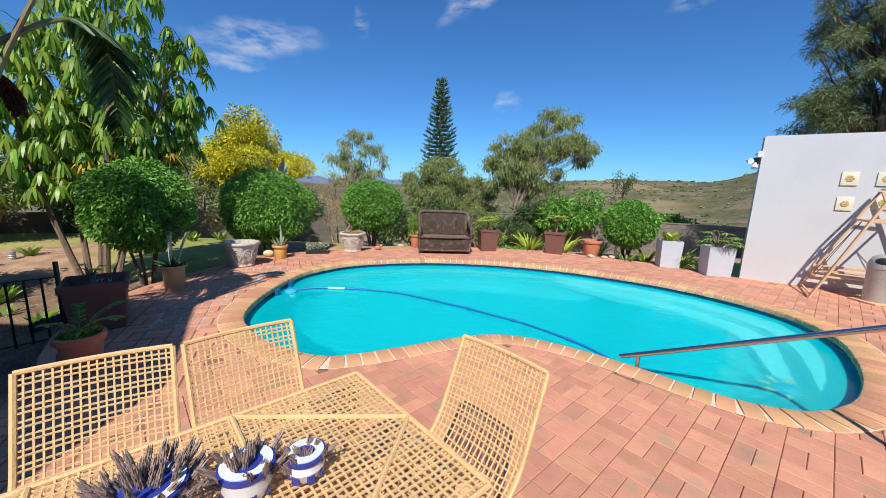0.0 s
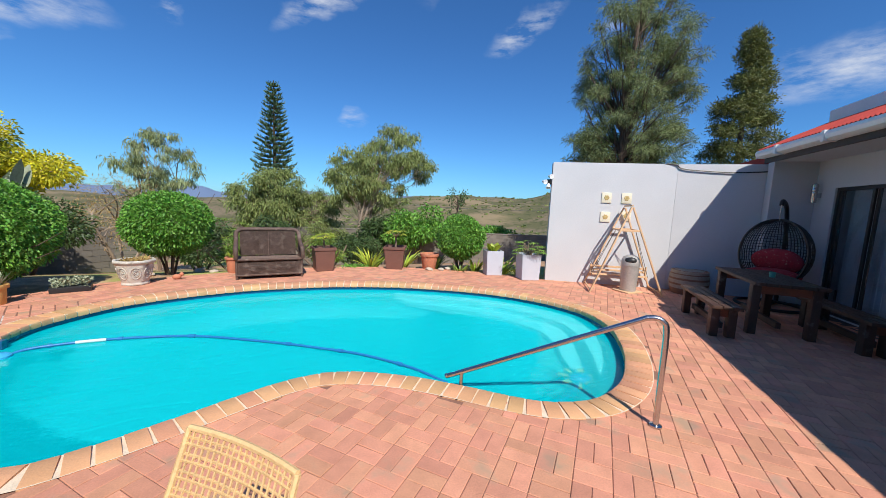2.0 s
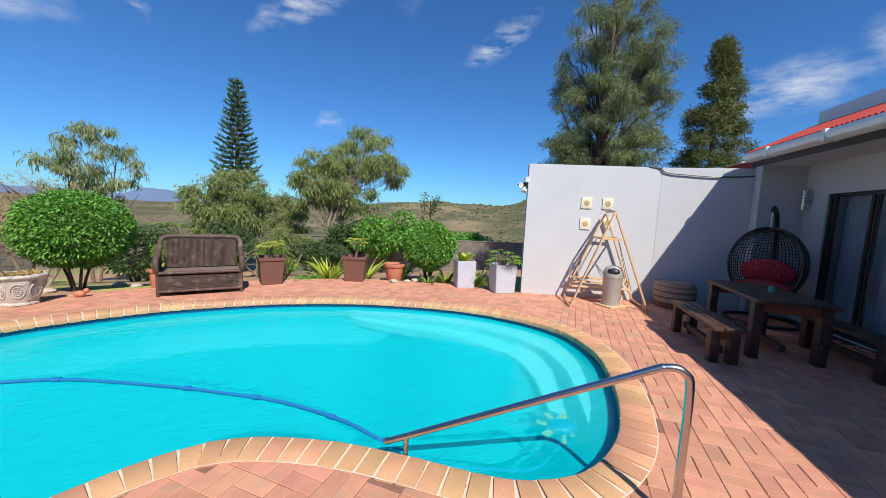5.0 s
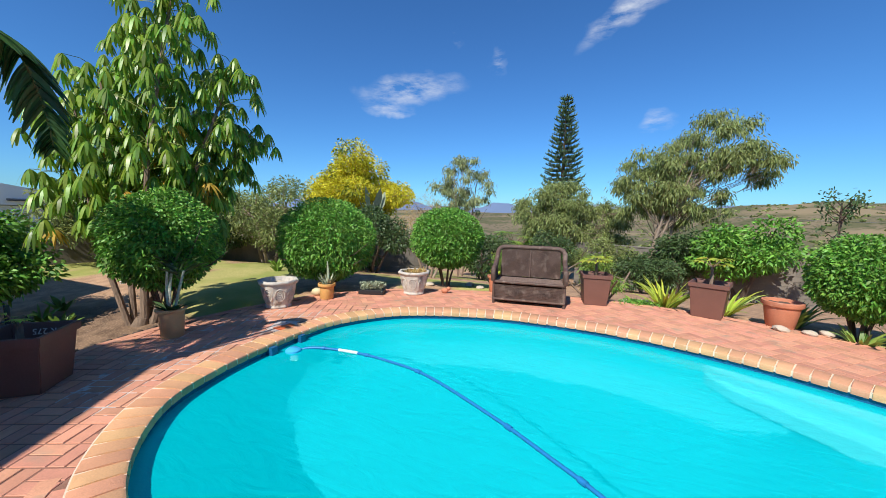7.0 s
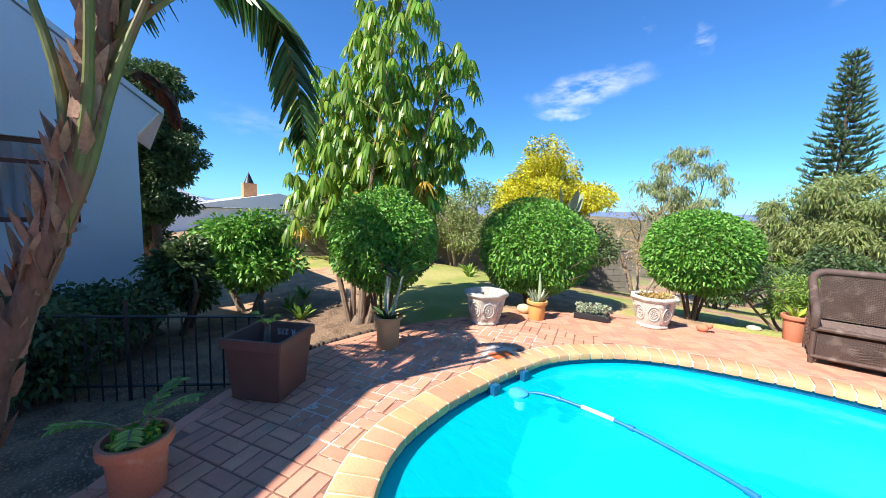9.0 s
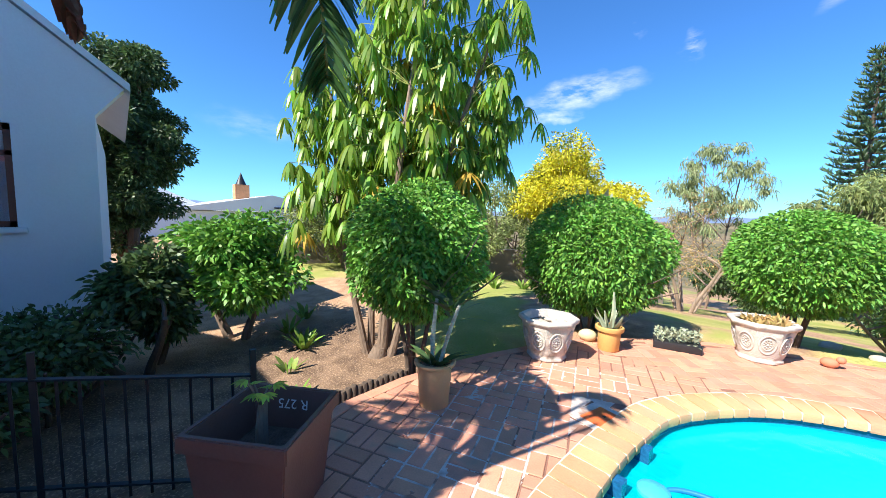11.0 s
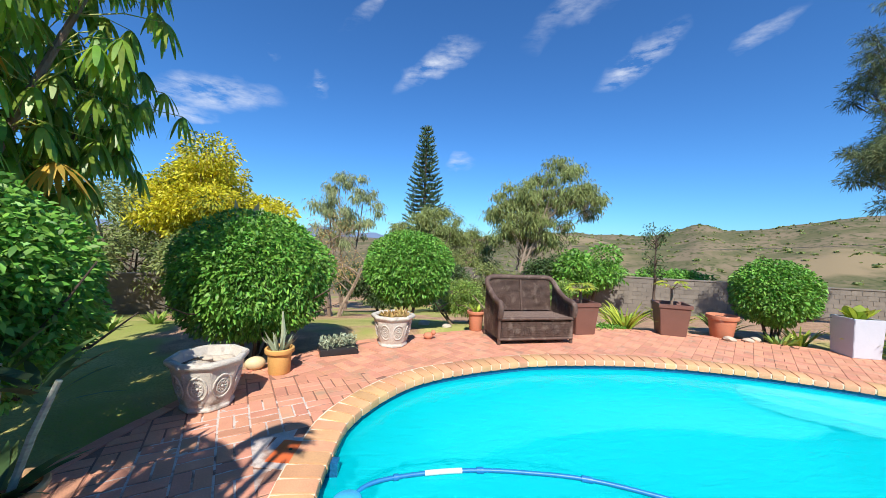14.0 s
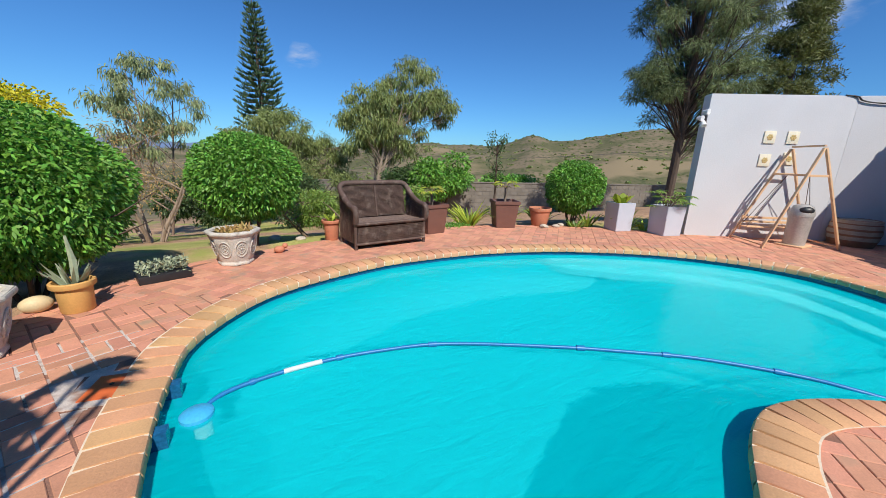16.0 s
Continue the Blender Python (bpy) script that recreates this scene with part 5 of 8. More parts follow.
def bench(m, w, length, h, label, name, cat, slats, gap=0.012, top=M_DARKWOOD):
    r = thing(name, m, label, cat)
    sw = (w - gap * (slats - 1)) / slats
    for k in range(slats):
        x0 = -w / 2 + k * (sw + gap)
        part("plank", boxed(x0, -length / 2, h - 0.045, x0 + sw, length / 2, h, 0.006), top, r)
    for y in (-length / 2 + 0.16, length / 2 - 0.16):
        part("leg", boxed(-w / 2 + 0.02, y - 0.06, 0.0, -w / 2 + 0.12, y + 0.06, h - 0.05, 0.006), M_DARKWOOD, r)
        part("leg", boxed(w / 2 - 0.12, y - 0.06, 0.0, w / 2 - 0.02, y + 0.06, h - 0.05, 0.006), M_DARKWOOD, r)
        part("apron", boxed(-w / 2 + 0.12, y - 0.03, h - 0.17, w / 2 - 0.12, y + 0.03, h - 0.05), M_REDWOOD, r, "red-brown cross board")
    part("stretcher", boxed(-0.03, -length / 2 + 0.2, 0.10, 0.03, length / 2 - 0.2, 0.18), M_DARKWOOD, r)
    return r


bench(HOUSE @ pose(-0.40, 2.0, 0, 0, 0, -4), 0.80, 1.6, 0.76, "heavy dark-stained wooden garden table in the shade", "garden_table", "table", 6)
bench(HOUSE @ pose(-1.24, 1.62, 0, 0, 0, -2), 0.34, 1.5, 0.45, "low dark wooden plank bench beside the garden table", "garden_bench", "bench", 3)
bench(HOUSE @ pose(0.34, 1.55, 0, 0, 0, -2), 0.34, 1.5, 0.45, "low dark wooden plank bench by the sliding door", "garden_bench", "bench", 3)
part("mug", lathe(bmesh.new(), [(0, 0), (0.035, 0), (0.04, 0.08), (0.036, 0.08), (0.03, 0.01), (0, 0.01)], 14), mat("green_plastic", (0.10, 0.35, 0.25), 0.4), None, "small green plastic cup on the garden table", m=HOUSE @ pose(-0.35, 1.9, 0.762))
tagged(bpy.data.objects["mug"], category="cup")

M_EGG = mat("black_rattan", (0.02, 0.017, 0.015), 0.5, 0.3, 14, 0.2, 120)
egg = thing("egg_chair", HOUSE @ pose(0.36, 3.38, 0, 0, 0, 143), "black rattan hanging egg chair on a curved stand", "chair")
b = bmesh.new()
tube(b, smooth_path([(0, -0.62, 0.04), (0, -0.66, 0.7), (0, -0.60, 1.4), (0, -0.38, 1.85), (0, -0.05, 1.98), (0, 0.02, 1.90)], 6), 0.035, 8)
tube(b, [(math.cos(a) * 0.5, math.sin(a) * 0.5 - 0.1, 0.03) for a in np.linspace(0, 2 * math.pi, 25)], 0.028, 7, False)
tube(b, [(0, -0.62, 0.03), (0, 0.38, 0.03)], 0.028, 7)
part("stand", b, M_EGG, egg)
b = bmesh.new()
tube(b, [(0, 0.02, 1.9), (0, 0.02, 1.62)], 0.01, 5)
part("chain", b, M_STEEL, egg)
b = bmesh.new()
RX, RZ, ZC = 0.52, 0.62, 1.02
for k in range(40):
    a = math.radians(-205 + 230 * k / 39)
    pts = []
    for j in range(15):
        e = math.radians(-88 + 172 * j / 14)
        pts.append((math.cos(e) * math.cos(a) * RX, math.cos(e) * math.sin(a) * 0.46, ZC + math.sin(e) * RZ))
    tube(b, pts, 0.007, 4, False)
for j in range(32):
    e = math.radians(-80 + 160 * j / 31)
    pts = [(math.cos(e) * math.cos(math.radians(-205 + 230 * k / 24)) * RX, math.cos(e) * math.sin(math.radians(-205 + 230 * k / 24)) * 0.46, ZC + math.sin(e) * RZ) for k in range(25)]
    tube(b, pts, 0.007, 4, False)
for a in (-205, 25):
    a = math.radians(a)
    tube(b, [(math.cos(e) * math.cos(a) * RX, math.cos(e) * math.sin(a) * 0.46, ZC + math.sin(e) * RZ) for e in np.radians(np.linspace(-88, 88, 20))], 0.02, 6)
part("basket", b, M_EGG, egg)
b = bmesh.new()
bmesh.ops.create_uvsphere(b, u_segments=20, v_segments=12, radius=1.0, matrix=Matrix.Translation((0, 0.0, 0.62)) @ Matrix.Diagonal((0.42, 0.36, 0.12, 1)))
bmesh.ops.create_uvsphere(b, u_segments=20, v_segments=12, radius=1.0, matrix=pose(0, -0.22, 0.86, 70, 0, 0) @ Matrix.Diagonal((0.38, 0.26, 0.10, 1)))
part("cushion", b, mat("red_patterned_cloth", (0.42, 0.03, 0.045), 0.9, 0.3, 18, 0.1, 60, second=(0.55, 0.25, 0.2), second_scale=25, second_at=0.6), egg, "red patterned cushion")

# ---- handrail, skimmer and pool hose ----
rail = thing("pool_handrail", pose(0, 0, 0), "brushed stainless steel handrail sloping into the pool", "handrail")
ra, rb = Vector((3.08, 1.90, 0)), Vector((1.93, 2.97, 0))
dd = (rb - ra).normalized()
path = [ra + Vector((0, 0, -0.02)), ra + Vector((0, 0, 0.35)), ra + Vector((0, 0, 0.74)), ra + dd * 0.03 + Vector((0, 0, 0.83)), ra + dd * 0.12 + Vector((0, 0, 0.845)), ra + dd * 0.3 + Vector((0, 0, 0.76)), rb + Vector((0, 0, 0.115)), rb + dd * 0.14 + Vector((0, 0, 0.05))]
part("rail", tube(bmesh.new(), smooth_path(path, 7), 0.0215, 14), M_STEEL, rail)
part("strut", tube(bmesh.new(), [rb + Vector((0, 0, -0.03)), rb + Vector((0, 0, 0.12))], 0.0175, 12), M_STEEL, rail)
part("flange", lathe(bmesh.new(), [(0, 0.0), (0.045, 0.0), (0.045, 0.012), (0.026, 0.018), (0, 0.018)], 18), M_STEEL, rail, m=Matrix.Translation(ra + Vector((0, 0, 0.002))))
M_HOSE = mat("blue_ribbed_plastic", (0.015, 0.17, 0.42), 0.4, 0.15, 20, 0.1, 60)
M_HOSEL = mat("pale_grey_plastic", (0.62, 0.66, 0.68), 0.4, 0.1, 20, 0.05, 60)
hose = thing("pool_hose", pose(0, 0, 0), "blue floating suction hose of the pool cleaner", "hose")
hp_ = smooth_path([(-2.36, 5.15, -0.17), (-2.22, 5.30, -0.12), (-1.96, 5.38, -0.112), (-1.55, 5.42, -0.112), (-1.1, 5.38, -0.112), (-0.55, 5.24, -0.112), (0.26, 4.80, -0.112), (0.75, 4.48, -0.112), (1.2, 4.15, -0.112), (1.64, 3.68, -0.114),
                   (1.86, 3.35, -0.13), (2.15, 3.02, -0.20), (2.55, 2.86, -0.30), (2.9, 2.80, -0.40), (3.25, 2.92, -0.44), (3.5, 3.1, -0.45)], 8)
part("hose", tube(bmesh.new(), hp_, [0.0145 + 0.001 * (i % 2) for i in range(len(hp_))], 10), M_HOSE, hose)
for k in (14, 26, 38, 50, 60, 70):
    p, q = hp_[k], hp_[k + 1]
    part("coupling", tube(bmesh.new(), [p, p.lerp(q, 0.9)], 0.023, 10), M_HOSE, hose)
p, q = hp_[18], hp_[22]
part("float_sleeve", tube(bmesh.new(), [hp_[i] for i in range(19, 25)], 0.019, 10), M_HOSEL, hose, "pale grey sleeve")
part("end_float", lathe(bmesh.new(), [(0, -0.07), (0.075, -0.07), (0.09, -0.03), (0.09, 0.02), (0.06, 0.04), (0, 0.045)], 20), mat("light_blue_plastic", (0.06, 0.42, 0.72), 0.35), hose, "light blue plastic cap", m=pose(-2.32, 5.17, -0.13))
part("weir", lathe(bmesh.new(), [(0, -0.2), (0.05, -0.2), (0.055, 0.0), (0, 0.0)], 16), M_HOSEL, hose, "pale grey plastic basket", m=pose(-2.30, 5.18, -0.19))
sk = thing("pool_skimmer", pose(-2.46, 5.25, 0), "dark skimmer mouth in the pool wall", "skimmer")
b = bmesh.new()
box(b, -0.09, -0.30, -0.26, 0.035, -0.22, -0.035)
part("side_block", b, M_TILE, sk)
part("side_block", boxed(-0.09, 0.16, -0.26, 0.035, 0.24, -0.035), M_TILE, sk)
cl = thing("pool_cleaner", pose(3.55, 3.15, -0.47), "blue and yellow automatic pool cleaner on the steps", "pool cleaner")
b = bmesh.new()
bmesh.ops.create_uvsphere(b, u_segments=16, v_segments=8, radius=1.0, matrix=Matrix.Diagonal((0.15, 0.11, 0.06, 1)))
part("body", b, M_HOSE, cl)
b = bmesh.new()
for a in range(8):
    c = math.radians(a * 45)
    box(b, -0.03, 0.1, -0.035, 0.03, 0.24, -0.02, 0.0, pose(0, 0, 0, 0, 0, a * 45))
part("skirt", b, mat("yellow_rubber", (0.60, 0.50, 0.05), 0.6), cl, "yellow rubber skirt")
# inspection cover
M_ORANGE = mat("orange_plastic", (0.62, 0.13, 0.035), 0.55, 0.12, 6, 0.08, 60)
cov = thing("inspection_cover", pose(-2.77, 5.505, 0.0, 0, 0, -10), "square orange plastic cover set in the paving", "cover")
part("lid", boxed(-0.115, -0.13, -0.01, 0.115, 0.13, 0.006, 0.003), M_ORANGE, cov)
part("finger_hole", lathe(bmesh.new(), [(0, 0), (0.013, 0), (0.013, 0.002), (0, 0.002)], 10), M_BLACK, cov, m=pose(-0.01, 0.02, 0.0065))
part("mortar_surround", boxed(-0.185, -0.185, -0.02, 0.185, 0.185, 0.002), M_MORTAR, cov, "white mortar surround")

# ---- wicker seat ----


def wicker_seat(m):
    r = thing("wicker_loveseat", m, "dark brown wicker two-seater with curved arms and boxed base", "bench")
    w, d = 1.27, 0.66

    def weave(b, quad, nu, nv, t=0.006, diamond=False):
        """Upright canes over cross strands on a four-cornered panel (p00, p10, p11, p01)."""
        p00, p10, p11, p01 = (Vector(p) for p in quad)
        nrm = (p10 - p00).cross(p01 - p00).normalized()
        f = [b.verts.new(p - nrm * 0.008) for p in (p00, p10, p11, p01)]
        b.faces.new(f)
        for i in range(nu + 1):
            u = i / nu
            a, c = p00.lerp(p10, u), p01.lerp(p11, u)
            pts = [a.lerp(c, j / (nv)) + nrm * (0.004 * (1 if (i + j) % 2 else -1)) for j in range(nv + 1)]
            tube(b, pts, t, 4, False)
        for j in range(nv + 1):
            v = j / nv
            a, c = p00.lerp(p01, v), p10.lerp(p11, v)
            tube(b, [a + nrm * 0.002, a.lerp(c, 0.5) + nrm * 0.002, c + nrm * 0.002], t * 0.8, 4, False)
        if diamond:
            for cx in diamond:
                for k in range(1, 6):
                    s = 0.035 * k
                    q = []
                    for dx, dz in ((-2 * s, 0), (0, s), (2 * s, 0), (0, -s), (-2 * s, 0)):
                        u = cx + dx * 0.55
                        v = 0.52 + dz * 2.0
                        q.append(p00.lerp(p10, u).lerp(p01.lerp(p11, u), v) + nrm * 0.009)
                    tube(b, q, 0.005, 4, False)

    hw = w / 2
    b = bmesh.new()
    weave(b, [(-hw + 0.06, -0.02, 0.10), (hw - 0.06, -0.02, 0.10), (hw - 0.06, -0.02, 0.34), (-hw + 0.06, -0.02, 0.34)], 60, 9, 0.006, (0.27, 0.73))
    part("base_panel", b, M_WICKER, r)
    b = bmesh.new()
    weave(b, [(-hw + 0.05, 0.0, 0.395), (hw - 0.05, 0.0, 0.395), (hw - 0.07, d - 0.1, 0.385), (-hw + 0.07, d - 0.1, 0.385)], 22, 20, 0.011)
    part("seat", b, mat("faded_wicker", (0.21, 0.145, 0.115), 0.7, 0.3, 14, 0.3, 120), r, "faded woven seat")
    for s in (-1, 1):
        b = bmesh.new()
        x0, x1 = (-hw + 0.09, -0.012) if s < 0 else (0.012, hw - 0.09)
        weave(b, [(x0, d - 0.10, 0.42), (x1, d - 0.10, 0.42), (x1, d - 0.0, 0.92), (x0, d - 0.0, 0.92)], 30, 26, 0.0055, (0.5,))
        part("back_panel", b, M_WICKER, r)
        b = bmesh.new()
        X = s * (hw - 0.02)
        top = smooth_path([(X, 0.0, 0.60), (X, 0.16, 0.64), (X, 0.42, 0.72), (X, d - 0.02, 0.90)], 5)
        bot = [Vector((p.x - s * 0.0, p.y, 0.09)) for p in top]
        vt = [b.verts.new(p) for p in top]
        vb = [b.verts.new(p) for p in bot]
        for i in range(len(vt) - 1):
            b.faces.new((vt[i], vt[i + 1], vb[i + 1], vb[i]))
        for i in range(len(top)):
            tube(b, [top[i], bot[i]], 0.008, 4, False)
        for k in range(18):
            t = k / 17
            tube(b, [top[i].lerp(bot[i], t) + Vector((s * 0.006 * (-1) ** i, 0, 0)) for i in range(len(top))], 0.007, 4, False)
        part("side_panel", b, M_WICKER, r)
        b = bmesh.new()
        arm = smooth_path([(X, -0.03, 0.42), (X, -0.06, 0.54), (X, -0.02, 0.63), (X, 0.18, 0.66), (X, 0.42, 0.75), (X, d - 0.05, 0.88), (X - s * 0.06, d + 0.0, 0.95), (X - s * 0.2, d + 0.02, 0.965), (0, d + 0.02, 0.965)], 6)
        tube(b, arm, [0.042 + 0.003 * (i % 2) for i in range(len(arm))], 10)
        part("arm", b, M_WICKER, r, "thick braided rim")
        for y, z in ((0.0, 0.60), (d - 0.02, 0.4)):
            part("leg", tube(bmesh.new(), [(X * 0.985, y, 0.0), (X * 0.985, y, z)], 0.026, 9), M_WICKER, r)
    b = bmesh.new()
    tube(b, [(-hw + 0.02, -0.03, 0.40), (hw - 0.02, -0.03, 0.40)], 0.026, 8)
    tube(b, [(-hw + 0.02, -0.02, 0.085), (hw - 0.02, -0.02, 0.085)], 0.02, 8)
    tube(b, [(0, d - 0.11, 0.41), (0, d - 0.005, 0.93)], 0.017, 8)
    part("frame_rail", b, M_WICKER, r)
    part("back_board", boxed(-hw + 0.03, d - 0.03, 0.08, hw - 0.03, d - 0.02, 0.4), M_WICKER, r)
    return r


wicker_seat(pose(0.04, 8.21, 0, 0, 0, 6.5))

# ---- pots ----


def soil_disc(r, z, parent, n=20):
    b = bmesh.new()
    c = b.verts.new((0, 0, z + 0.015))
    ring = [b.verts.new((r * math.cos(2 * math.pi * k / n), r * math.sin(2 * math.pi * k / n), z + 0.006 * math.sin(k * 2.3))) for k in range(n)]
    for k in range(n):
        b.faces.new((c, ring[k], ring[(k + 1) % n]))
    return part("soil", b, M_POTSOIL, parent)


def square_pot(m, top, bot, h, material, label, rim=0.05, group="", wall=0.03, deep=0.07):
    r = thing("square_planter", m, label, "planter", group)
    k = math.sqrt(2) / 2
    b = bmesh.new()
    prof = [(bot * k * 0.6, 0.0), (bot * k, 0.0)]
    if rim:
        tm = bot + (top - 0.03 - bot) * (h - rim) / h
        prof += [(tm * k, h - rim), (top * k, h - rim), (top * k, h)]
    else:
        prof += [(top * k, h)]
    prof += [((top - 2 * wall) * k, h), ((top - 2 * wall - 0.03 - (deep - 0.07) * 0.3) * k, h - deep)]
    lathe(b, prof, flat=4, turn=math.pi / 4)
    es = [e for e in b.edges if e.calc_length() > 0.02]
    bmesh.ops.bevel(b, geom=es, offset=0.006, segments=2, affect="EDGES")
    part("pot", b, material, r)
    s = (top - 2 * wall - 0.02 - (deep - 0.07) * 0.3) / 2
    part("soil", boxed(-s, -s, h - deep - 0.015, s, s, h - deep + 0.008), M_POTSOIL, r)
    return r


def round_pot(m, top, bot, h, material, label, name="flower_pot", rim=0.05, cat="flower pot"):
    r = thing(name, m, label, cat)
    prof = [(bot * 0.6, 0), (bot - 0.006, 0.0), (bot, 0.008)]
    if rim:
        prof += [(top - 0.03, h - rim - 0.01), (top - 0.004, h - rim), (top, h - rim + 0.008), (top, h - 0.006), (top - 0.006, h)]
    else:
        prof += [(bot + (top - bot) * 0.5 + 0.01, h * 0.5), (top - 0.004, h - 0.01), (top, h)]
    prof += [(top - 0.025, h), (top - 0.035, h - 0.05)]
    part("pot", lathe(bmesh.new(), prof, 30), material, r)
    soil_disc(top - 0.034, h - 0.05, r)
    return r


def plant(name, m, label, P, D, L, W, droop, leaf, prof=(0.6, 1.0, 0.7, 0.05), seed=1, flat=0.8, stem=None, bark=None, category="plant"):
    r = thing(name, m, label, category)
    part("leaves", foliage("leaves", P, D, L, W, droop, prof, seed, flat), leaf, r)
    if stem is not None:
        part("stem", stem, bark or M_BARK, r)
    return r


def rosette(n, seed, spread=0.8, rise=0.9, r=0.03, layers=1, dz=0.0):
    rng = np.random.default_rng(seed)
    P, D = [], []
    for i in range(n):
        a = i * 2.4 + rng.uniform(-0.3, 0.3)
        s = spread * rng.uniform(0.5, 1.2)
        P.append((math.cos(a) * r, math.sin(a) * r, dz * rng.random()))
        D.append((math.cos(a) * s, math.sin(a) * s, rise * rng.uniform(0.7, 1.2)))
    return P, D


# brown tapered planters
square_pot(pose(1.13, 8.98, 0, 0, 0, 8), 0.50, 0.38, 0.56, M_BROWNPOT, "brown tapered square planter beside the wicker seat", 0.07)
square_pot(pose(2.88, 8.96, 0, 0, 0, -22), 0.54, 0.40, 0.57, M_BROWNPOT, "brown tapered square planter with a leafy young plant", 0.07)


def papaya(m, label, seed, h=0.35, n=9, leaf=0.15, reach=0.16, r0=0.03):
    rng = np.random.default_rng(seed)
    P, D = [], []
    b = tube(bmesh.new(), [(0, 0, -0.08), (0.01, 0, h * 0.5), (0, 0.01, h)], [r0, r0 * 0.85, r0 * 0.6], 7)
    for i in range(n):
        a = i * 2.4
        e = Vector((math.cos(a) * reach, math.sin(a) * reach, h + rng.uniform(0.0, 0.14)))
        tube(b, [(0, 0, h - 0.03), e * 0.6 + Vector((0, 0, h * 0.4)), e], [0.007, 0.006, 0.004], 5, False)
        for k in range(7):
            t = a + math.radians(-75 + 25 * k)
            P.append(tuple(e))
            D.append((math.cos(t), math.sin(t), 0.1))
    return plant("potted_plant", m, label, P, D, leaf, leaf * 0.37, 0.35, L_LIME, seed=seed, stem=b)


papaya(pose(1.13, 8.98, 0.48), "young plant with lobed bright green leaves in a pot", 3, 0.30, 12)
papaya(pose(2.88, 8.96, 0.50), "young plant with lobed bright green leaves in a pot", 4, 0.34, 7)
round_pot(pose(3.75, 8.78, 0), 0.25, 0.17, 0.40, M_TERRA, "round terracotta bowl pot with a thick rim on the terrace", rim=0.07)
round_pot(pose(-0.75, 9.02, 0), 0.16, 0.11, 0.34, M_TERRA, "small terracotta pot half hidden by the wicker seat", rim=0.05)
P, D = rosette(14, 8, 0.5, 1.0)
plant("potted_plant", pose(-0.75, 9.02, 0.29), "small leafy green plant in a terracotta pot", P, D, 0.22, 0.05, 0.3, L_LIME, seed=8)
# grey planters
square_pot(pose(5.06, 7.76, 0, 0, 0, -14), 0.42, 0.38, 0.60, M_GREYPOT, "tall pale grey square planter near the white wall", 0, "grey planters")
square_pot(pose(5.62, 7.08, 0, 0, 0, -14), 0.46, 0.42, 0.60, M_GREYPOT, "tall pale grey square planter against the white wall", 0, "grey planters")
P, D = rosette(12, 21, 0.5, 1.0)
plant("potted_plant", pose(5.06, 7.76, 0.53), "broad lime-yellow leaves standing in the grey planter", P, D, 0.33, 0.17, 0.25, L_LIME, (0.15, 0.8, 1.0, 0.75, 0.1), 21)
rng = np.random.default_rng(31)
P, D = [], []
bst = bmesh.new()
for i in range(16):
    a = i * 2.4
    e = Vector((math.cos(a) * rng.uniform(0.12, 0.42), math.sin(a) * rng.uniform(0.12, 0.42), rng.uniform(0.02, 0.34)))
    tube(bst, [(0, 0, -0.06), e * 0.5 + Vector((0, 0, 0.12)), e], [0.01, 0.008, 0.005], 5, False)
    for k in range(11):
        t = a + math.radians(-125 + 25 * k)
        P.append(tuple(e))
        D.append((math.cos(t), math.sin(t), 0.12))
plant("potted_plant", pose(5.62, 7.08, 0.55), "deeply cut split-leaf plant spilling over the grey planter", P, D, 0.17, 0.035, 0.4, L_FERN, seed=32, stem=bst)

# octagonal urns


def urn(m, label):
    r = thing("garden_urn", m, label, "urn", "concrete urns")
    prof = [(0.13, 0.0), (0.205, 0.0), (0.215, 0.02), (0.20, 0.05), (0.215, 0.08), (0.285, 0.38), (0.315, 0.40), (0.325, 0.425), (0.315, 0.45), (0.265, 0.45), (0.24, 0.36)]
    b = lathe(bmesh.new(), prof, flat=8, turn=math.pi / 8)
    bmesh.ops.bevel(b, geom=[e for e in b.edges], offset=0.006, segments=2, affect="EDGES")
    part("body", b, M_CONCRETE, r)
    slope = math.degrees(math.atan2(0.07, 0.30))
    for k in range(8):
        b = bmesh.new()
        for rad, t in ((0.085, 0.011), (0.052, 0.008)):
            pts = [(math.cos(a) * rad * 0.85, math.sin(a) * rad * 1.25, 0.004) for a in np.linspace(0, 2 * math.pi, 21)]
            tube(b, pts, t * 0.75, 6, False)
        for j in range(10):
            a = 2 * math.pi * j / 10
            bmesh.ops.create_uvsphere(b, u_segments=6, v_segments=4, radius=1.0, matrix=Matrix.Translation((math.cos(a) * 0.034 * 0.9, math.sin(a) * 0.04, 0.003)) @ Matrix.Rotation(a, 4, "Z") @ Matrix.Diagonal((0.016, 0.008, 0.007, 1)))
        bmesh.ops.create_uvsphere(b, u_segments=8, v_segments=5, radius=0.012, matrix=Matrix.Translation((0, 0, 0.003)))
        a = 2 * math.pi * k / 8
        rr_ = 0.237 * math.cos(math.pi / 8) + 0.012
        m2 = Matrix.Rotation(a, 4, "Z") @ Matrix.Translation((rr_, 0, 0.225)) @ Matrix.Rotation(radians(90 + slope), 4, "Y") @ Matrix.Rotation(radians(90), 4, "Z")
        part("medallion", b, M_CONCRETE, r, m=m2)
    soil_disc(0.235, 0.365, r, 8)
    return r


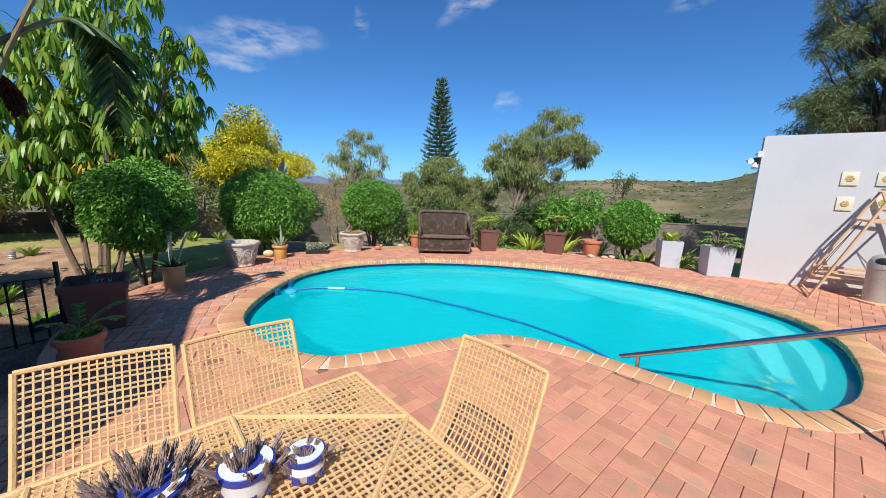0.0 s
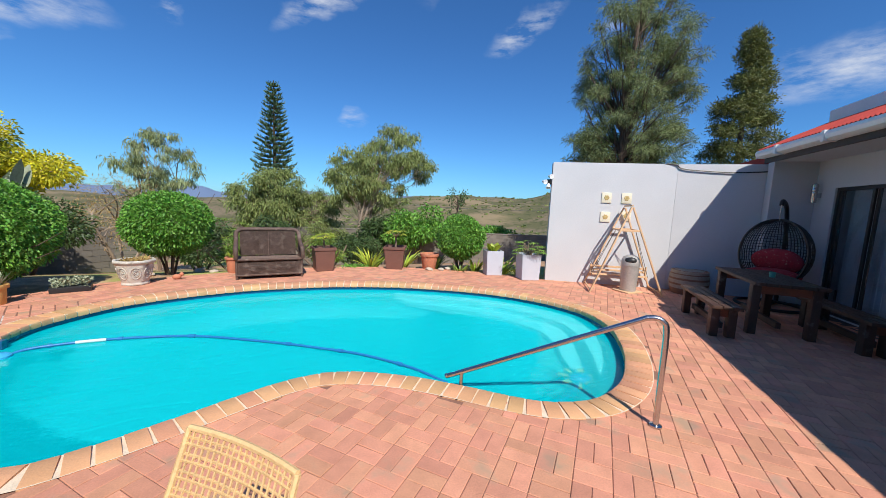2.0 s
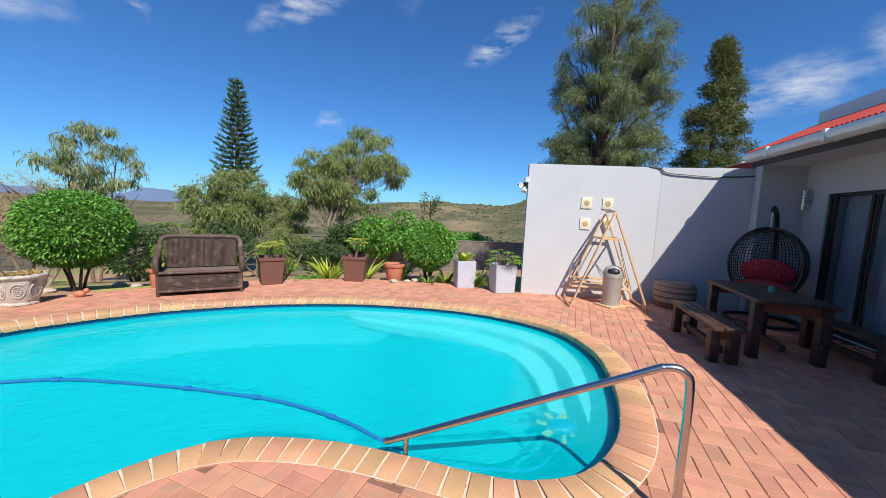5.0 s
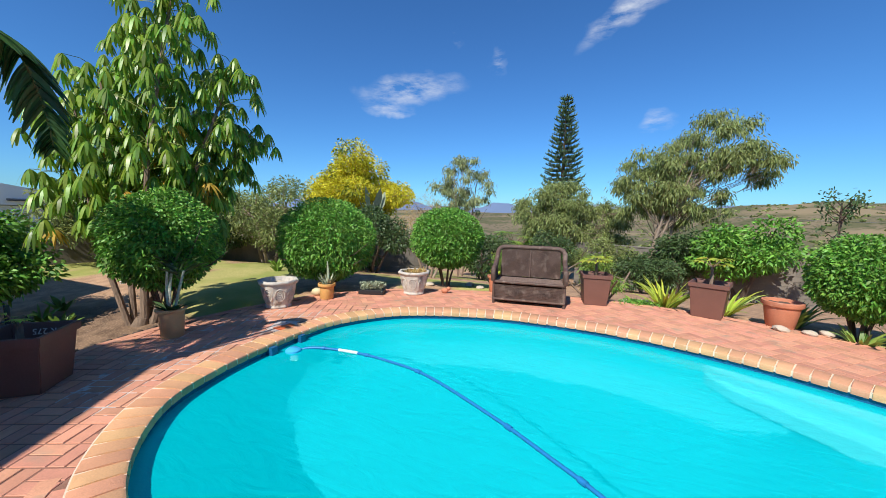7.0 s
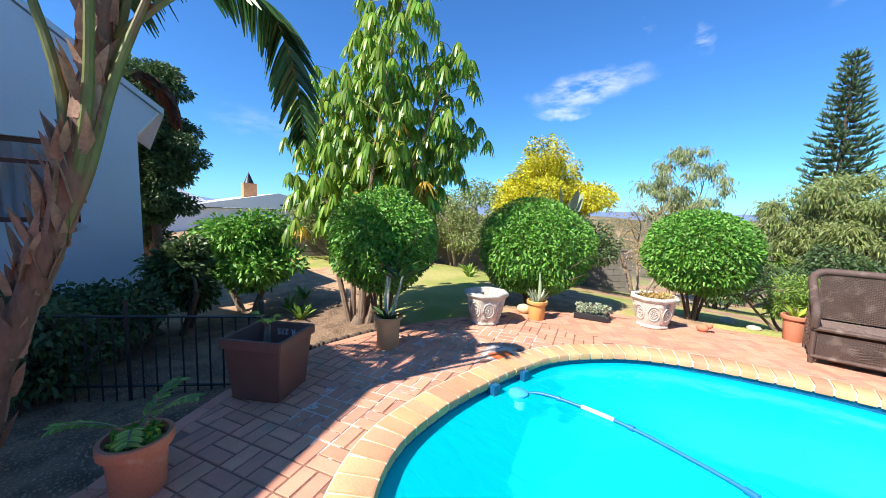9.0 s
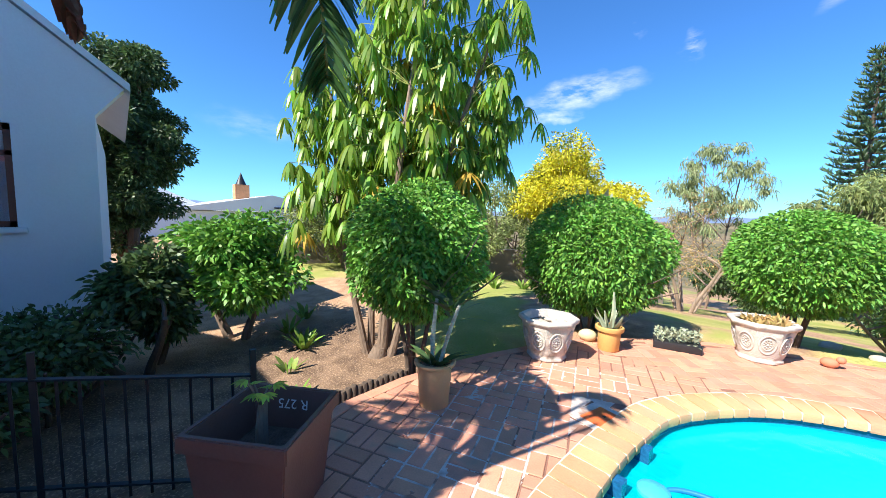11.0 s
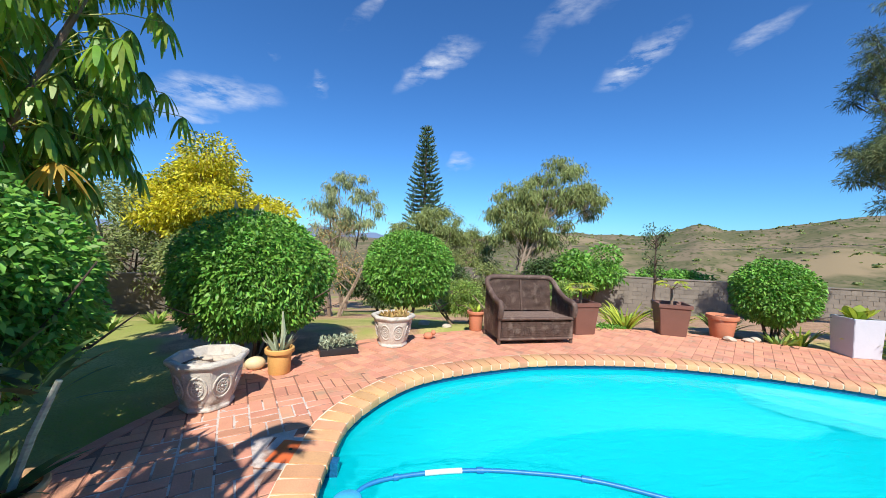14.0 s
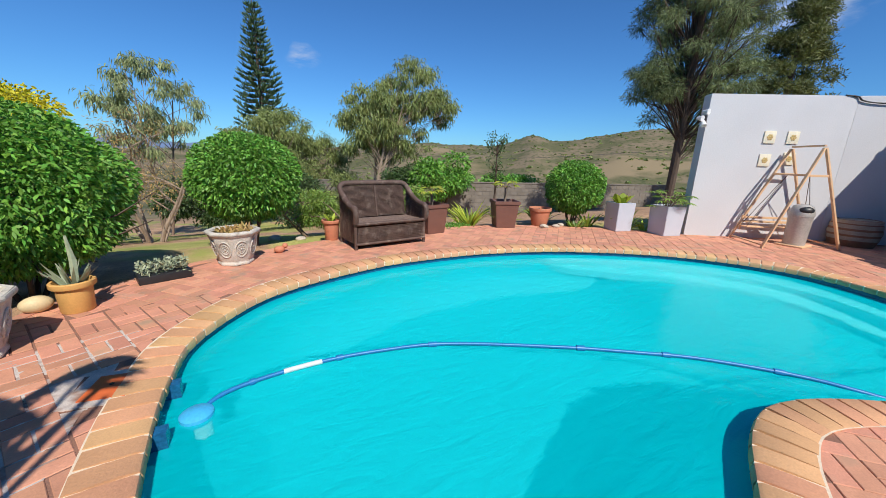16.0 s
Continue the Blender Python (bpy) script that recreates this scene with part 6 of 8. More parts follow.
urn(pose(-3.72, 6.26, 0, 0, 0, 8), "weathered white octagonal concrete urn filled with soil")
urn(pose(-2.16, 8.12, 0, 0, 0, 20), "weathered white octagonal concrete urn with dry plants")
rng = np.random.default_rng(41)
P = np.column_stack([rng.uniform(-0.19, 0.19, 240), rng.uniform(-0.19, 0.19, 240), rng.uniform(0, 0.04, 240)])
D = rng.normal(0, 0.7, (240, 3)) + np.array([0, 0, 0.9])
plant("dry_plants", pose(-2.16, 8.12, 0.375), "dry yellowish low plants in the concrete urn", P, D, 0.14, 0.03, 0.3, L_DRY, seed=41, flat=0.3)
st = bmesh.new()
for i in range(9):
    bmesh.ops.create_icosphere(st, subdivisions=2, radius=rng.uniform(0.03, 0.06), matrix=Matrix.Translation((rng.uniform(-0.13, 0.13), rng.uniform(-0.13, 0.13), 0.0)) @ Matrix.Diagonal((1.3, 1, 0.5, 1)))
tagged(part("pebbles", st, M_STONE, None, "pale stones lying on the soil in the urn", m=pose(-3.72, 6.26, 0.385)), category="stones")
# small ochre pot and its aloe
round_pot(pose(-3.37, 7.02, 0), 0.155, 0.115, 0.28, M_YELLOWPOT, "ochre clay pot with moulded rim on the terrace", rim=0.05)
P, D = rosette(20, 51, 0.55, 0.85, 0.04)
plant("aloe", pose(-3.37, 7.02, 0.22), "grey-green spiky aloe in the ochre pot", P, D, 0.26, 0.04, 0.05, L_SUCC, (1.0, 0.9, 0.6, 0.05), 51, stem=tube(bmesh.new(), [(0.02, 0, 0), (0.03, 0.01, 0.25), (0.02, 0, 0.46)], [0.028, 0.026, 0.01], 6), bark=L_SUCC)
b = bmesh.new()
bmesh.ops.create_uvsphere(b, u_segments=16, v_segments=10, radius=1.0, matrix=Matrix.Diagonal((0.11, 0.075, 0.075, 1)))
tagged(part("gourd", b, mat("pale_gourd", (0.66, 0.52, 0.30), 0.6, 0.12, 9, 0.1, 60), None, "pale yellow gourd lying beside the ochre pot", m=pose(-3.66, 7.1, 0.072, 0, 0, 20)), category="gourd")
tr_ = thing("seedling_tray", pose(-2.86, 7.72, 0, 0, 0, 18), "black plastic tray of small grey-green succulents", "plant tray")
part("tray", boxed(-0.24, -0.13, 0.0, 0.24, 0.13, 0.09, 0.008), M_BLACK, tr_)
rng = np.random.default_rng(61)
P = np.column_stack([rng.uniform(-0.22, 0.22, 520), rng.uniform(-0.12, 0.12, 520), rng.uniform(0.08, 0.22, 520)])
tagged(part("succulent_mat", foliage("succulent_mat", P, rng.normal(0, 0.7, (520, 3)) + np.array([0, 0, 0.6]), 0.05, 0.024, 0.1, seed=61), L_SUCC, tr_, "grey-green succulents"), kind="stuff")
b = bmesh.new()
bmesh.ops.create_icosphere(b, subdivisions=2, radius=0.07, matrix=Matrix.Diagonal((1.1, 0.8, 0.8, 1)))
bmesh.ops.create_icosphere(b, subdivisions=2, radius=0.04, matrix=Matrix.Translation((0.08, 0, 0.05)))
tagged(part("garden_ornament", b, M_TERRA, None, "small brown clay tortoise-like ornament on the terrace", m=pose(-1.62, 8.42, 0.05)), category="ornament")
# tan pot with snake plant
round_pot(pose(-3.76, 4.66, 0), 0.165, 0.12, 0.36, M_TANPOT, "tan plastic pot with ribbed rim on the terrace edge", rim=0.03)
b = bmesh.new()
for ox, oy, tx, ty, h in ((0.02, 0.02, 0.20, 0.05, 0.50), (-0.03, 0.0, -0.10, 0.1, 0.56), (0.0, -0.03, 0.05, -0.05, 0.5)):
    tube(b, [(ox, oy, -0.04), (ox + tx * 0.4, oy + ty * 0.4, h * 0.5), (tx, ty, h)], [0.015, 0.017, 0.013], 7)
P, D = rosette(14, 71, 0.75, 0.55, 0.05)
P2, D2 = rosette(26, 72, 0.8, 0.5, 0.03, dz=0.2)
P += [(p[0] + 0.12, p[1] + 0.05, p[2] + 0.36) for p in P2[:13]] + [(p[0] - 0.07, p[1] + 0.1, p[2] + 0.42) for p in P2[13:]]
D += D2
plant("snake_plant", pose(-3.76, 4.66, 0.33), "spiky plant on pale banded stems in a tan pot", P, D, 0.30, 0.05, 0.25, L_DARK, (0.8, 1.0, 0.7, 0.05), 71, stem=b,
      bark=mat("banded_pale_stem", (0.40, 0.42, 0.33), 0.7, 0.45, 26, 0.1, 60, stretch=(0.3, 0.3, 1)))
# big brown planter with small cycad
planter_ = square_pot(pose(-3.54, 3.36, 0, 0, 0, 40), 0.52, 0.40, 0.51, M_BROWNPOT, "large brown square planter, mostly empty, with a young plant", 0.08, deep=0.22)


def cycad(m, label, seed, n, length, trunk=0.12, pinna=0.13, mat_=None, arch=0.5, rise=(0.6, 1.1)):
    rng = np.random.default_rng(seed)
    P, D = [], []
    b = tube(bmesh.new(), [(0, 0, -0.1), (0, 0, trunk * 0.6), (0, 0, trunk)], [0.05, 0.055, 0.035], 9)
    for i in range(n):
        a = i * 2.4 + rng.uniform(-0.2, 0.2)
        up = rng.uniform(*rise)
        dv = Vector((math.cos(a), math.sin(a), up)).normalized()
        L = length * rng.uniform(0.8, 1.1)
        pts = [Vector((0, 0, trunk)) + dv * L * t + Vector((0, 0, -arch * L * t * t)) for t in np.linspace(0, 1, 9)]
        tube(b, pts, [0.009 - 0.0008 * k for k in range(9)], 5, False)
        side = dv.cross(Vector((0, 0, 1))).normalized()
        for t in np.linspace(0.22, 1.0, 26):
            k = t * 8
            q = pts[min(int(k), 7)].lerp(pts[min(int(k) + 1, 8)], k - int(k))
            tan = (pts[min(int(k) + 1, 8)] - pts[min(int(k), 7)]).normalized()
            for s in (-1, 1):
                P.append(tuple(q))
                D.append(tuple(side * s * 0.9 + tan * 0.6 + Vector((0, 0, 0.12))))
    return plant("cycad", m, label, P, D, pinna, 0.019, 0.2, mat_ or L_FERN, (0.7, 1.0, 0.8, 0.1), seed, stem=b)


chalk = bpy.data.curves.new("chalk_price", "FONT")
chalk.body = "R 275"
chalk.size = 0.075
chalk.extrude = 0.0008
chalk.align_x = "CENTER"
chalk_ob = new("chalk_text", chalk)
bpy.context.view_layer.update()
chalk_me = bpy.data.meshes.new_from_object(chalk_ob.evaluated_get(bpy.context.evaluated_depsgraph_get()))
bpy.data.objects.remove(chalk_ob)
chalk_me.materials.clear()
part("chalk_price", chalk_me, mat("white_chalk", (0.75, 0.73, 0.70), 0.9, 0.2, 60, 0.1, 90), planter_, "white chalk price on the inner side", m=pose(0.02, 0.203, 0.46, 0, 180, 0) @ pose(0, 0, 0, 96, 0, 0))
papaya(pose(-3.56, 3.34, 0.31), "young plant with cut leaves on a scaly stem", 81, 0.25, 6, 0.06, 0.07, 0.034)
round_pot(pose(-2.84, 2.50, 0), 0.165, 0.12, 0.31, M_TERRA, "orange terracotta pot with a thick rim holding a cycad", rim=0.06)
cycad(pose(-2.84, 2.50, 0.25), "small cycad with arching feathery fronds", 83, 4, 0.56, 0.05, 0.06, None, 0.42, (1.0, 1.8))
rng = np.random.default_rng(85)
P = np.column_stack([rng.uniform(-0.1, 0.1, 300), rng.uniform(-0.1, 0.1, 300), rng.uniform(0, 0.08, 300)])
plant("ground_cover", pose(-2.84, 2.50, 0.26), "tiny green creeping plants in the terracotta pot", P, rng.normal(0, 0.8, (300, 3)) + np.array([0, 0, 0.6]), 0.035, 0.018, 0.2, L_BUSH, seed=86, flat=0.2)

# strap-leaved plants and stones in the back bed
for k, (x, y, n, L) in enumerate(((2.35, 9.48, 44, 0.85), (3.25, 9.42, 40, 0.8), (4.02, 9.05, 40, 0.7), (4.95, 8.45, 34, 0.55), (5.38, 7.85, 38, 0.75), (4.45, 8.35, 26, 0.4), (5.75, 7.55, 20, 0.45), (2.6, 10.2, 30, 0.6), (1.9, 9.7, 12, 0.3))):
    P, D = rosette(n, 200 + k, 0.6, 0.8, 0.07)
    z0 = float(GR(x, y))
    plant("strap_plant", pose(x, y, z0), "clump of arching strap-shaped green and yellow leaves", P, D, L, 0.048, 0.35, L_STRAP if k % 3 == 2 else L_LIME, (0.8, 1.0, 0.8, 0.5, 0.05), 200 + k)
rng = np.random.default_rng(91)
for k, (x, y, s) in enumerate(((3.66, 8.52, 0.10), (3.98, 8.48, 0.09), (4.18, 8.53, 0.085), (2.3, 9.55, 0.11), (1.95, 9.65, 0.12), (1.75, 9.9, 0.1), (2.1, 9.9, 0.13), (-1.2, 9.5, 0.09), (-1.6, 10.0, 0.12), (-2.3, 9.2, 0.1))):
    b = bmesh.new()
    bmesh.ops.create_icosphere(b, subdivisions=2, radius=s)
    for v in b.verts:
        v.co *= 1 + 0.35 * noise.noise(v.co * 9 + Vector((k, 0, 0)))
        v.co.z *= 0.5
    z0 = 0.0 if y < 8.7 else float(GR(x, y))
    tagged(part("stone", b, M_STONE, None, "pale rounded field stone at the edge of the bed", m=pose(x, y, z0 + s * 0.28, 0, 0, k * 40)), category="stone", group="bed stones")
# creeping green mat by the terrace edge
P = np.column_stack([rng.normal(0, 0.16, 700), rng.normal(0, 0.10, 700), rng.uniform(0, 0.09, 700)])
plant("ground_cover", pose(1.9, 9.35, -0.05), "low green creeping mat in the bed", P, rng.normal(0, 0.8, (700, 3)) + np.array([0, 0, 0.5]), 0.05, 0.02, 0.2, L_BUSH, seed=93, flat=0.2)
# small plants in the shaded bed
for k, (x, y, n, L) in enumerate(((-6.2, 4.55, 18, 0.38), (-5.7, 4.2, 8, 0.25), (-6.9, 4.6, 14, 0.35), (-7.3, 5.0, 14, 0.35), (-5.0, 4.0, 10, 0.3), (-8.2, 6.6, 16, 0.35), (-6.6, 8.9, 18, 0.3), (-6.2, 9.4, 18, 0.3), (-7.2, 9.5, 18, 0.35))):
    P, D = rosette(n, 300 + k, 0.6, 0.85, 0.05)
    plant("bed_plant", pose(x, y, float(GR(x, y))), "small strap-leaved plant growing in bare soil", P, D, L, 0.06, 0.3, L_STRAP if k % 2 else L_FERN, (0.7, 1.0, 0.8, 0.05), 300 + k)
# fan palm and paddle leaf beyond the bushes
rng = np.random.default_rng(111)
P, D = [], []
b = tube(bmesh.new(), [(0, 0, -0.4), (0.05, 0, 0.9), (0.02, 0, 2.0)], [0.2, 0.17, 0.12], 9)
for i in range(30):
    a = i * 2.4
    up = rng.uniform(-0.5, 1.0)
    e = Vector((math.cos(a) * 0.7, math.sin(a) * 0.7, 2.0 + up * 0.6))
    tube(b, [(0, 0, 1.9), e], [0.02, 0.012], 5, False)
    for k in range(15):
        t = a + math.radians(-84 + 12 * k)
        P.append(tuple(e))
        D.append((math.cos(t), math.sin(t), up * 0.5))
plant("fan_palm", pose(-2.7, 21.5, -2.0), "shaggy pale green fan palm beyond the bushes", P, D, 0.62, 0.07, 0.45, L_STRAP, (0.8, 1, 0.5, 0.05), 112, stem=b, category="palm")
P, D = rosette(7, 121, 0.35, 1.2)
plant("strelitzia", pose(-6.6, 13.4, 0.55), "grey-green paddle leaves rising behind the bushes", P, D, 2.3, 0.34, 0.25, L_SUCC, (0.04, 0.05, 0.06, 0.6, 1.0, 0.8, 0.1), 121)
tagged(part("trunk_stub", tube(bmesh.new(), [(-6.6, 13.4, -1.0), (-6.6, 13.4, 0.6)], [0.12, 0.09], 8), M_BARK, bpy.data.objects["strelitzia"]), "")
bpy.data.objects["trunk_stub"].matrix_parent_inverse = bpy.data.objects["strelitzia"].matrix_basis.inverted()

# ---- woven dining set ----
M_WEAVE = mat("pale_woven_rush", (0.70, 0.47, 0.22), 0.65, 0.15, 12, 0.25, 90)
M_SLAT = mat("pale_oak_slat", (0.66, 0.44, 0.25), 0.6, 0.12, 9, 0.1, 70)


def woven_chair(m):
    r = thing("woven_chair", m, "pale woven open-mesh dining chair with scooped seat", "chair", "dining chairs")
    w = 0.45
    prof = smooth_path([(0, 0.44, 0.88), (0, 0.36, 0.68), (0, 0.29, 0.52), (0, 0.20, 0.435), (0, 0.05, 0.415), (0, -0.22, 0.44)], 6)
    b = bmesh.new()
    n = 19
    for i in range(n + 1):
        x = -w / 2 + w * i / n
        dip = 0.02 * (1 - (2 * i / n - 1) ** 2)
        tube(b, [p + Vector((x, dip if p.z > 0.5 else 0, 0 if p.z > 0.5 else -dip)) for p in prof], 0.0042, 4, False)
    s, acc = [], 0.0
    for a, c in zip(prof, prof[1:]):
        s.append(acc)
        acc += (c - a).length
    s.append(acc)
    rows = int(acc / 0.0235)
    for j in range(rows + 1):
        d = acc * j / rows
        k = max(i for i in range(len(s)) if s[i] <= d + 1e-9)
        p = prof[k] if k == len(prof) - 1 else prof[k].lerp(prof[k + 1], (d - s[k]) / (s[k + 1] - s[k]))
        pts = []
        for i in range(9):
            u = 2 * i / 8 - 1
            dip = 0.02 * (1 - u * u)
            pts.append(p + Vector((u * w / 2, dip if p.z > 0.5 else 0, (0 if p.z > 0.5 else -dip) + 0.003 * (-1) ** j)))
        tube(b, pts, 0.0042, 4, False)
    part("woven_shell", b, M_WEAVE, r)
    for x in (-w / 2, w / 2):
        part("edge_binding", tube(bmesh.new(), [p + Vector((x, 0, 0)) for p in prof], 0.0105, 7), M_WEAVE, r)
    for p in (prof[0], prof[-1]):
        part("edge_binding", tube(bmesh.new(), [p + Vector((u * w / 2, 0.02 * (1 - u * u) if p.z > 0.5 else 0, 0)) for u in np.linspace(-1, 1, 9)], 0.0105, 7), M_WEAVE, r)
    for x in (-w / 2 - 0.012, w / 2 + 0.012):
        b = bmesh.new()
        beam(b, (x, 0.30, 0.0), (x, -0.2, 0.0), 0.05, 0.02, up=(1, 0, 0))
        part("runner", b, M_SLAT, r, m=pose(0, 0, 0.012))
        b = bmesh.new()
        beam(b, (x, -0.17, 0.0), (x, -0.20, 0.43), 0.02, 0.05, up=(1, 0, 0), bevel=0.003)
        part("leg", b, M_SLAT, r)
        b = bmesh.new()
        beam(b, (x, 0.33, 0.0), (x, 0.16, 0.45), 0.02, 0.05, up=(1, 0, 0), bevel=0.003)
        part("leg", b, M_SLAT, r)
        b = bmesh.new()
        beam(b, (x, -0.21, 0.415), (x, 0.24, 0.445), 0.018, 0.045, up=(1, 0, 0), bevel=0.003)
        part("seat_rail", b, M_SLAT, r)
    return r


ch = woven_chair(pose(0.06, 1.00, 0, 0, 0, -45.5))
CHAIRS = [(-0.96, 0.75, 35), (-0.53, 1.10, 44)]
for x, y, a in CHAIRS:
    copy_thing(ch, pose(x, y, 0, 0, 0, a))


def woven_table(m, w, l, h):
    r = thing("woven_table", m, "pale woven open-mesh table with ribbed top", "table")
    b = bmesh.new()
    for k in range(int(w / 0.0235) + 1):
        x = k * w / int(w / 0.0235)
        tube(b, [(x, l * i / 14, h + 0.003 * (-1) ** (i + k)) for i in range(15)], 0.0042, 4, False)
    for k in range(int(l / 0.0235) + 1):
        y = k * l / int(l / 0.0235)
        tube(b, [(w * i / 8, y, h + 0.003 * (-1) ** (i + k + 1)) for i in range(9)], 0.0042, 4, False)
    part("woven_top", b, M_WEAVE, r)
    for p, q in (((0, 0), (w, 0)), ((w, 0), (w, l)), ((w, l), (0, l)), ((0, l), (0, 0)), ((0, l * 0.66), (w, l * 0.66)), ((0, l * 0.33), (w, l * 0.33)), ((0, l * 0.66), (w / 2, l)), ((w / 2, l), (w, l * 0.66)), ((0, l * 0.33), (w / 2, 0)), ((w / 2, 0), (w, l * 0.33))):
        part("rib", tube(bmesh.new(), [(p[0], p[1], h + 0.004), (q[0], q[1], h + 0.004)], 0.0095, 7), M_WEAVE, r)
    for x, y in ((0.05, 0.05), (w - 0.05, 0.05), (w - 0.05, l - 0.05), (0.05, l - 0.05)):
        b = bmesh.new()
        beam(b, (x, y, 0), (x, y, h - 0.012), 0.045, 0.045, bevel=0.004)
        part("leg", b, M_SLAT, r)
    return r


# corner at the poolside end, running back along the terrace
TABLE = Matrix(((0.682, 0.735, 0, -1.39), (-0.735, 0.682, 0, 0.35), (0, 0, 1, 0), (0, 0, 0, 1)))
TABLE = Matrix.Translation((-0.28, 1.37, 0)) @ Matrix.Rotation(math.atan2(-0.735, 0.682), 4, "Z") @ Matrix.Translation((0, -1.5, 0))
woven_table(TABLE, 0.81, 1.5, 0.715)
M_GLAZE = mat("white_glaze", (0.72, 0.74, 0.76), 0.25, 0.08, 15, 0.05, 60)
M_BLUEG = mat("cobalt_blue_glaze", (0.03, 0.05, 0.30), 0.25, 0.2, 15, 0.05, 60)


def glazed_pot(x, y, rad, h, seed, n, leafl):
    r = round_pot(pose(x, y, 0.722), rad, rad * 0.72, h, M_GLAZE, "blue and white glazed pot standing on the woven table", rim=0, cat="flower pot")
    z = h * 0.86
    k = lambda t: rad * 0.72 + rad * 0.28 * t + 0.004
    part("blue_band", lathe(bmesh.new(), [(k(0.72), h * 0.78), (k(0.75) + 0.004, h * 0.80), (k(0.95) + 0.003, h * 0.95), (k(0.95), h * 0.96)], 30), M_BLUEG, r, "cobalt blue band")
    b = bmesh.new()
    for j in range(7):
        a = 2 * math.pi * j / 7
        m = Matrix.Rotation(a, 4, "Z")
        box(b, k(0.3) - 0.001, -0.011, h * 0.12, k(0.3) + 0.005, 0.011, h * 0.66, 0.0, m)
    part("blue_stripes", b, M_BLUEG, r, "cobalt blue stripes")
    rng = np.random.default_rng(seed)
    b = bmesh.new()
    for i in range(n):
        a = rng.uniform(0, 6.28)
        q = rng.uniform(0, rad * 0.95)
        p = Vector((math.cos(a) * q, math.sin(a) * q, 0))
        up = Vector((math.cos(a) * 0.95 * q / rad + rng.normal(0, 0.25), math.sin(a) * 0.95 * q / rad + rng.normal(0, 0.25), 1)).normalized()
        L = leafl * rng.uniform(0.6, 1.15)
        for s in range(int(5 + L * 30)):
            t = s / (5 + L * 30)
            c = p + up * L * t
            for kk in range(3):
                ang = s * 1.1 + kk * 2.094
                o = up.orthogonal().normalized()
                o = Matrix.Rotation(ang, 3, up) @ o
                w = 0.009 * (1 - 0.4 * t)
                tube(b, [c, c + o * w * 0.9 + up * 0.014, c + o * w * 0.7 + up * 0.034], [0.0042, 0.0034, 0.0006], 4, False)
    plant_root = thing("succulent", pose(x, y, 0.722 + h - 0.05), "dark purplish spiky succulent in a glazed pot", "plant")
    part("leaves", b, L_BROWNSUCC, plant_root)


glazed_pot(-0.275, 0.775, 0.052, 0.085, 1, 16, 0.055)
glazed_pot(-0.405, 0.700, 0.066, 0.105, 2, 28, 0.08)
glazed_pot(-0.60, 0.60, 0.085, 0.115, 3, 44, 0.10)

# ---- left side: pale house, banana, fence, walls ----
M_WINWOOD = mat("dark_red_hardwood", (0.11, 0.035, 0.018), 0.5, 0.25, 8, 0.1, 60)
lh = thing("neighbour_wing", pose(-8.3, 2.68, 0), "pale blue-grey gabled house wing with wooden window", "house", kind="structure")
b = bmesh.new()
gx, gl = -4.5, -7.0   # depth back, length along
prof = [(0.0, -0.6), (0.0, 2.65), (0.30, 3.05), (-3.5, 5.4), (-7.0, 3.05), (-7.0, -0.6)]
# gable end faces the terrace; the window is an opening in it
for x0, x1 in ((0.0, -0.22),):
    W0, W1, Z0, Z1 = -2.55, -0.72, 1.20, 2.42
    quads = [[(-7.0, -0.6), (W0, -0.6), (W0, 3.05), (-7.0, 3.05)], [(W1, -0.6), (0.0, -0.6), (0.0, 2.65), (0.30, 3.05), (W1, 3.05)], [(W0, -0.6), (W1, -0.6), (W1, Z0), (W0, Z0)], [(W0, Z1), (W1, Z1), (W1, 3.05), (W0, 3.05)], [(-7.0, 3.05), (0.30, 3.05), (-3.35, 5.85)]]
    for q in quads:
        f = [b.verts.new((x0, y, z)) for y, z in q]
        g = [b.verts.new((x1, y, z)) for y, z in q]
        b.faces.new(f)
        b.faces.new(g[::-1])
        for i in range(len(q)):
            j = (i + 1) % len(q)
            b.faces.new((f[i], f[j], g[j], g[i]))
part("gable_wall", b, M_PALEWALL, lh, smooth=False)
part("side_wall", boxed(-5.0, -0.22, -0.6, -0.22, 0.0, 2.65), M_PALEWALL, lh, smooth=False)
part("back_wall", boxed(-5.0, -7.0, -0.6, -4.8, -0.22, 3.0), M_PALEWALL, lh, smooth=False)
b = bmesh.new()
for y, z, s in ((0.36, 3.02, 1), (-7.06, 3.02, -1)):
    q = [(0.06, y, z), (0.06, -3.35, 5.9), (-5.2, -3.35, 5.9), (-5.2, y, z)]
    f = [b.verts.new(p) for p in q]
    g = [b.verts.new((p[0], p[1], p[2] + 0.1)) for p in q]
    b.faces.new(f)
    b.faces.new(g[::-1])
    for i in range(4):
        b.faces.new((f[i], f[(i + 1) % 4], g[(i + 1) % 4], g[i]))
part("roof", b, mat("pale_roof_sheet", (0.62, 0.64, 0.66), 0.5, 0.08, 3, 0.05, 40), lh, smooth=False)
win = tagged(new("window"), "dark wooden casement window with net curtain")
win.parent = lh
b = bmesh.new()
for y0, y1, z0, z1 in ((W0, W0 + 0.07, Z0, Z1), (W1 - 0.07, W1, Z0, Z1), (W0, W1, Z0, Z0 + 0.07), (W0, W1, Z1 - 0.07, Z1), (W0, W1, 2.05, 2.11), (-1.66, -1.60, Z0, Z1)):
    box(b, -0.16, y0, z0, -0.08, y1, z1)
part("window_frame", b, M_WINWOOD, win, smooth=False)
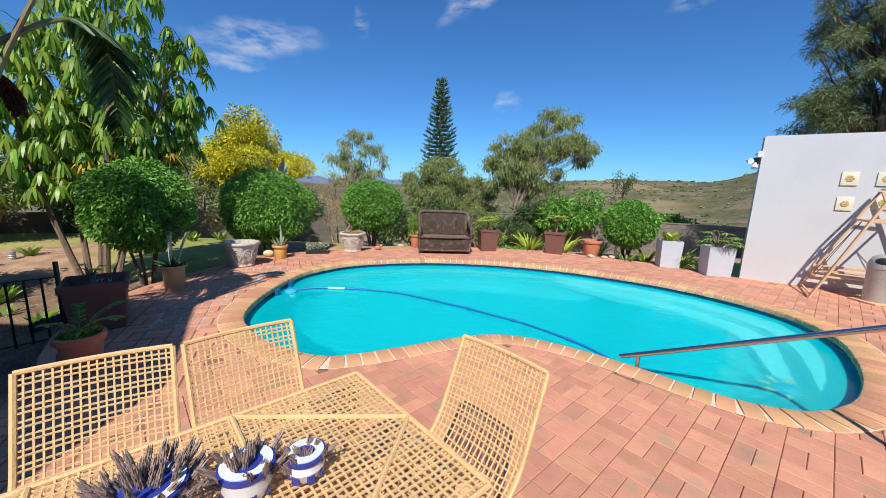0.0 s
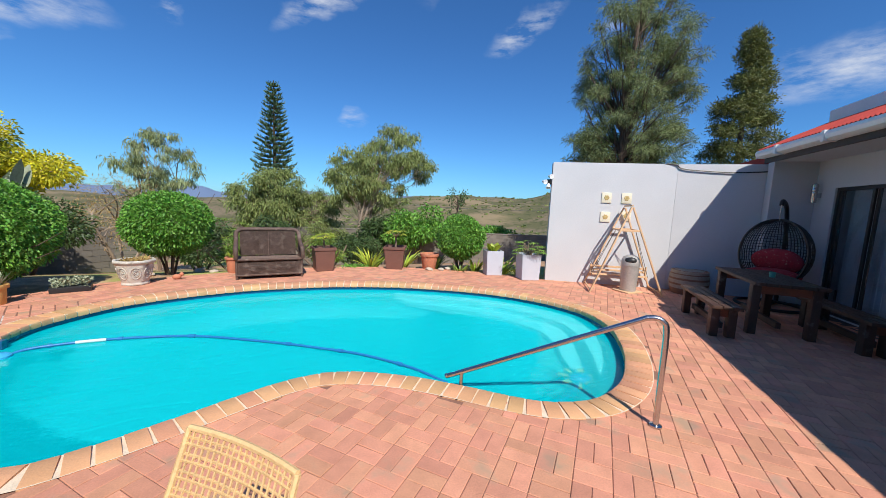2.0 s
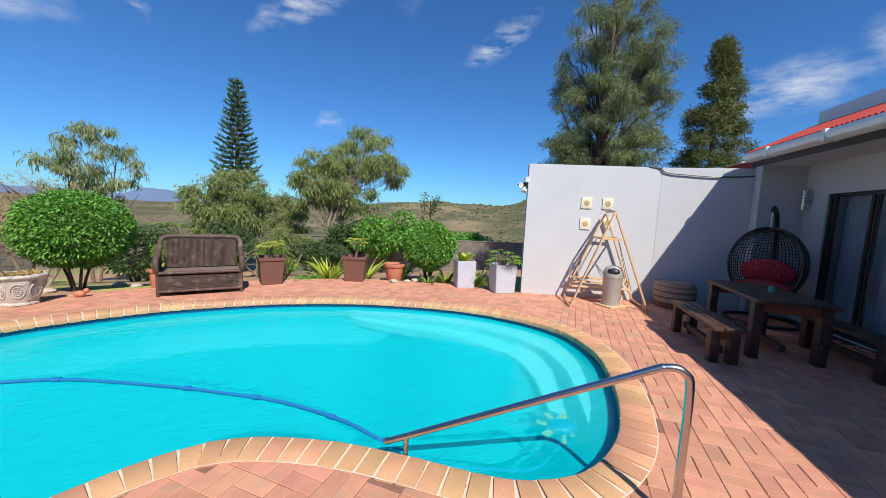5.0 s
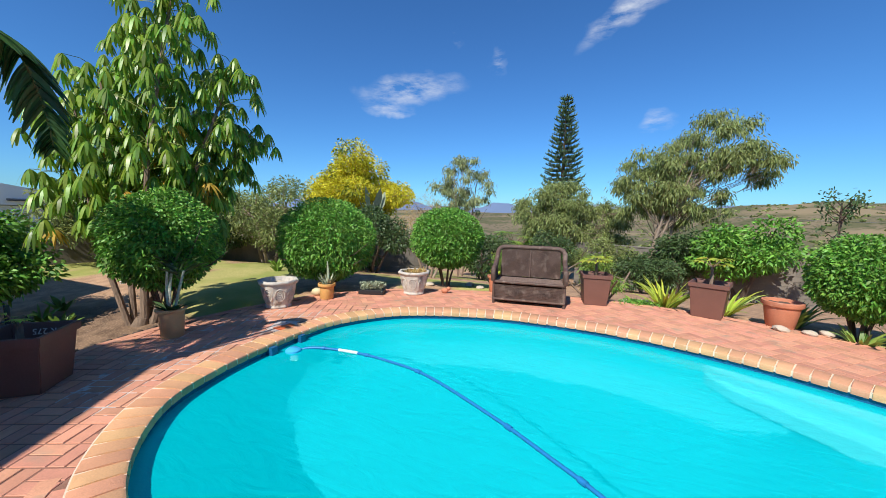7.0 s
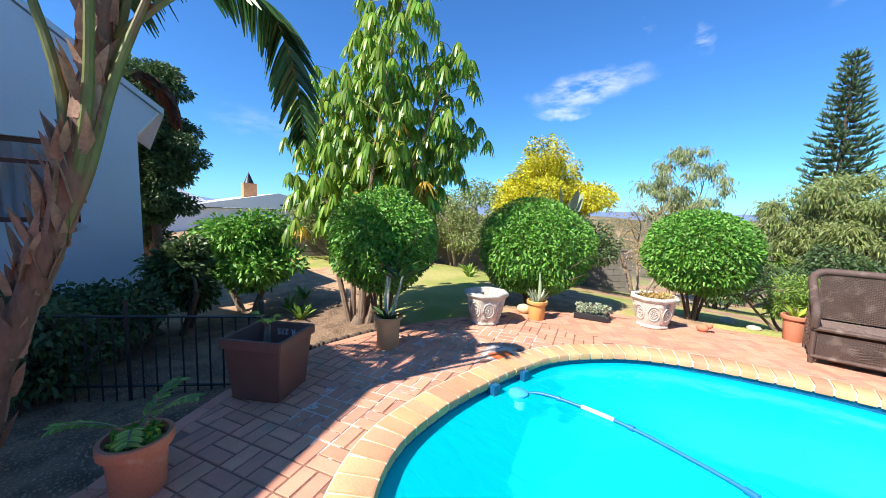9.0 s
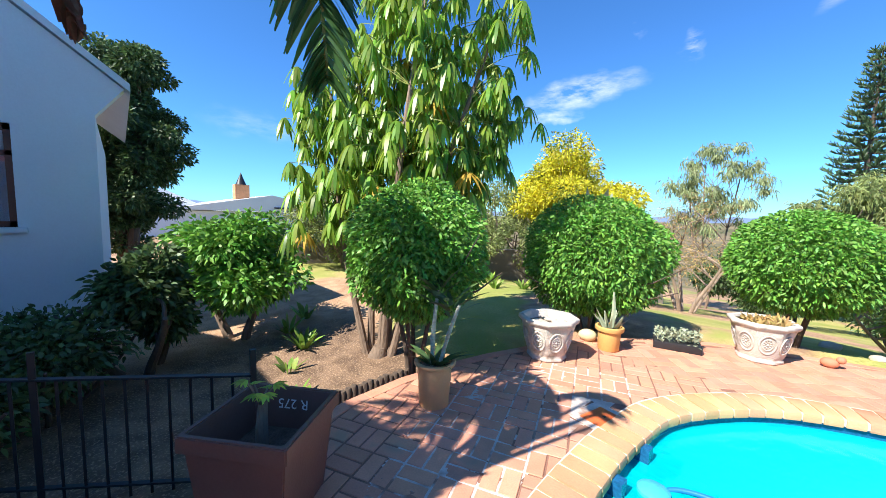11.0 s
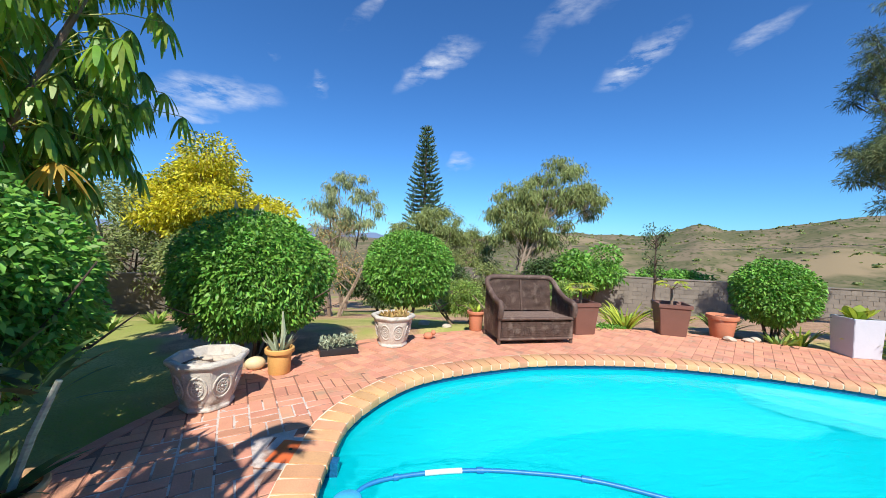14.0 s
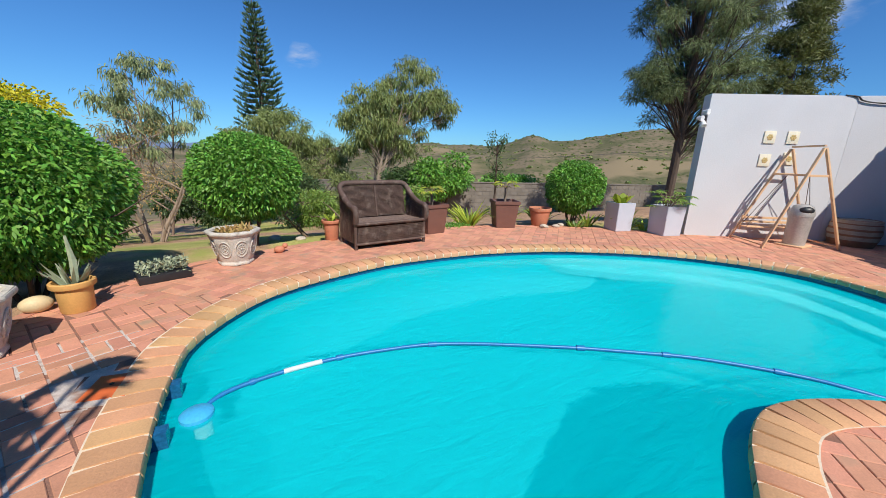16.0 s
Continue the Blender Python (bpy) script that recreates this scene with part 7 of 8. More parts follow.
g = part("pane", boxed(-0.125, W0 + 0.02, Z0 + 0.02, -0.119, W1 - 0.02, Z1 - 0.02), M_GLASS, win, smooth=False)
g.visible_shadow = False
part("window_sill", boxed(-0.2, W0 - 0.05, Z0 - 0.06, 0.05, W1 + 0.08, Z0), M_PALEWALL, win)
b = bmesh.new()
n = 90
lo = [b.verts.new((-0.32 + 0.025 * math.sin(i * 0.9), W0 + (W1 - W0) * i / n, Z0)) for i in range(n + 1)]
hi = [b.verts.new((-0.32 + 0.02 * math.sin(i * 0.9 + 0.3), W0 + (W1 - W0) * i / n, Z1)) for i in range(n + 1)]
for i in range(n):
    b.faces.new((lo[i], lo[i + 1], hi[i + 1], hi[i]))
part("curtain", b, M_CURTAIN, win, "net curtain")
b = bmesh.new()
for i in range(5):
    box(b, -0.005, -1.95 + i * 0.05, 3.20, 0.012, -1.92 + i * 0.05, 3.34)
part("vent_grille", b, M_WHITE, lh)
# unseen wing added behind the terrace, its gable outline shaped to shade the corner
wing = thing("rear_wing", pose(0, 0, 0), "unseen pale house wing added behind the terrace to shade its corner", "house", kind="structure")
b = bmesh.new()
prof = [(-2.25, -0.4), (-2.25, 3.15), (-3.10, 4.5), (-3.53, 5.2), (-4.9, 5.0), (-5.2, 4.55), (-7.6, 4.55), (-8.2, 4.2), (-8.2, -0.4)]
f = [b.verts.new((x, -0.55, z)) for x, z in prof]
g = [b.verts.new((x, -6.0, z)) for x, z in prof]
b.faces.new(f)
b.faces.new(g[::-1])
for i in range(len(prof)):
    j = (i + 1) % len(prof)
    b.faces.new((f[i], f[j], g[j], g[i]))
part("wall", b, M_PALEWALL, wing, smooth=False)
# unseen wall added to cut sky and bounced light on the house's near faces
wall_6 = part("wall_6", boxed(-2.25, -3.9, -0.3, 2.85, -3.7, 2.3), M_PALEWALL, None, "unseen plain pale wall added behind the terrace to block light", smooth=False)
tagged(wall_6, kind="structure", category="wall")

# black railing along the terrace's side
fence = thing("metal_fence", pose(0, 0, 0), "thin black metal railing beside the terrace", "fence")
fa, fb = Vector((-4.02, 3.42, 0)), Vector((-5.4, 1.5, 0))
fd = fb - fa
part("top_rail", beam(bmesh.new(), fa + Vector((0, 0, 0.50)), fb + Vector((0, 0, 0.50)), 0.035, 0.012), M_BLACK, fence)
part("bottom_rail", beam(bmesh.new(), fa + Vector((0, 0, -0.16)), fb + Vector((0, 0, -0.16)), 0.03, 0.012), M_BLACK, fence)
for i in range(21):
    p = fa + fd * (i / 20)
    tall = i % 10 == 0
    part("post" if tall else "paling", beam(bmesh.new(), p + Vector((0, 0, -0.34)), p + Vector((0, 0, 0.66 if tall else 0.5)), 0.03 if tall else 0.014), M_BLACK, fence)

# banana-like palm at the corner
ban = thing("banana_palm", pose(-3.42, 1.99, 0.06), "leaning ragged palm with torn drooping leaves", "palm")
tb = smooth_path([(-0.10, -0.22, -0.3), (-0.02, -0.05, 0.5), (0.08, 0.14, 1.05), (0.14, 0.30, 1.55), (0.17, 0.42, 2.1), (0.18, 0.50, 2.7)], 6)
M_BTRUNK = mat("papery_banana_trunk", (0.20, 0.11, 0.075), 0.85, 0.4, 7, 0.6, 40, second=(0.42, 0.32, 0.22), second_scale=6, stretch=(1, 1, 0.35))
M_BSTALK = mat("green_stalk", (0.15, 0.17, 0.045), 0.55, 0.3, 5, 0.2, 30, second=(0.20, 0.10, 0.05), second_scale=4, stretch=(1, 1, 0.4))
part("trunk", tube(bmesh.new(), tb, [0.066 - 0.006 * math.sin(i * 1.3) for i in range(len(tb))], 12), M_BTRUNK, ban)
rng = np.random.default_rng(131)
P = [tuple(tb[int(i)] + Vector((math.cos(a) * 0.07, math.sin(a) * 0.07, 0))) for i, a in zip(rng.integers(3, 30, 260), rng.uniform(0, 6.28, 260))]
D = [(math.cos(a) * 0.22, math.sin(a) * 0.22, rng.uniform(0.5, 1.0)) for a in rng.uniform(0, 6.28, 260)]
part("dry_sheath", foliage("dry_sheath", P, D, 0.24, 0.05, 0.15, (0.8, 1, 0.6, 0.05), 132), mat("dry_sheath", (0.33, 0.2, 0.13), 0.9, 0.4, 9, 0.2, 50, leaf=0.1), ban, "peeling dry leaf sheaths")
for k, (dx, dy, z, L) in enumerate(((0.16, 0.30, 0.9, 1.0), (-0.3, 0.1, 1.1, 0.9), (0.05, 0.25, 1.2, 1.0), (-0.05, -0.25, 1.1, 1.0), (0.22, 0.06, 1.2, 0.95))):
    p0 = tb[22]
    st_ = smooth_path([tb[14] + Vector((dx * 0.06, dy * 0.06, 0)), tb[19] + Vector((dx * 0.16, dy * 0.16, 0)), p0 + Vector((dx * 0.42, dy * 0.42, 0.25)), p0 + Vector((dx * 1.2, dy * 1.2, z))], 6)
    part("stalk", tube(bmesh.new(), st_, [0.044 - 0.0016 * i for i in range(len(st_))], 9), M_BSTALK, ban)


def torn_leaf(path, width, seed, mat_, name="leaf"):
    rng = np.random.default_rng(seed)
    pts = smooth_path(path, 10)
    b = tube(bmesh.new(), pts, [0.024 - 0.018 * i / len(pts) for i in range(len(pts))], 6, False)
    part("midrib", b, M_BSTALK, ban)
    P, D, W = [], [], []
    n = len(pts)
    for i in range(int(n * 0.30), n):
        t = (i - n * 0.30) / (n * 0.70)
        tan = (pts[min(i + 1, n - 1)] - pts[i - 1]).normalized()
        side = tan.cross(Vector((0, 0, 1)))
        side = (side if side.length > 0.05 else Vector((1, 0, 0))).normalized()
        w = width * (0.45 + 0.55 * math.sin(math.pi * min(1, 0.12 + t * 0.95)))
        for k in range(3):
            q = pts[i].lerp(pts[min(i + 1, n - 1)], k / 3)
            for s in (-1, 1):
                if rng.random() < 0.22:
                    continue
                P.append(tuple(q))
                D.append(tuple(side * s + tan * 0.55 + Vector((0, 0, -0.35))))
                W.append(w)
    part(name, foliage(name, P, D, np.array(W), 0.04, 0.45, (0.95, 1.0, 0.95, 0.7, 0.2), seed, flat=0.3), mat_, ban)


torn_leaf([(0.18, 0.50, 2.35), (0.34, 0.80, 2.66), (0.41, 1.03, 2.77), (0.33, 1.32, 2.72), (0.19, 1.50, 2.40), (0.11, 1.58, 2.03)], 0.26, 141, L_BANANA)
# unseen upper fronds, added and aimed to throw dappled shade on the paving
torn_leaf([(0.1, 0.4, 2.7), (-0.5, 0.5, 3.5), (-1.1, 0.6, 3.7), (-1.6, 0.6, 3.3)], 0.42, 143, L_BANANA)
torn_leaf([(0.15, 0.4, 2.7), (0.0, -0.1, 3.5), (-0.2, -0.6, 3.8), (-0.3, -1.1, 3.5)], 0.42, 144, L_BANANA)
for k, (dx, dy, zt) in enumerate(((-0.55, -0.95, 3.9), (-1.0, -0.35, 3.8), (-0.85, -1.35, 3.8))):
    torn_leaf([(0.15, 0.40, 2.6), (0.14 + dx * 0.15, 0.36 + dy * 0.15, 3.4), (0.12 + dx * 0.7, 0.3 + dy * 0.7, zt), (0.1 + dx * 1.35, 0.25 + dy * 1.35, zt - 0.35)], 0.34, 160 + k, L_BANANA)
torn_leaf([(0.15, 0.42, 2.15), (0.10, 0.60, 2.24), (0.06, 0.74, 2.18), (0.04, 0.80, 2.0)], 0.10, 146, mat("dead_banana_leaf", (0.10, 0.05, 0.035), 0.9, 0.4, 9, 0.2, 50, leaf=0.1), "withered_leaf")

# walls round the garden


def block_wall(p, q, z0, z1, label, name, course=0.2, length=0.4):
    r = thing(name, pose(0, 0, 0), label, "wall", kind="structure")
    p, q = Vector(p), Vector(q)
    d = (q - p)
    n = max(1, int(d.length / length))
    u = d.normalized()
    rows = int((z1 - z0) / course)
    verts, faces = [], []
    side = Vector((-u.y, u.x, 0)) * 0.1
    for j in range(rows):
        off = 0.5 * (j % 2)
        for i in range(n):
            a, c = p + u * ((i + off) * d.length / n + 0.006), p + u * ((i + 1 + off) * d.length / n - 0.006)
            za, zb = z0 + j * course + 0.006, z0 + (j + 1) * course - 0.006
            k = len(verts)
            for e, s in ((a, -1), (c, -1), (c, 1), (a, 1)):
                verts.append(tuple(e + side * s) [:2] + (za,))
            for e, s in ((a, -1), (c, -1), (c, 1), (a, 1)):
                verts.append(tuple(e + side * s)[:2] + (zb,))
            faces += [(k, k + 1, k + 5, k + 4), (k + 1, k + 2, k + 6, k + 5), (k + 2, k + 3, k + 7, k + 6), (k + 3, k, k + 4, k + 7), (k + 4, k + 5, k + 6, k + 7)]
    ob = part("blocks", grid_mesh("blocks", verts, faces), M_BLOCK, r)
    tagged(ob, kind="stuff")
    b = bmesh.new()
    beam(b, p + Vector((0, 0, (z0 + z1) / 2 - 0.15)), q + u * 0.18 + Vector((0, 0, (z0 + z1) / 2 - 0.15)), 0.17, z1 - z0 - 0.1 + 0.4, up=(0, 0, 1))
    part("mortar_core", b, M_BLOCK, r)
    part("capping", beam(bmesh.new(), p + Vector((0, 0, z1 + 0.02)), q + Vector((0, 0, z1 + 0.02)), 0.24, 0.05), M_BLOCK, r)
    return r


block_wall((0.5, 21.6, 0), (20.0, 15.4, 0), -2.3, 0.15, "grey concrete block boundary wall below the garden", "wall_3")
block_wall((-11.8, 8.9, 0), (-5.2, 15.0, 0), -1.2, 0.45, "grey block boundary wall behind the lawn", "wall_4")
block_wall((-12.6, 5.6, 0), (-11.8, 8.9, 0), -0.7, 0.75, "grey block boundary wall beside the hedge", "wall_5")
# low dark log edging of the bed
edg = thing("log_edging", pose(0, 0, 0), "row of short dark logs holding the bed's soil", "edging")
for k in range(26):
    t = k / 25
    p = Vector((-4.74, 3.70, 0)).lerp(Vector((-4.46, 4.95, 0)), t)
    z0 = float(GR(p.x, p.y))
    part("log", lathe(bmesh.new(), [(0, -0.2), (0.032, -0.2), (0.032, 0.12 + 0.01 * (k % 3)), (0.025, 0.13 + 0.01 * (k % 3)), (0, 0.13 + 0.01 * (k % 3))], 8), M_DARKBARK, edg, m=pose(p.x, p.y, z0))
bol = thing("bollard_light", pose(-8.2, 6.3, -0.25), "small grey louvred garden bollard light", "lamp")
part("body", lathe(bmesh.new(), [(0, -0.1), (0.05, -0.1), (0.05, 0.2), (0.06, 0.21), (0.05, 0.23), (0.06, 0.25), (0.05, 0.27), (0.06, 0.29), (0.055, 0.33), (0, 0.34)], 14), M_BIN, bol)

# neighbouring house roofs across the valley side
nb = thing("neighbour_house", pose(-31.5, 9.4, -2.0), "low white-roofed neighbouring house with brick chimney", "house")
M_WROOF = mat("white_roof_sheet", (0.74, 0.74, 0.73), 0.6, 0.06, 1, 0.02, 30)
b = bmesh.new()
for (y0, y1, z, h, x0, x1) in ((-4.5, 7.5, 3.4, 1.15, -5, 3), (-7.5, -1.5, 3.3, 1.45, -8, 0.5)):
    ym = (y0 + y1) / 2
    pts = [(x1, y0, z), (x1, y1, z), (x1, ym, z + h)]
    f = [b.verts.new(p) for p in pts]
    g = [b.verts.new((x0, p[1], p[2])) for p in pts]
    b.faces.new(f)
    b.faces.new(g[::-1])
    for i in range(3):
        j = (i + 1) % 3
        b.faces.new((f[i], f[j], g[j], g[i]))
part("roof", b, M_WROOF, nb, smooth=False)
part("wall", boxed(-7.5, -7.0, -1.5, 2.6, 7.0, 3.35), M_PALEWALL, nb, smooth=False)
ch_ = part("chimney", boxed(0.6, -0.45, 4.1, 1.4, 0.45, 5.25), mat("orange_brick", (0.50, 0.24, 0.11), 0.85, 0.25, 6, 0.3, 20), nb, "square orange brick chimney")
part("cowl", lathe(bmesh.new(), [(0.36, 0.0), (0.33, 0.08), (0.05, 0.75), (0.0, 0.9)], 12), M_BLACK, ch_, "black conical cowl", m=pose(1.0, 0, 5.25))
part("solar_panel", boxed(-0.8, -1.3, -0.04, 0.8, 1.3, 0.04, 0, pose(2.4, 2.9, 3.9, 0, 18, 0)), mat("solar_panel_glass", (0.02, 0.03, 0.06), 0.15), nb, "dark solar panel")
part("solar_geyser", tube(bmesh.new(), [(1.8, 4.3, 4.9), (1.8, 6.0, 4.9)], 0.27, 14), mat("pale_blue_tank", (0.25, 0.62, 0.72), 0.4), nb, "pale blue rooftop water tank")
part("geyser_panel", boxed(-0.9, -0.9, -0.04, 0.9, 0.9, 0.04, 0, pose(2.5, 5.1, 4.35, 0, 35, 0)), mat("geyser_panel_glass", (0.03, 0.04, 0.08), 0.15), nb, "dark solar collector")
# power line over the scrub
tagged(part("power_line", tube(bmesh.new(), smooth_path([(6, 70, 2.3), (45, 62, 1.6), (90, 52, 5.0)], 8), 0.035, 5), M_BLACK, None, "thin dark power line across the valley"), category="cable")
# scrub bushes dotted over the hill
rng = np.random.default_rng(151)
n = 2600
az = np.radians(rng.uniform(5, 95, n))
rd = 60 + 420 * rng.random(n) ** 1.3
X, Y = rd * np.sin(az), rd * np.cos(az) + 4
Z = GR(X, Y - 0.0)
P, D, L = [], [], []
for x, y, z, r0 in zip(X, Y, Z, rng.uniform(0.5, 1.6, n)):
    k = 14
    d = rng.normal(0, 1, (k, 3))
    d[:, 2] = np.abs(d[:, 2]) + 0.25
    P.append(np.column_stack([np.full(k, x), np.full(k, y), np.full(k, z - 0.15)]) + rng.normal(0, 0.3, (k, 3)) * r0 * np.array([1, 1, 0.2]))
    D.append(d)
    L.append(np.full(k, r0))
L = np.concatenate(L)
sc = part("hill_scrub", foliage("hill_scrub", np.concatenate(P), np.concatenate(D), L, L * 0.8, 0.2, (0.5, 1.0, 0.6), 152), L_OLIVE, None, "dark scrub bushes scattered over the dry hillside")
tagged(sc, kind="stuff", category="scrub")

# ---- bricks of the coping and the terrace, last ----


def brick_mesh(name, w, l, h, bev=0.0035):
    b = bmesh.new()
    x, y = w / 2, l / 2
    low = [b.verts.new((sx * x, sy * y, -h)) for sx, sy in ((-1, -1), (1, -1), (1, 1), (-1, 1))]
    mid = [b.verts.new((sx * x, sy * y, -bev)) for sx, sy in ((-1, -1), (1, -1), (1, 1), (-1, 1))]
    top = [b.verts.new((sx * (x - bev), sy * (y - bev), 0)) for sx, sy in ((-1, -1), (1, -1), (1, 1), (-1, 1))]
    b.faces.new(top)
    for i in range(4):
        j = (i + 1) % 4
        b.faces.new((mid[i], mid[j], top[j], top[i]))
        b.faces.new((low[i], low[j], mid[j], mid[i]))
    return mesh_of(b, name, False)


rng = np.random.default_rng(161)
# coping: wedge bricks with a rounded nose, laid square to the edge
cm = []
for v in range(3):
    b = bmesh.new()
    wi, wo = 0.118, (0.108, 0.120, 0.132)[v]
    prof = [(-0.04, -0.075), (-0.045, -0.03), (-0.036, -0.008), (-0.015, 0.004), (0.10, 0.008), (0.21, 0.006), (0.222, -0.002), (0.224, -0.03)]
    lo = [b.verts.new((d, -(wi + (wo - wi) * (d + 0.04) / 0.26) / 2, z)) for d, z in prof]
    hi = [b.verts.new((d, (wi + (wo - wi) * (d + 0.04) / 0.26) / 2, z)) for d, z in prof]
    for i in range(len(prof) - 1):
        b.faces.new((lo[i], lo[i + 1], hi[i + 1], hi[i]))
    b.faces.new(lo)
    b.faces.new(hi[::-1])
    me = mesh_of(b, "brick")
    me.materials.append(M_COPING)
    cm.append(me)
line = POOL_LINE
seg = [math.dist(line[i], line[(i + 1) % len(line)]) for i in range(len(line))]
per = sum(seg)
count = int(per / 0.137)
acc, i = 0.0, 0
for k in range(count):
    s = per * k / count
    while acc + seg[i] < s:
        acc += seg[i]
        i += 1
    a, c = line[i], line[(i + 1) % len(line)]
    t = (s - acc) / seg[i]
    x, y = a[0] + (c[0] - a[0]) * t, a[1] + (c[1] - a[1]) * t
    a2, c2 = line[i - 2], line[(i + 3) % len(line)]
    tx, ty = c2[0] - a2[0], c2[1] - a2[1]
    nx, ny = -ty * OUT, tx * OUT
    a3, c3 = line[i - 6], line[(i + 7) % len(line)]
    bend = (line[i][0] - (a3[0] + c3[0]) / 2) * nx + (line[i][1] - (a3[1] + c3[1]) / 2) * ny
    ob = new("brick", cm[2] if bend > 0.01 else (0 if bend < -0.005 else 1) and cm[1] or cm[0])
    ob.parent = coping
    ob.matrix_basis = pose(x, y, 0.004 + rng.uniform(-0.002, 0.002), rng.uniform(-0.6, 0.6), rng.uniform(-0.6, 0.6), math.degrees(math.atan2(ny, nx)) + rng.uniform(-1.2, 1.2))

# terrace bricks: basket weave in two fields of different lie
BL, BW, JT = 0.2205, 0.108, 0.0045
CELL = BL + JT
near_m = brick_mesh("brick", BW, BL, 0.03)
near_m.materials.append(M_BRICK)
side_m = brick_mesh("brick", BW - 0.009, BL - 0.009, 0.03)
side_m.materials.append(M_BRICK)
loose_v, loose_f = [], []
KEEP = offset_line(POOL_LINE, OUT * 0.06)
FIELDS = [(43.0, False), (25.0, True)]
PAT_IN = PATIO
parts_made = 0
base_v = np.array([v.co[:] for v in near_m.vertices])
base_s = np.array([v.co[:] for v in side_m.vertices])
base_f = [tuple(p.vertices) for p in near_m.polygons]
for turn, left in FIELDS:
    ca, sa = math.cos(radians(turn)), math.sin(radians(turn))
    R = np.array(((ca, -sa), (sa, ca)))
    I, J = np.meshgrid(np.arange(-60, 61), np.arange(-60, 61))
    I, J = I.ravel(), J.ravel()
    cells = np.stack([I * CELL, J * CELL], 1)
    flip = (I + J) % 2 == 0
    for half in (-1, 1):
        o = half * (BW + JT) / 2
        loc = cells + np.where(flip[:, None], np.array([o, 0.0]), np.array([0.0, o]))
        wpos = loc @ R.T + np.array([1.0, 3.0])
        hx = np.where(flip, BW / 2, BL / 2)
        hy = np.where(flip, BL / 2, BW / 2)
        side = (wpos[:, 0] < -1.9 - 0.05 * (wpos[:, 1] - 3)) & (wpos[:, 1] < 6.9)
        ok = inside(PAT_IN, wpos[:, 0], wpos[:, 1]) & (side == left) & (wpos[:, 1] > -1.2)
        for sx, sy in ((-1, -1), (1, -1), (1, 1), (-1, 1)):
            cor = wpos + np.stack([sx * hx * 0.92, sy * hy * 0.92], 1) @ R.T
            ok &= ~inside(KEEP, cor[:, 0], cor[:, 1]) & inside(PAT_IN, cor[:, 0], cor[:, 1])
            ok &= ~((np.abs(cor[:, 0] + 2.77) < 0.17) & (np.abs(cor[:, 1] - 5.505) < 0.17))
        for k in np.nonzero(ok)[0]:
            x, y = wpos[k]
            z = rng.uniform(-0.0025, 0.0015)
            a = turn + (0 if flip[k] else 90) + rng.uniform(-0.5, 0.5)
            near = (1.6 < x < 4.4 and 0.4 < y < 2.4) or (-3.9 < x < -2.3 and 3.5 < y < 4.9)
            if near and parts_made < 300:
                ob = new("brick", side_m if left else near_m)
                ob.parent = terrace
                ob.matrix_basis = pose(x, y, z, rng.uniform(-0.35, 0.35), rng.uniform(-0.35, 0.35), a)
                parts_made += 1
            else:
                c, s = math.cos(radians(a)), math.sin(radians(a))
                n0 = len(loose_v) * len(base_v)
                tx, ty = rng.uniform(-0.006, 0.006, 2)
                v = (base_s if left else base_v).copy()
                v[:, 2] += z + v[:, 0] * tx + v[:, 1] * ty
                loose_v.append(np.column_stack([v[:, 0] * c - v[:, 1] * s + x, v[:, 0] * s + v[:, 1] * c + y, v[:, 2]]))
                loose_f.append(np.array(base_f) + n0)
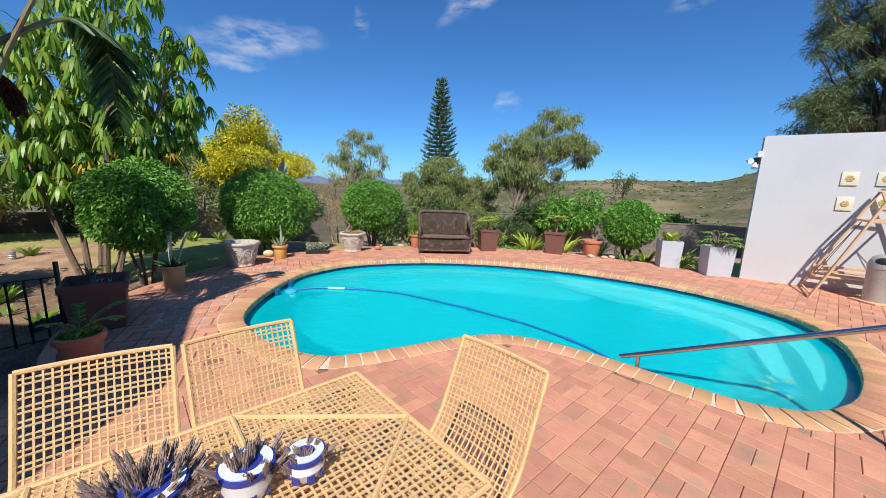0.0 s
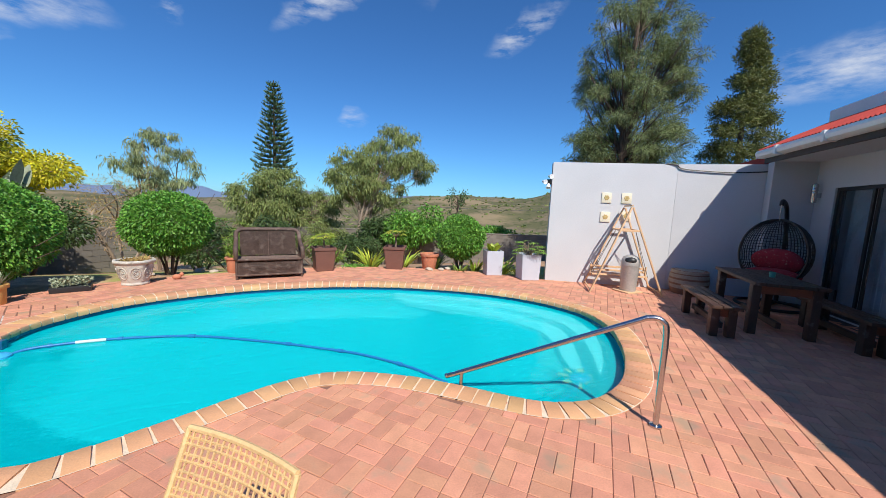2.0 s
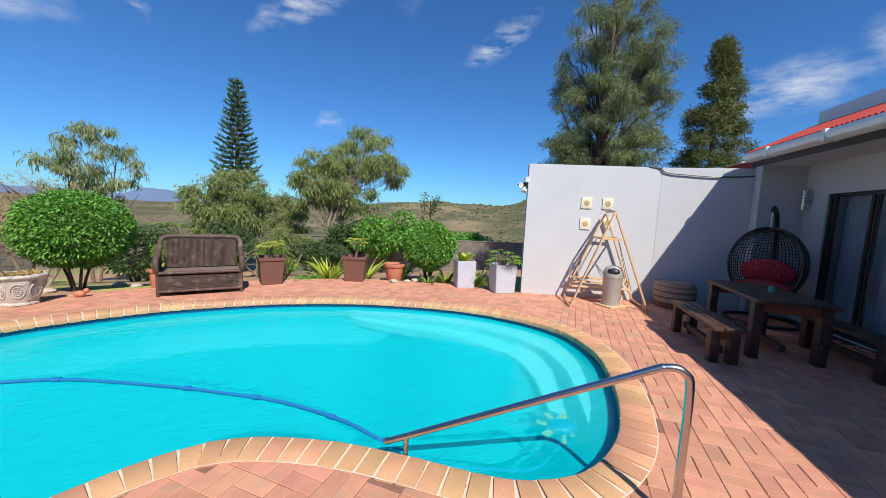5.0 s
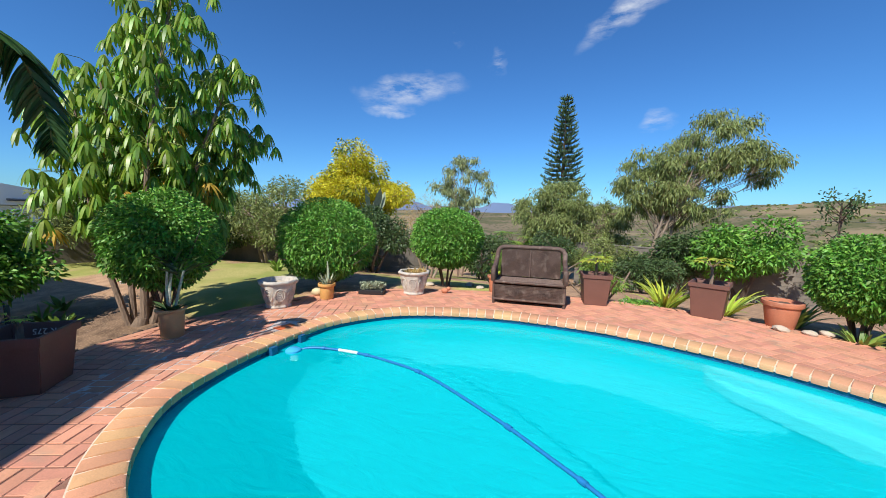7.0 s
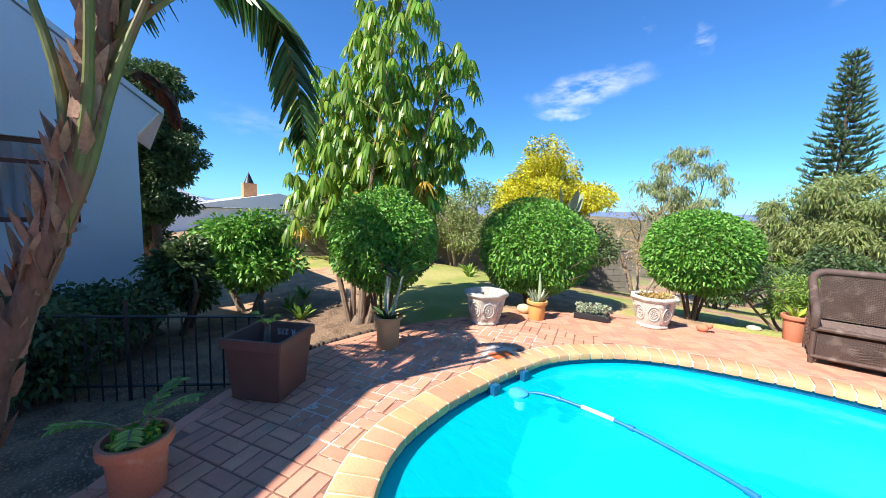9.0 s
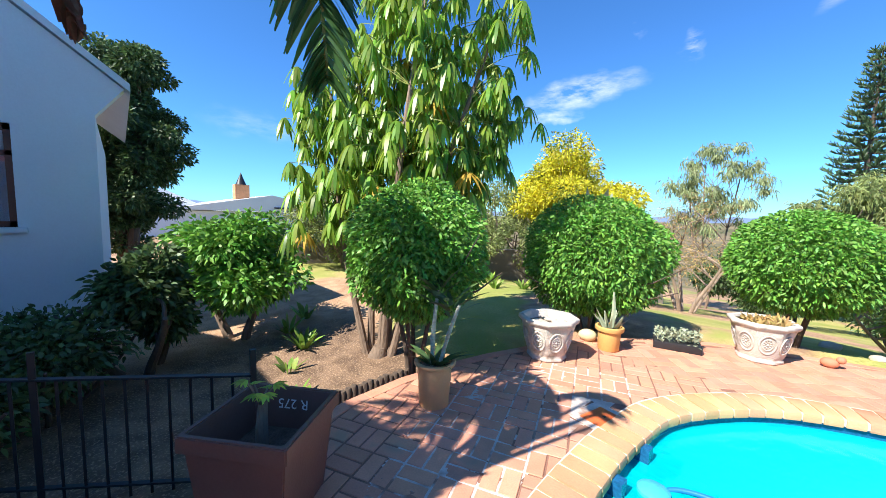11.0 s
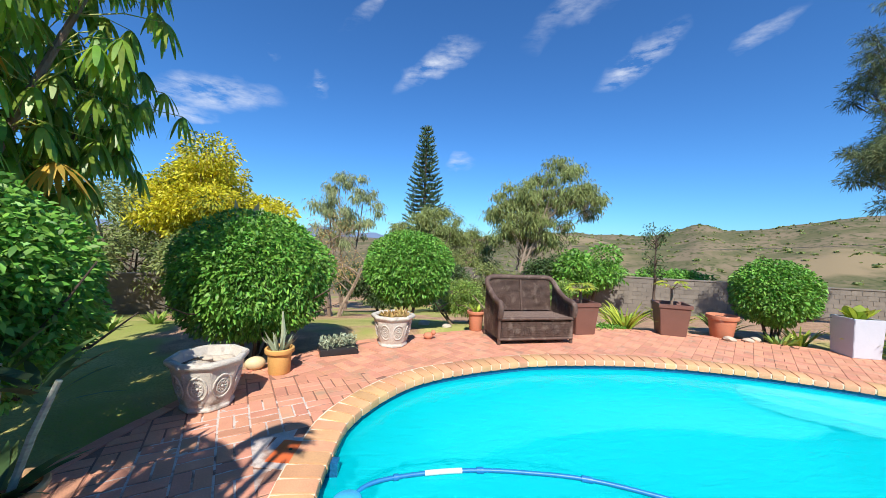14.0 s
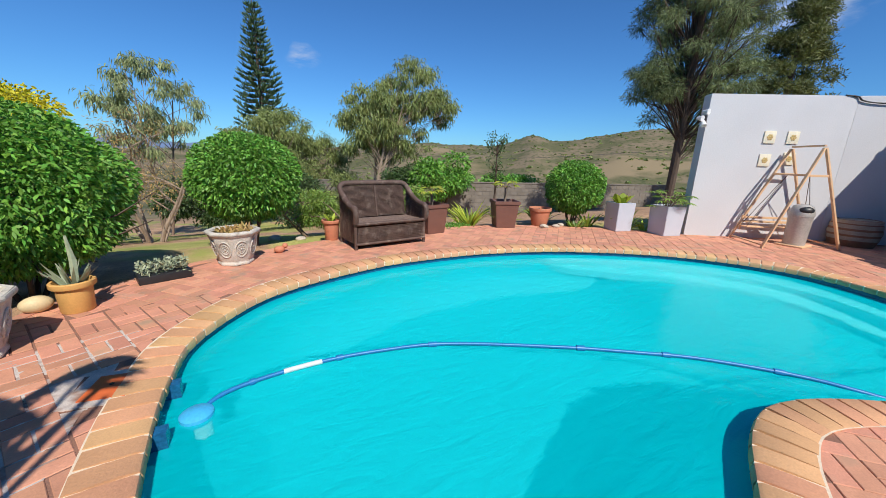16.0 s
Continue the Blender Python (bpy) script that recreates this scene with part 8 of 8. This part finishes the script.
# a course of bricks laid along the garden edge of the terrace
edge_line = [Vector((x, y, 0)) for x, y in PATIO[2:25]]
for p, q in zip(edge_line, edge_line[1:]):
    d = q - p
    nb_ = max(1, round(d.length / CELL))
    u = d.normalized()
    inward = Vector((u.y, -u.x, 0))
    for k in range(nb_):
        m = p + d * ((k + 0.5) / nb_) + inward * (BW / 2 + 0.002)
        stretch = d.length / nb_ / CELL
        v = base_v.copy()
        v[:, 1] *= stretch
        v[:, 2] += 0.005 + rng.uniform(-0.0015, 0.0015)
        c, s_ = u.y, -u.x
        n0 = len(loose_v) * len(base_v)
        loose_v.append(np.column_stack([v[:, 0] * c - v[:, 1] * s_ + m.x, v[:, 0] * s_ + v[:, 1] * c + m.y, v[:, 2]]))
        loose_f.append(np.array(base_f) + n0)
field = part("paving_bricks", grid_mesh("paving_bricks", np.concatenate(loose_v), np.concatenate(loose_f)), M_BRICK_J, terrace, "basket-weave clay bricks")
tagged(field, kind="stuff")
# white mortar slurry left in the joints of the shaded side
SLURRY = [(-2.35, 3.35), (-3.0, 3.3), (-3.4, 3.9), (-3.75, 4.6), (-3.85, 5.4), (-3.6, 6.2), (-2.95, 6.4), (-2.3, 6.1), (-2.25, 5.3), (-2.45, 4.4)]
gx_, gy_ = np.meshgrid(np.arange(-4.0, -2.1, 0.018), np.arange(3.2, 6.5, 0.018))
wob = (np.sin(gx_ * 9 + 2.1 * np.sin(gy_ * 5)) * np.sin(gy_ * 7.3 + 1.7 * np.sin(gx_ * 6)) + 0.6 * np.sin(gx_ * 31 + gy_ * 13) * np.sin(gy_ * 37 - gx_ * 9) + 0.5 * np.sin(gx_ * 88 + 3 * np.sin(gy_ * 23)) * np.sin(gy_ * 93))
gz_ = -0.0044 + 0.0024 * wob
keep = inside(SLURRY, gx_.ravel(), gy_.ravel()).reshape(gx_.shape) & ~inside(offset_line(POOL_LINE, OUT * 0.30), gx_.ravel(), gy_.ravel()).reshape(gx_.shape)
keep &= ~((np.abs(gx_ + 2.77) < 0.18) & (np.abs(gy_ - 5.505) < 0.18))
idx = np.arange(gx_.size).reshape(gx_.shape)
cell = keep[:-1, :-1] & keep[1:, :-1] & keep[1:, 1:] & keep[:-1, 1:]
quads = np.stack([idx[:-1, :-1], idx[:-1, 1:], idx[1:, 1:], idx[1:, :-1]], 2)[cell]
b = grid_mesh("mortar_slurry", np.column_stack([gx_.ravel(), gy_.ravel(), gz_.ravel()]), quads)
part("mortar_slurry", b, M_MORTAR, terrace, "white mortar smeared in the joints", smooth=False)
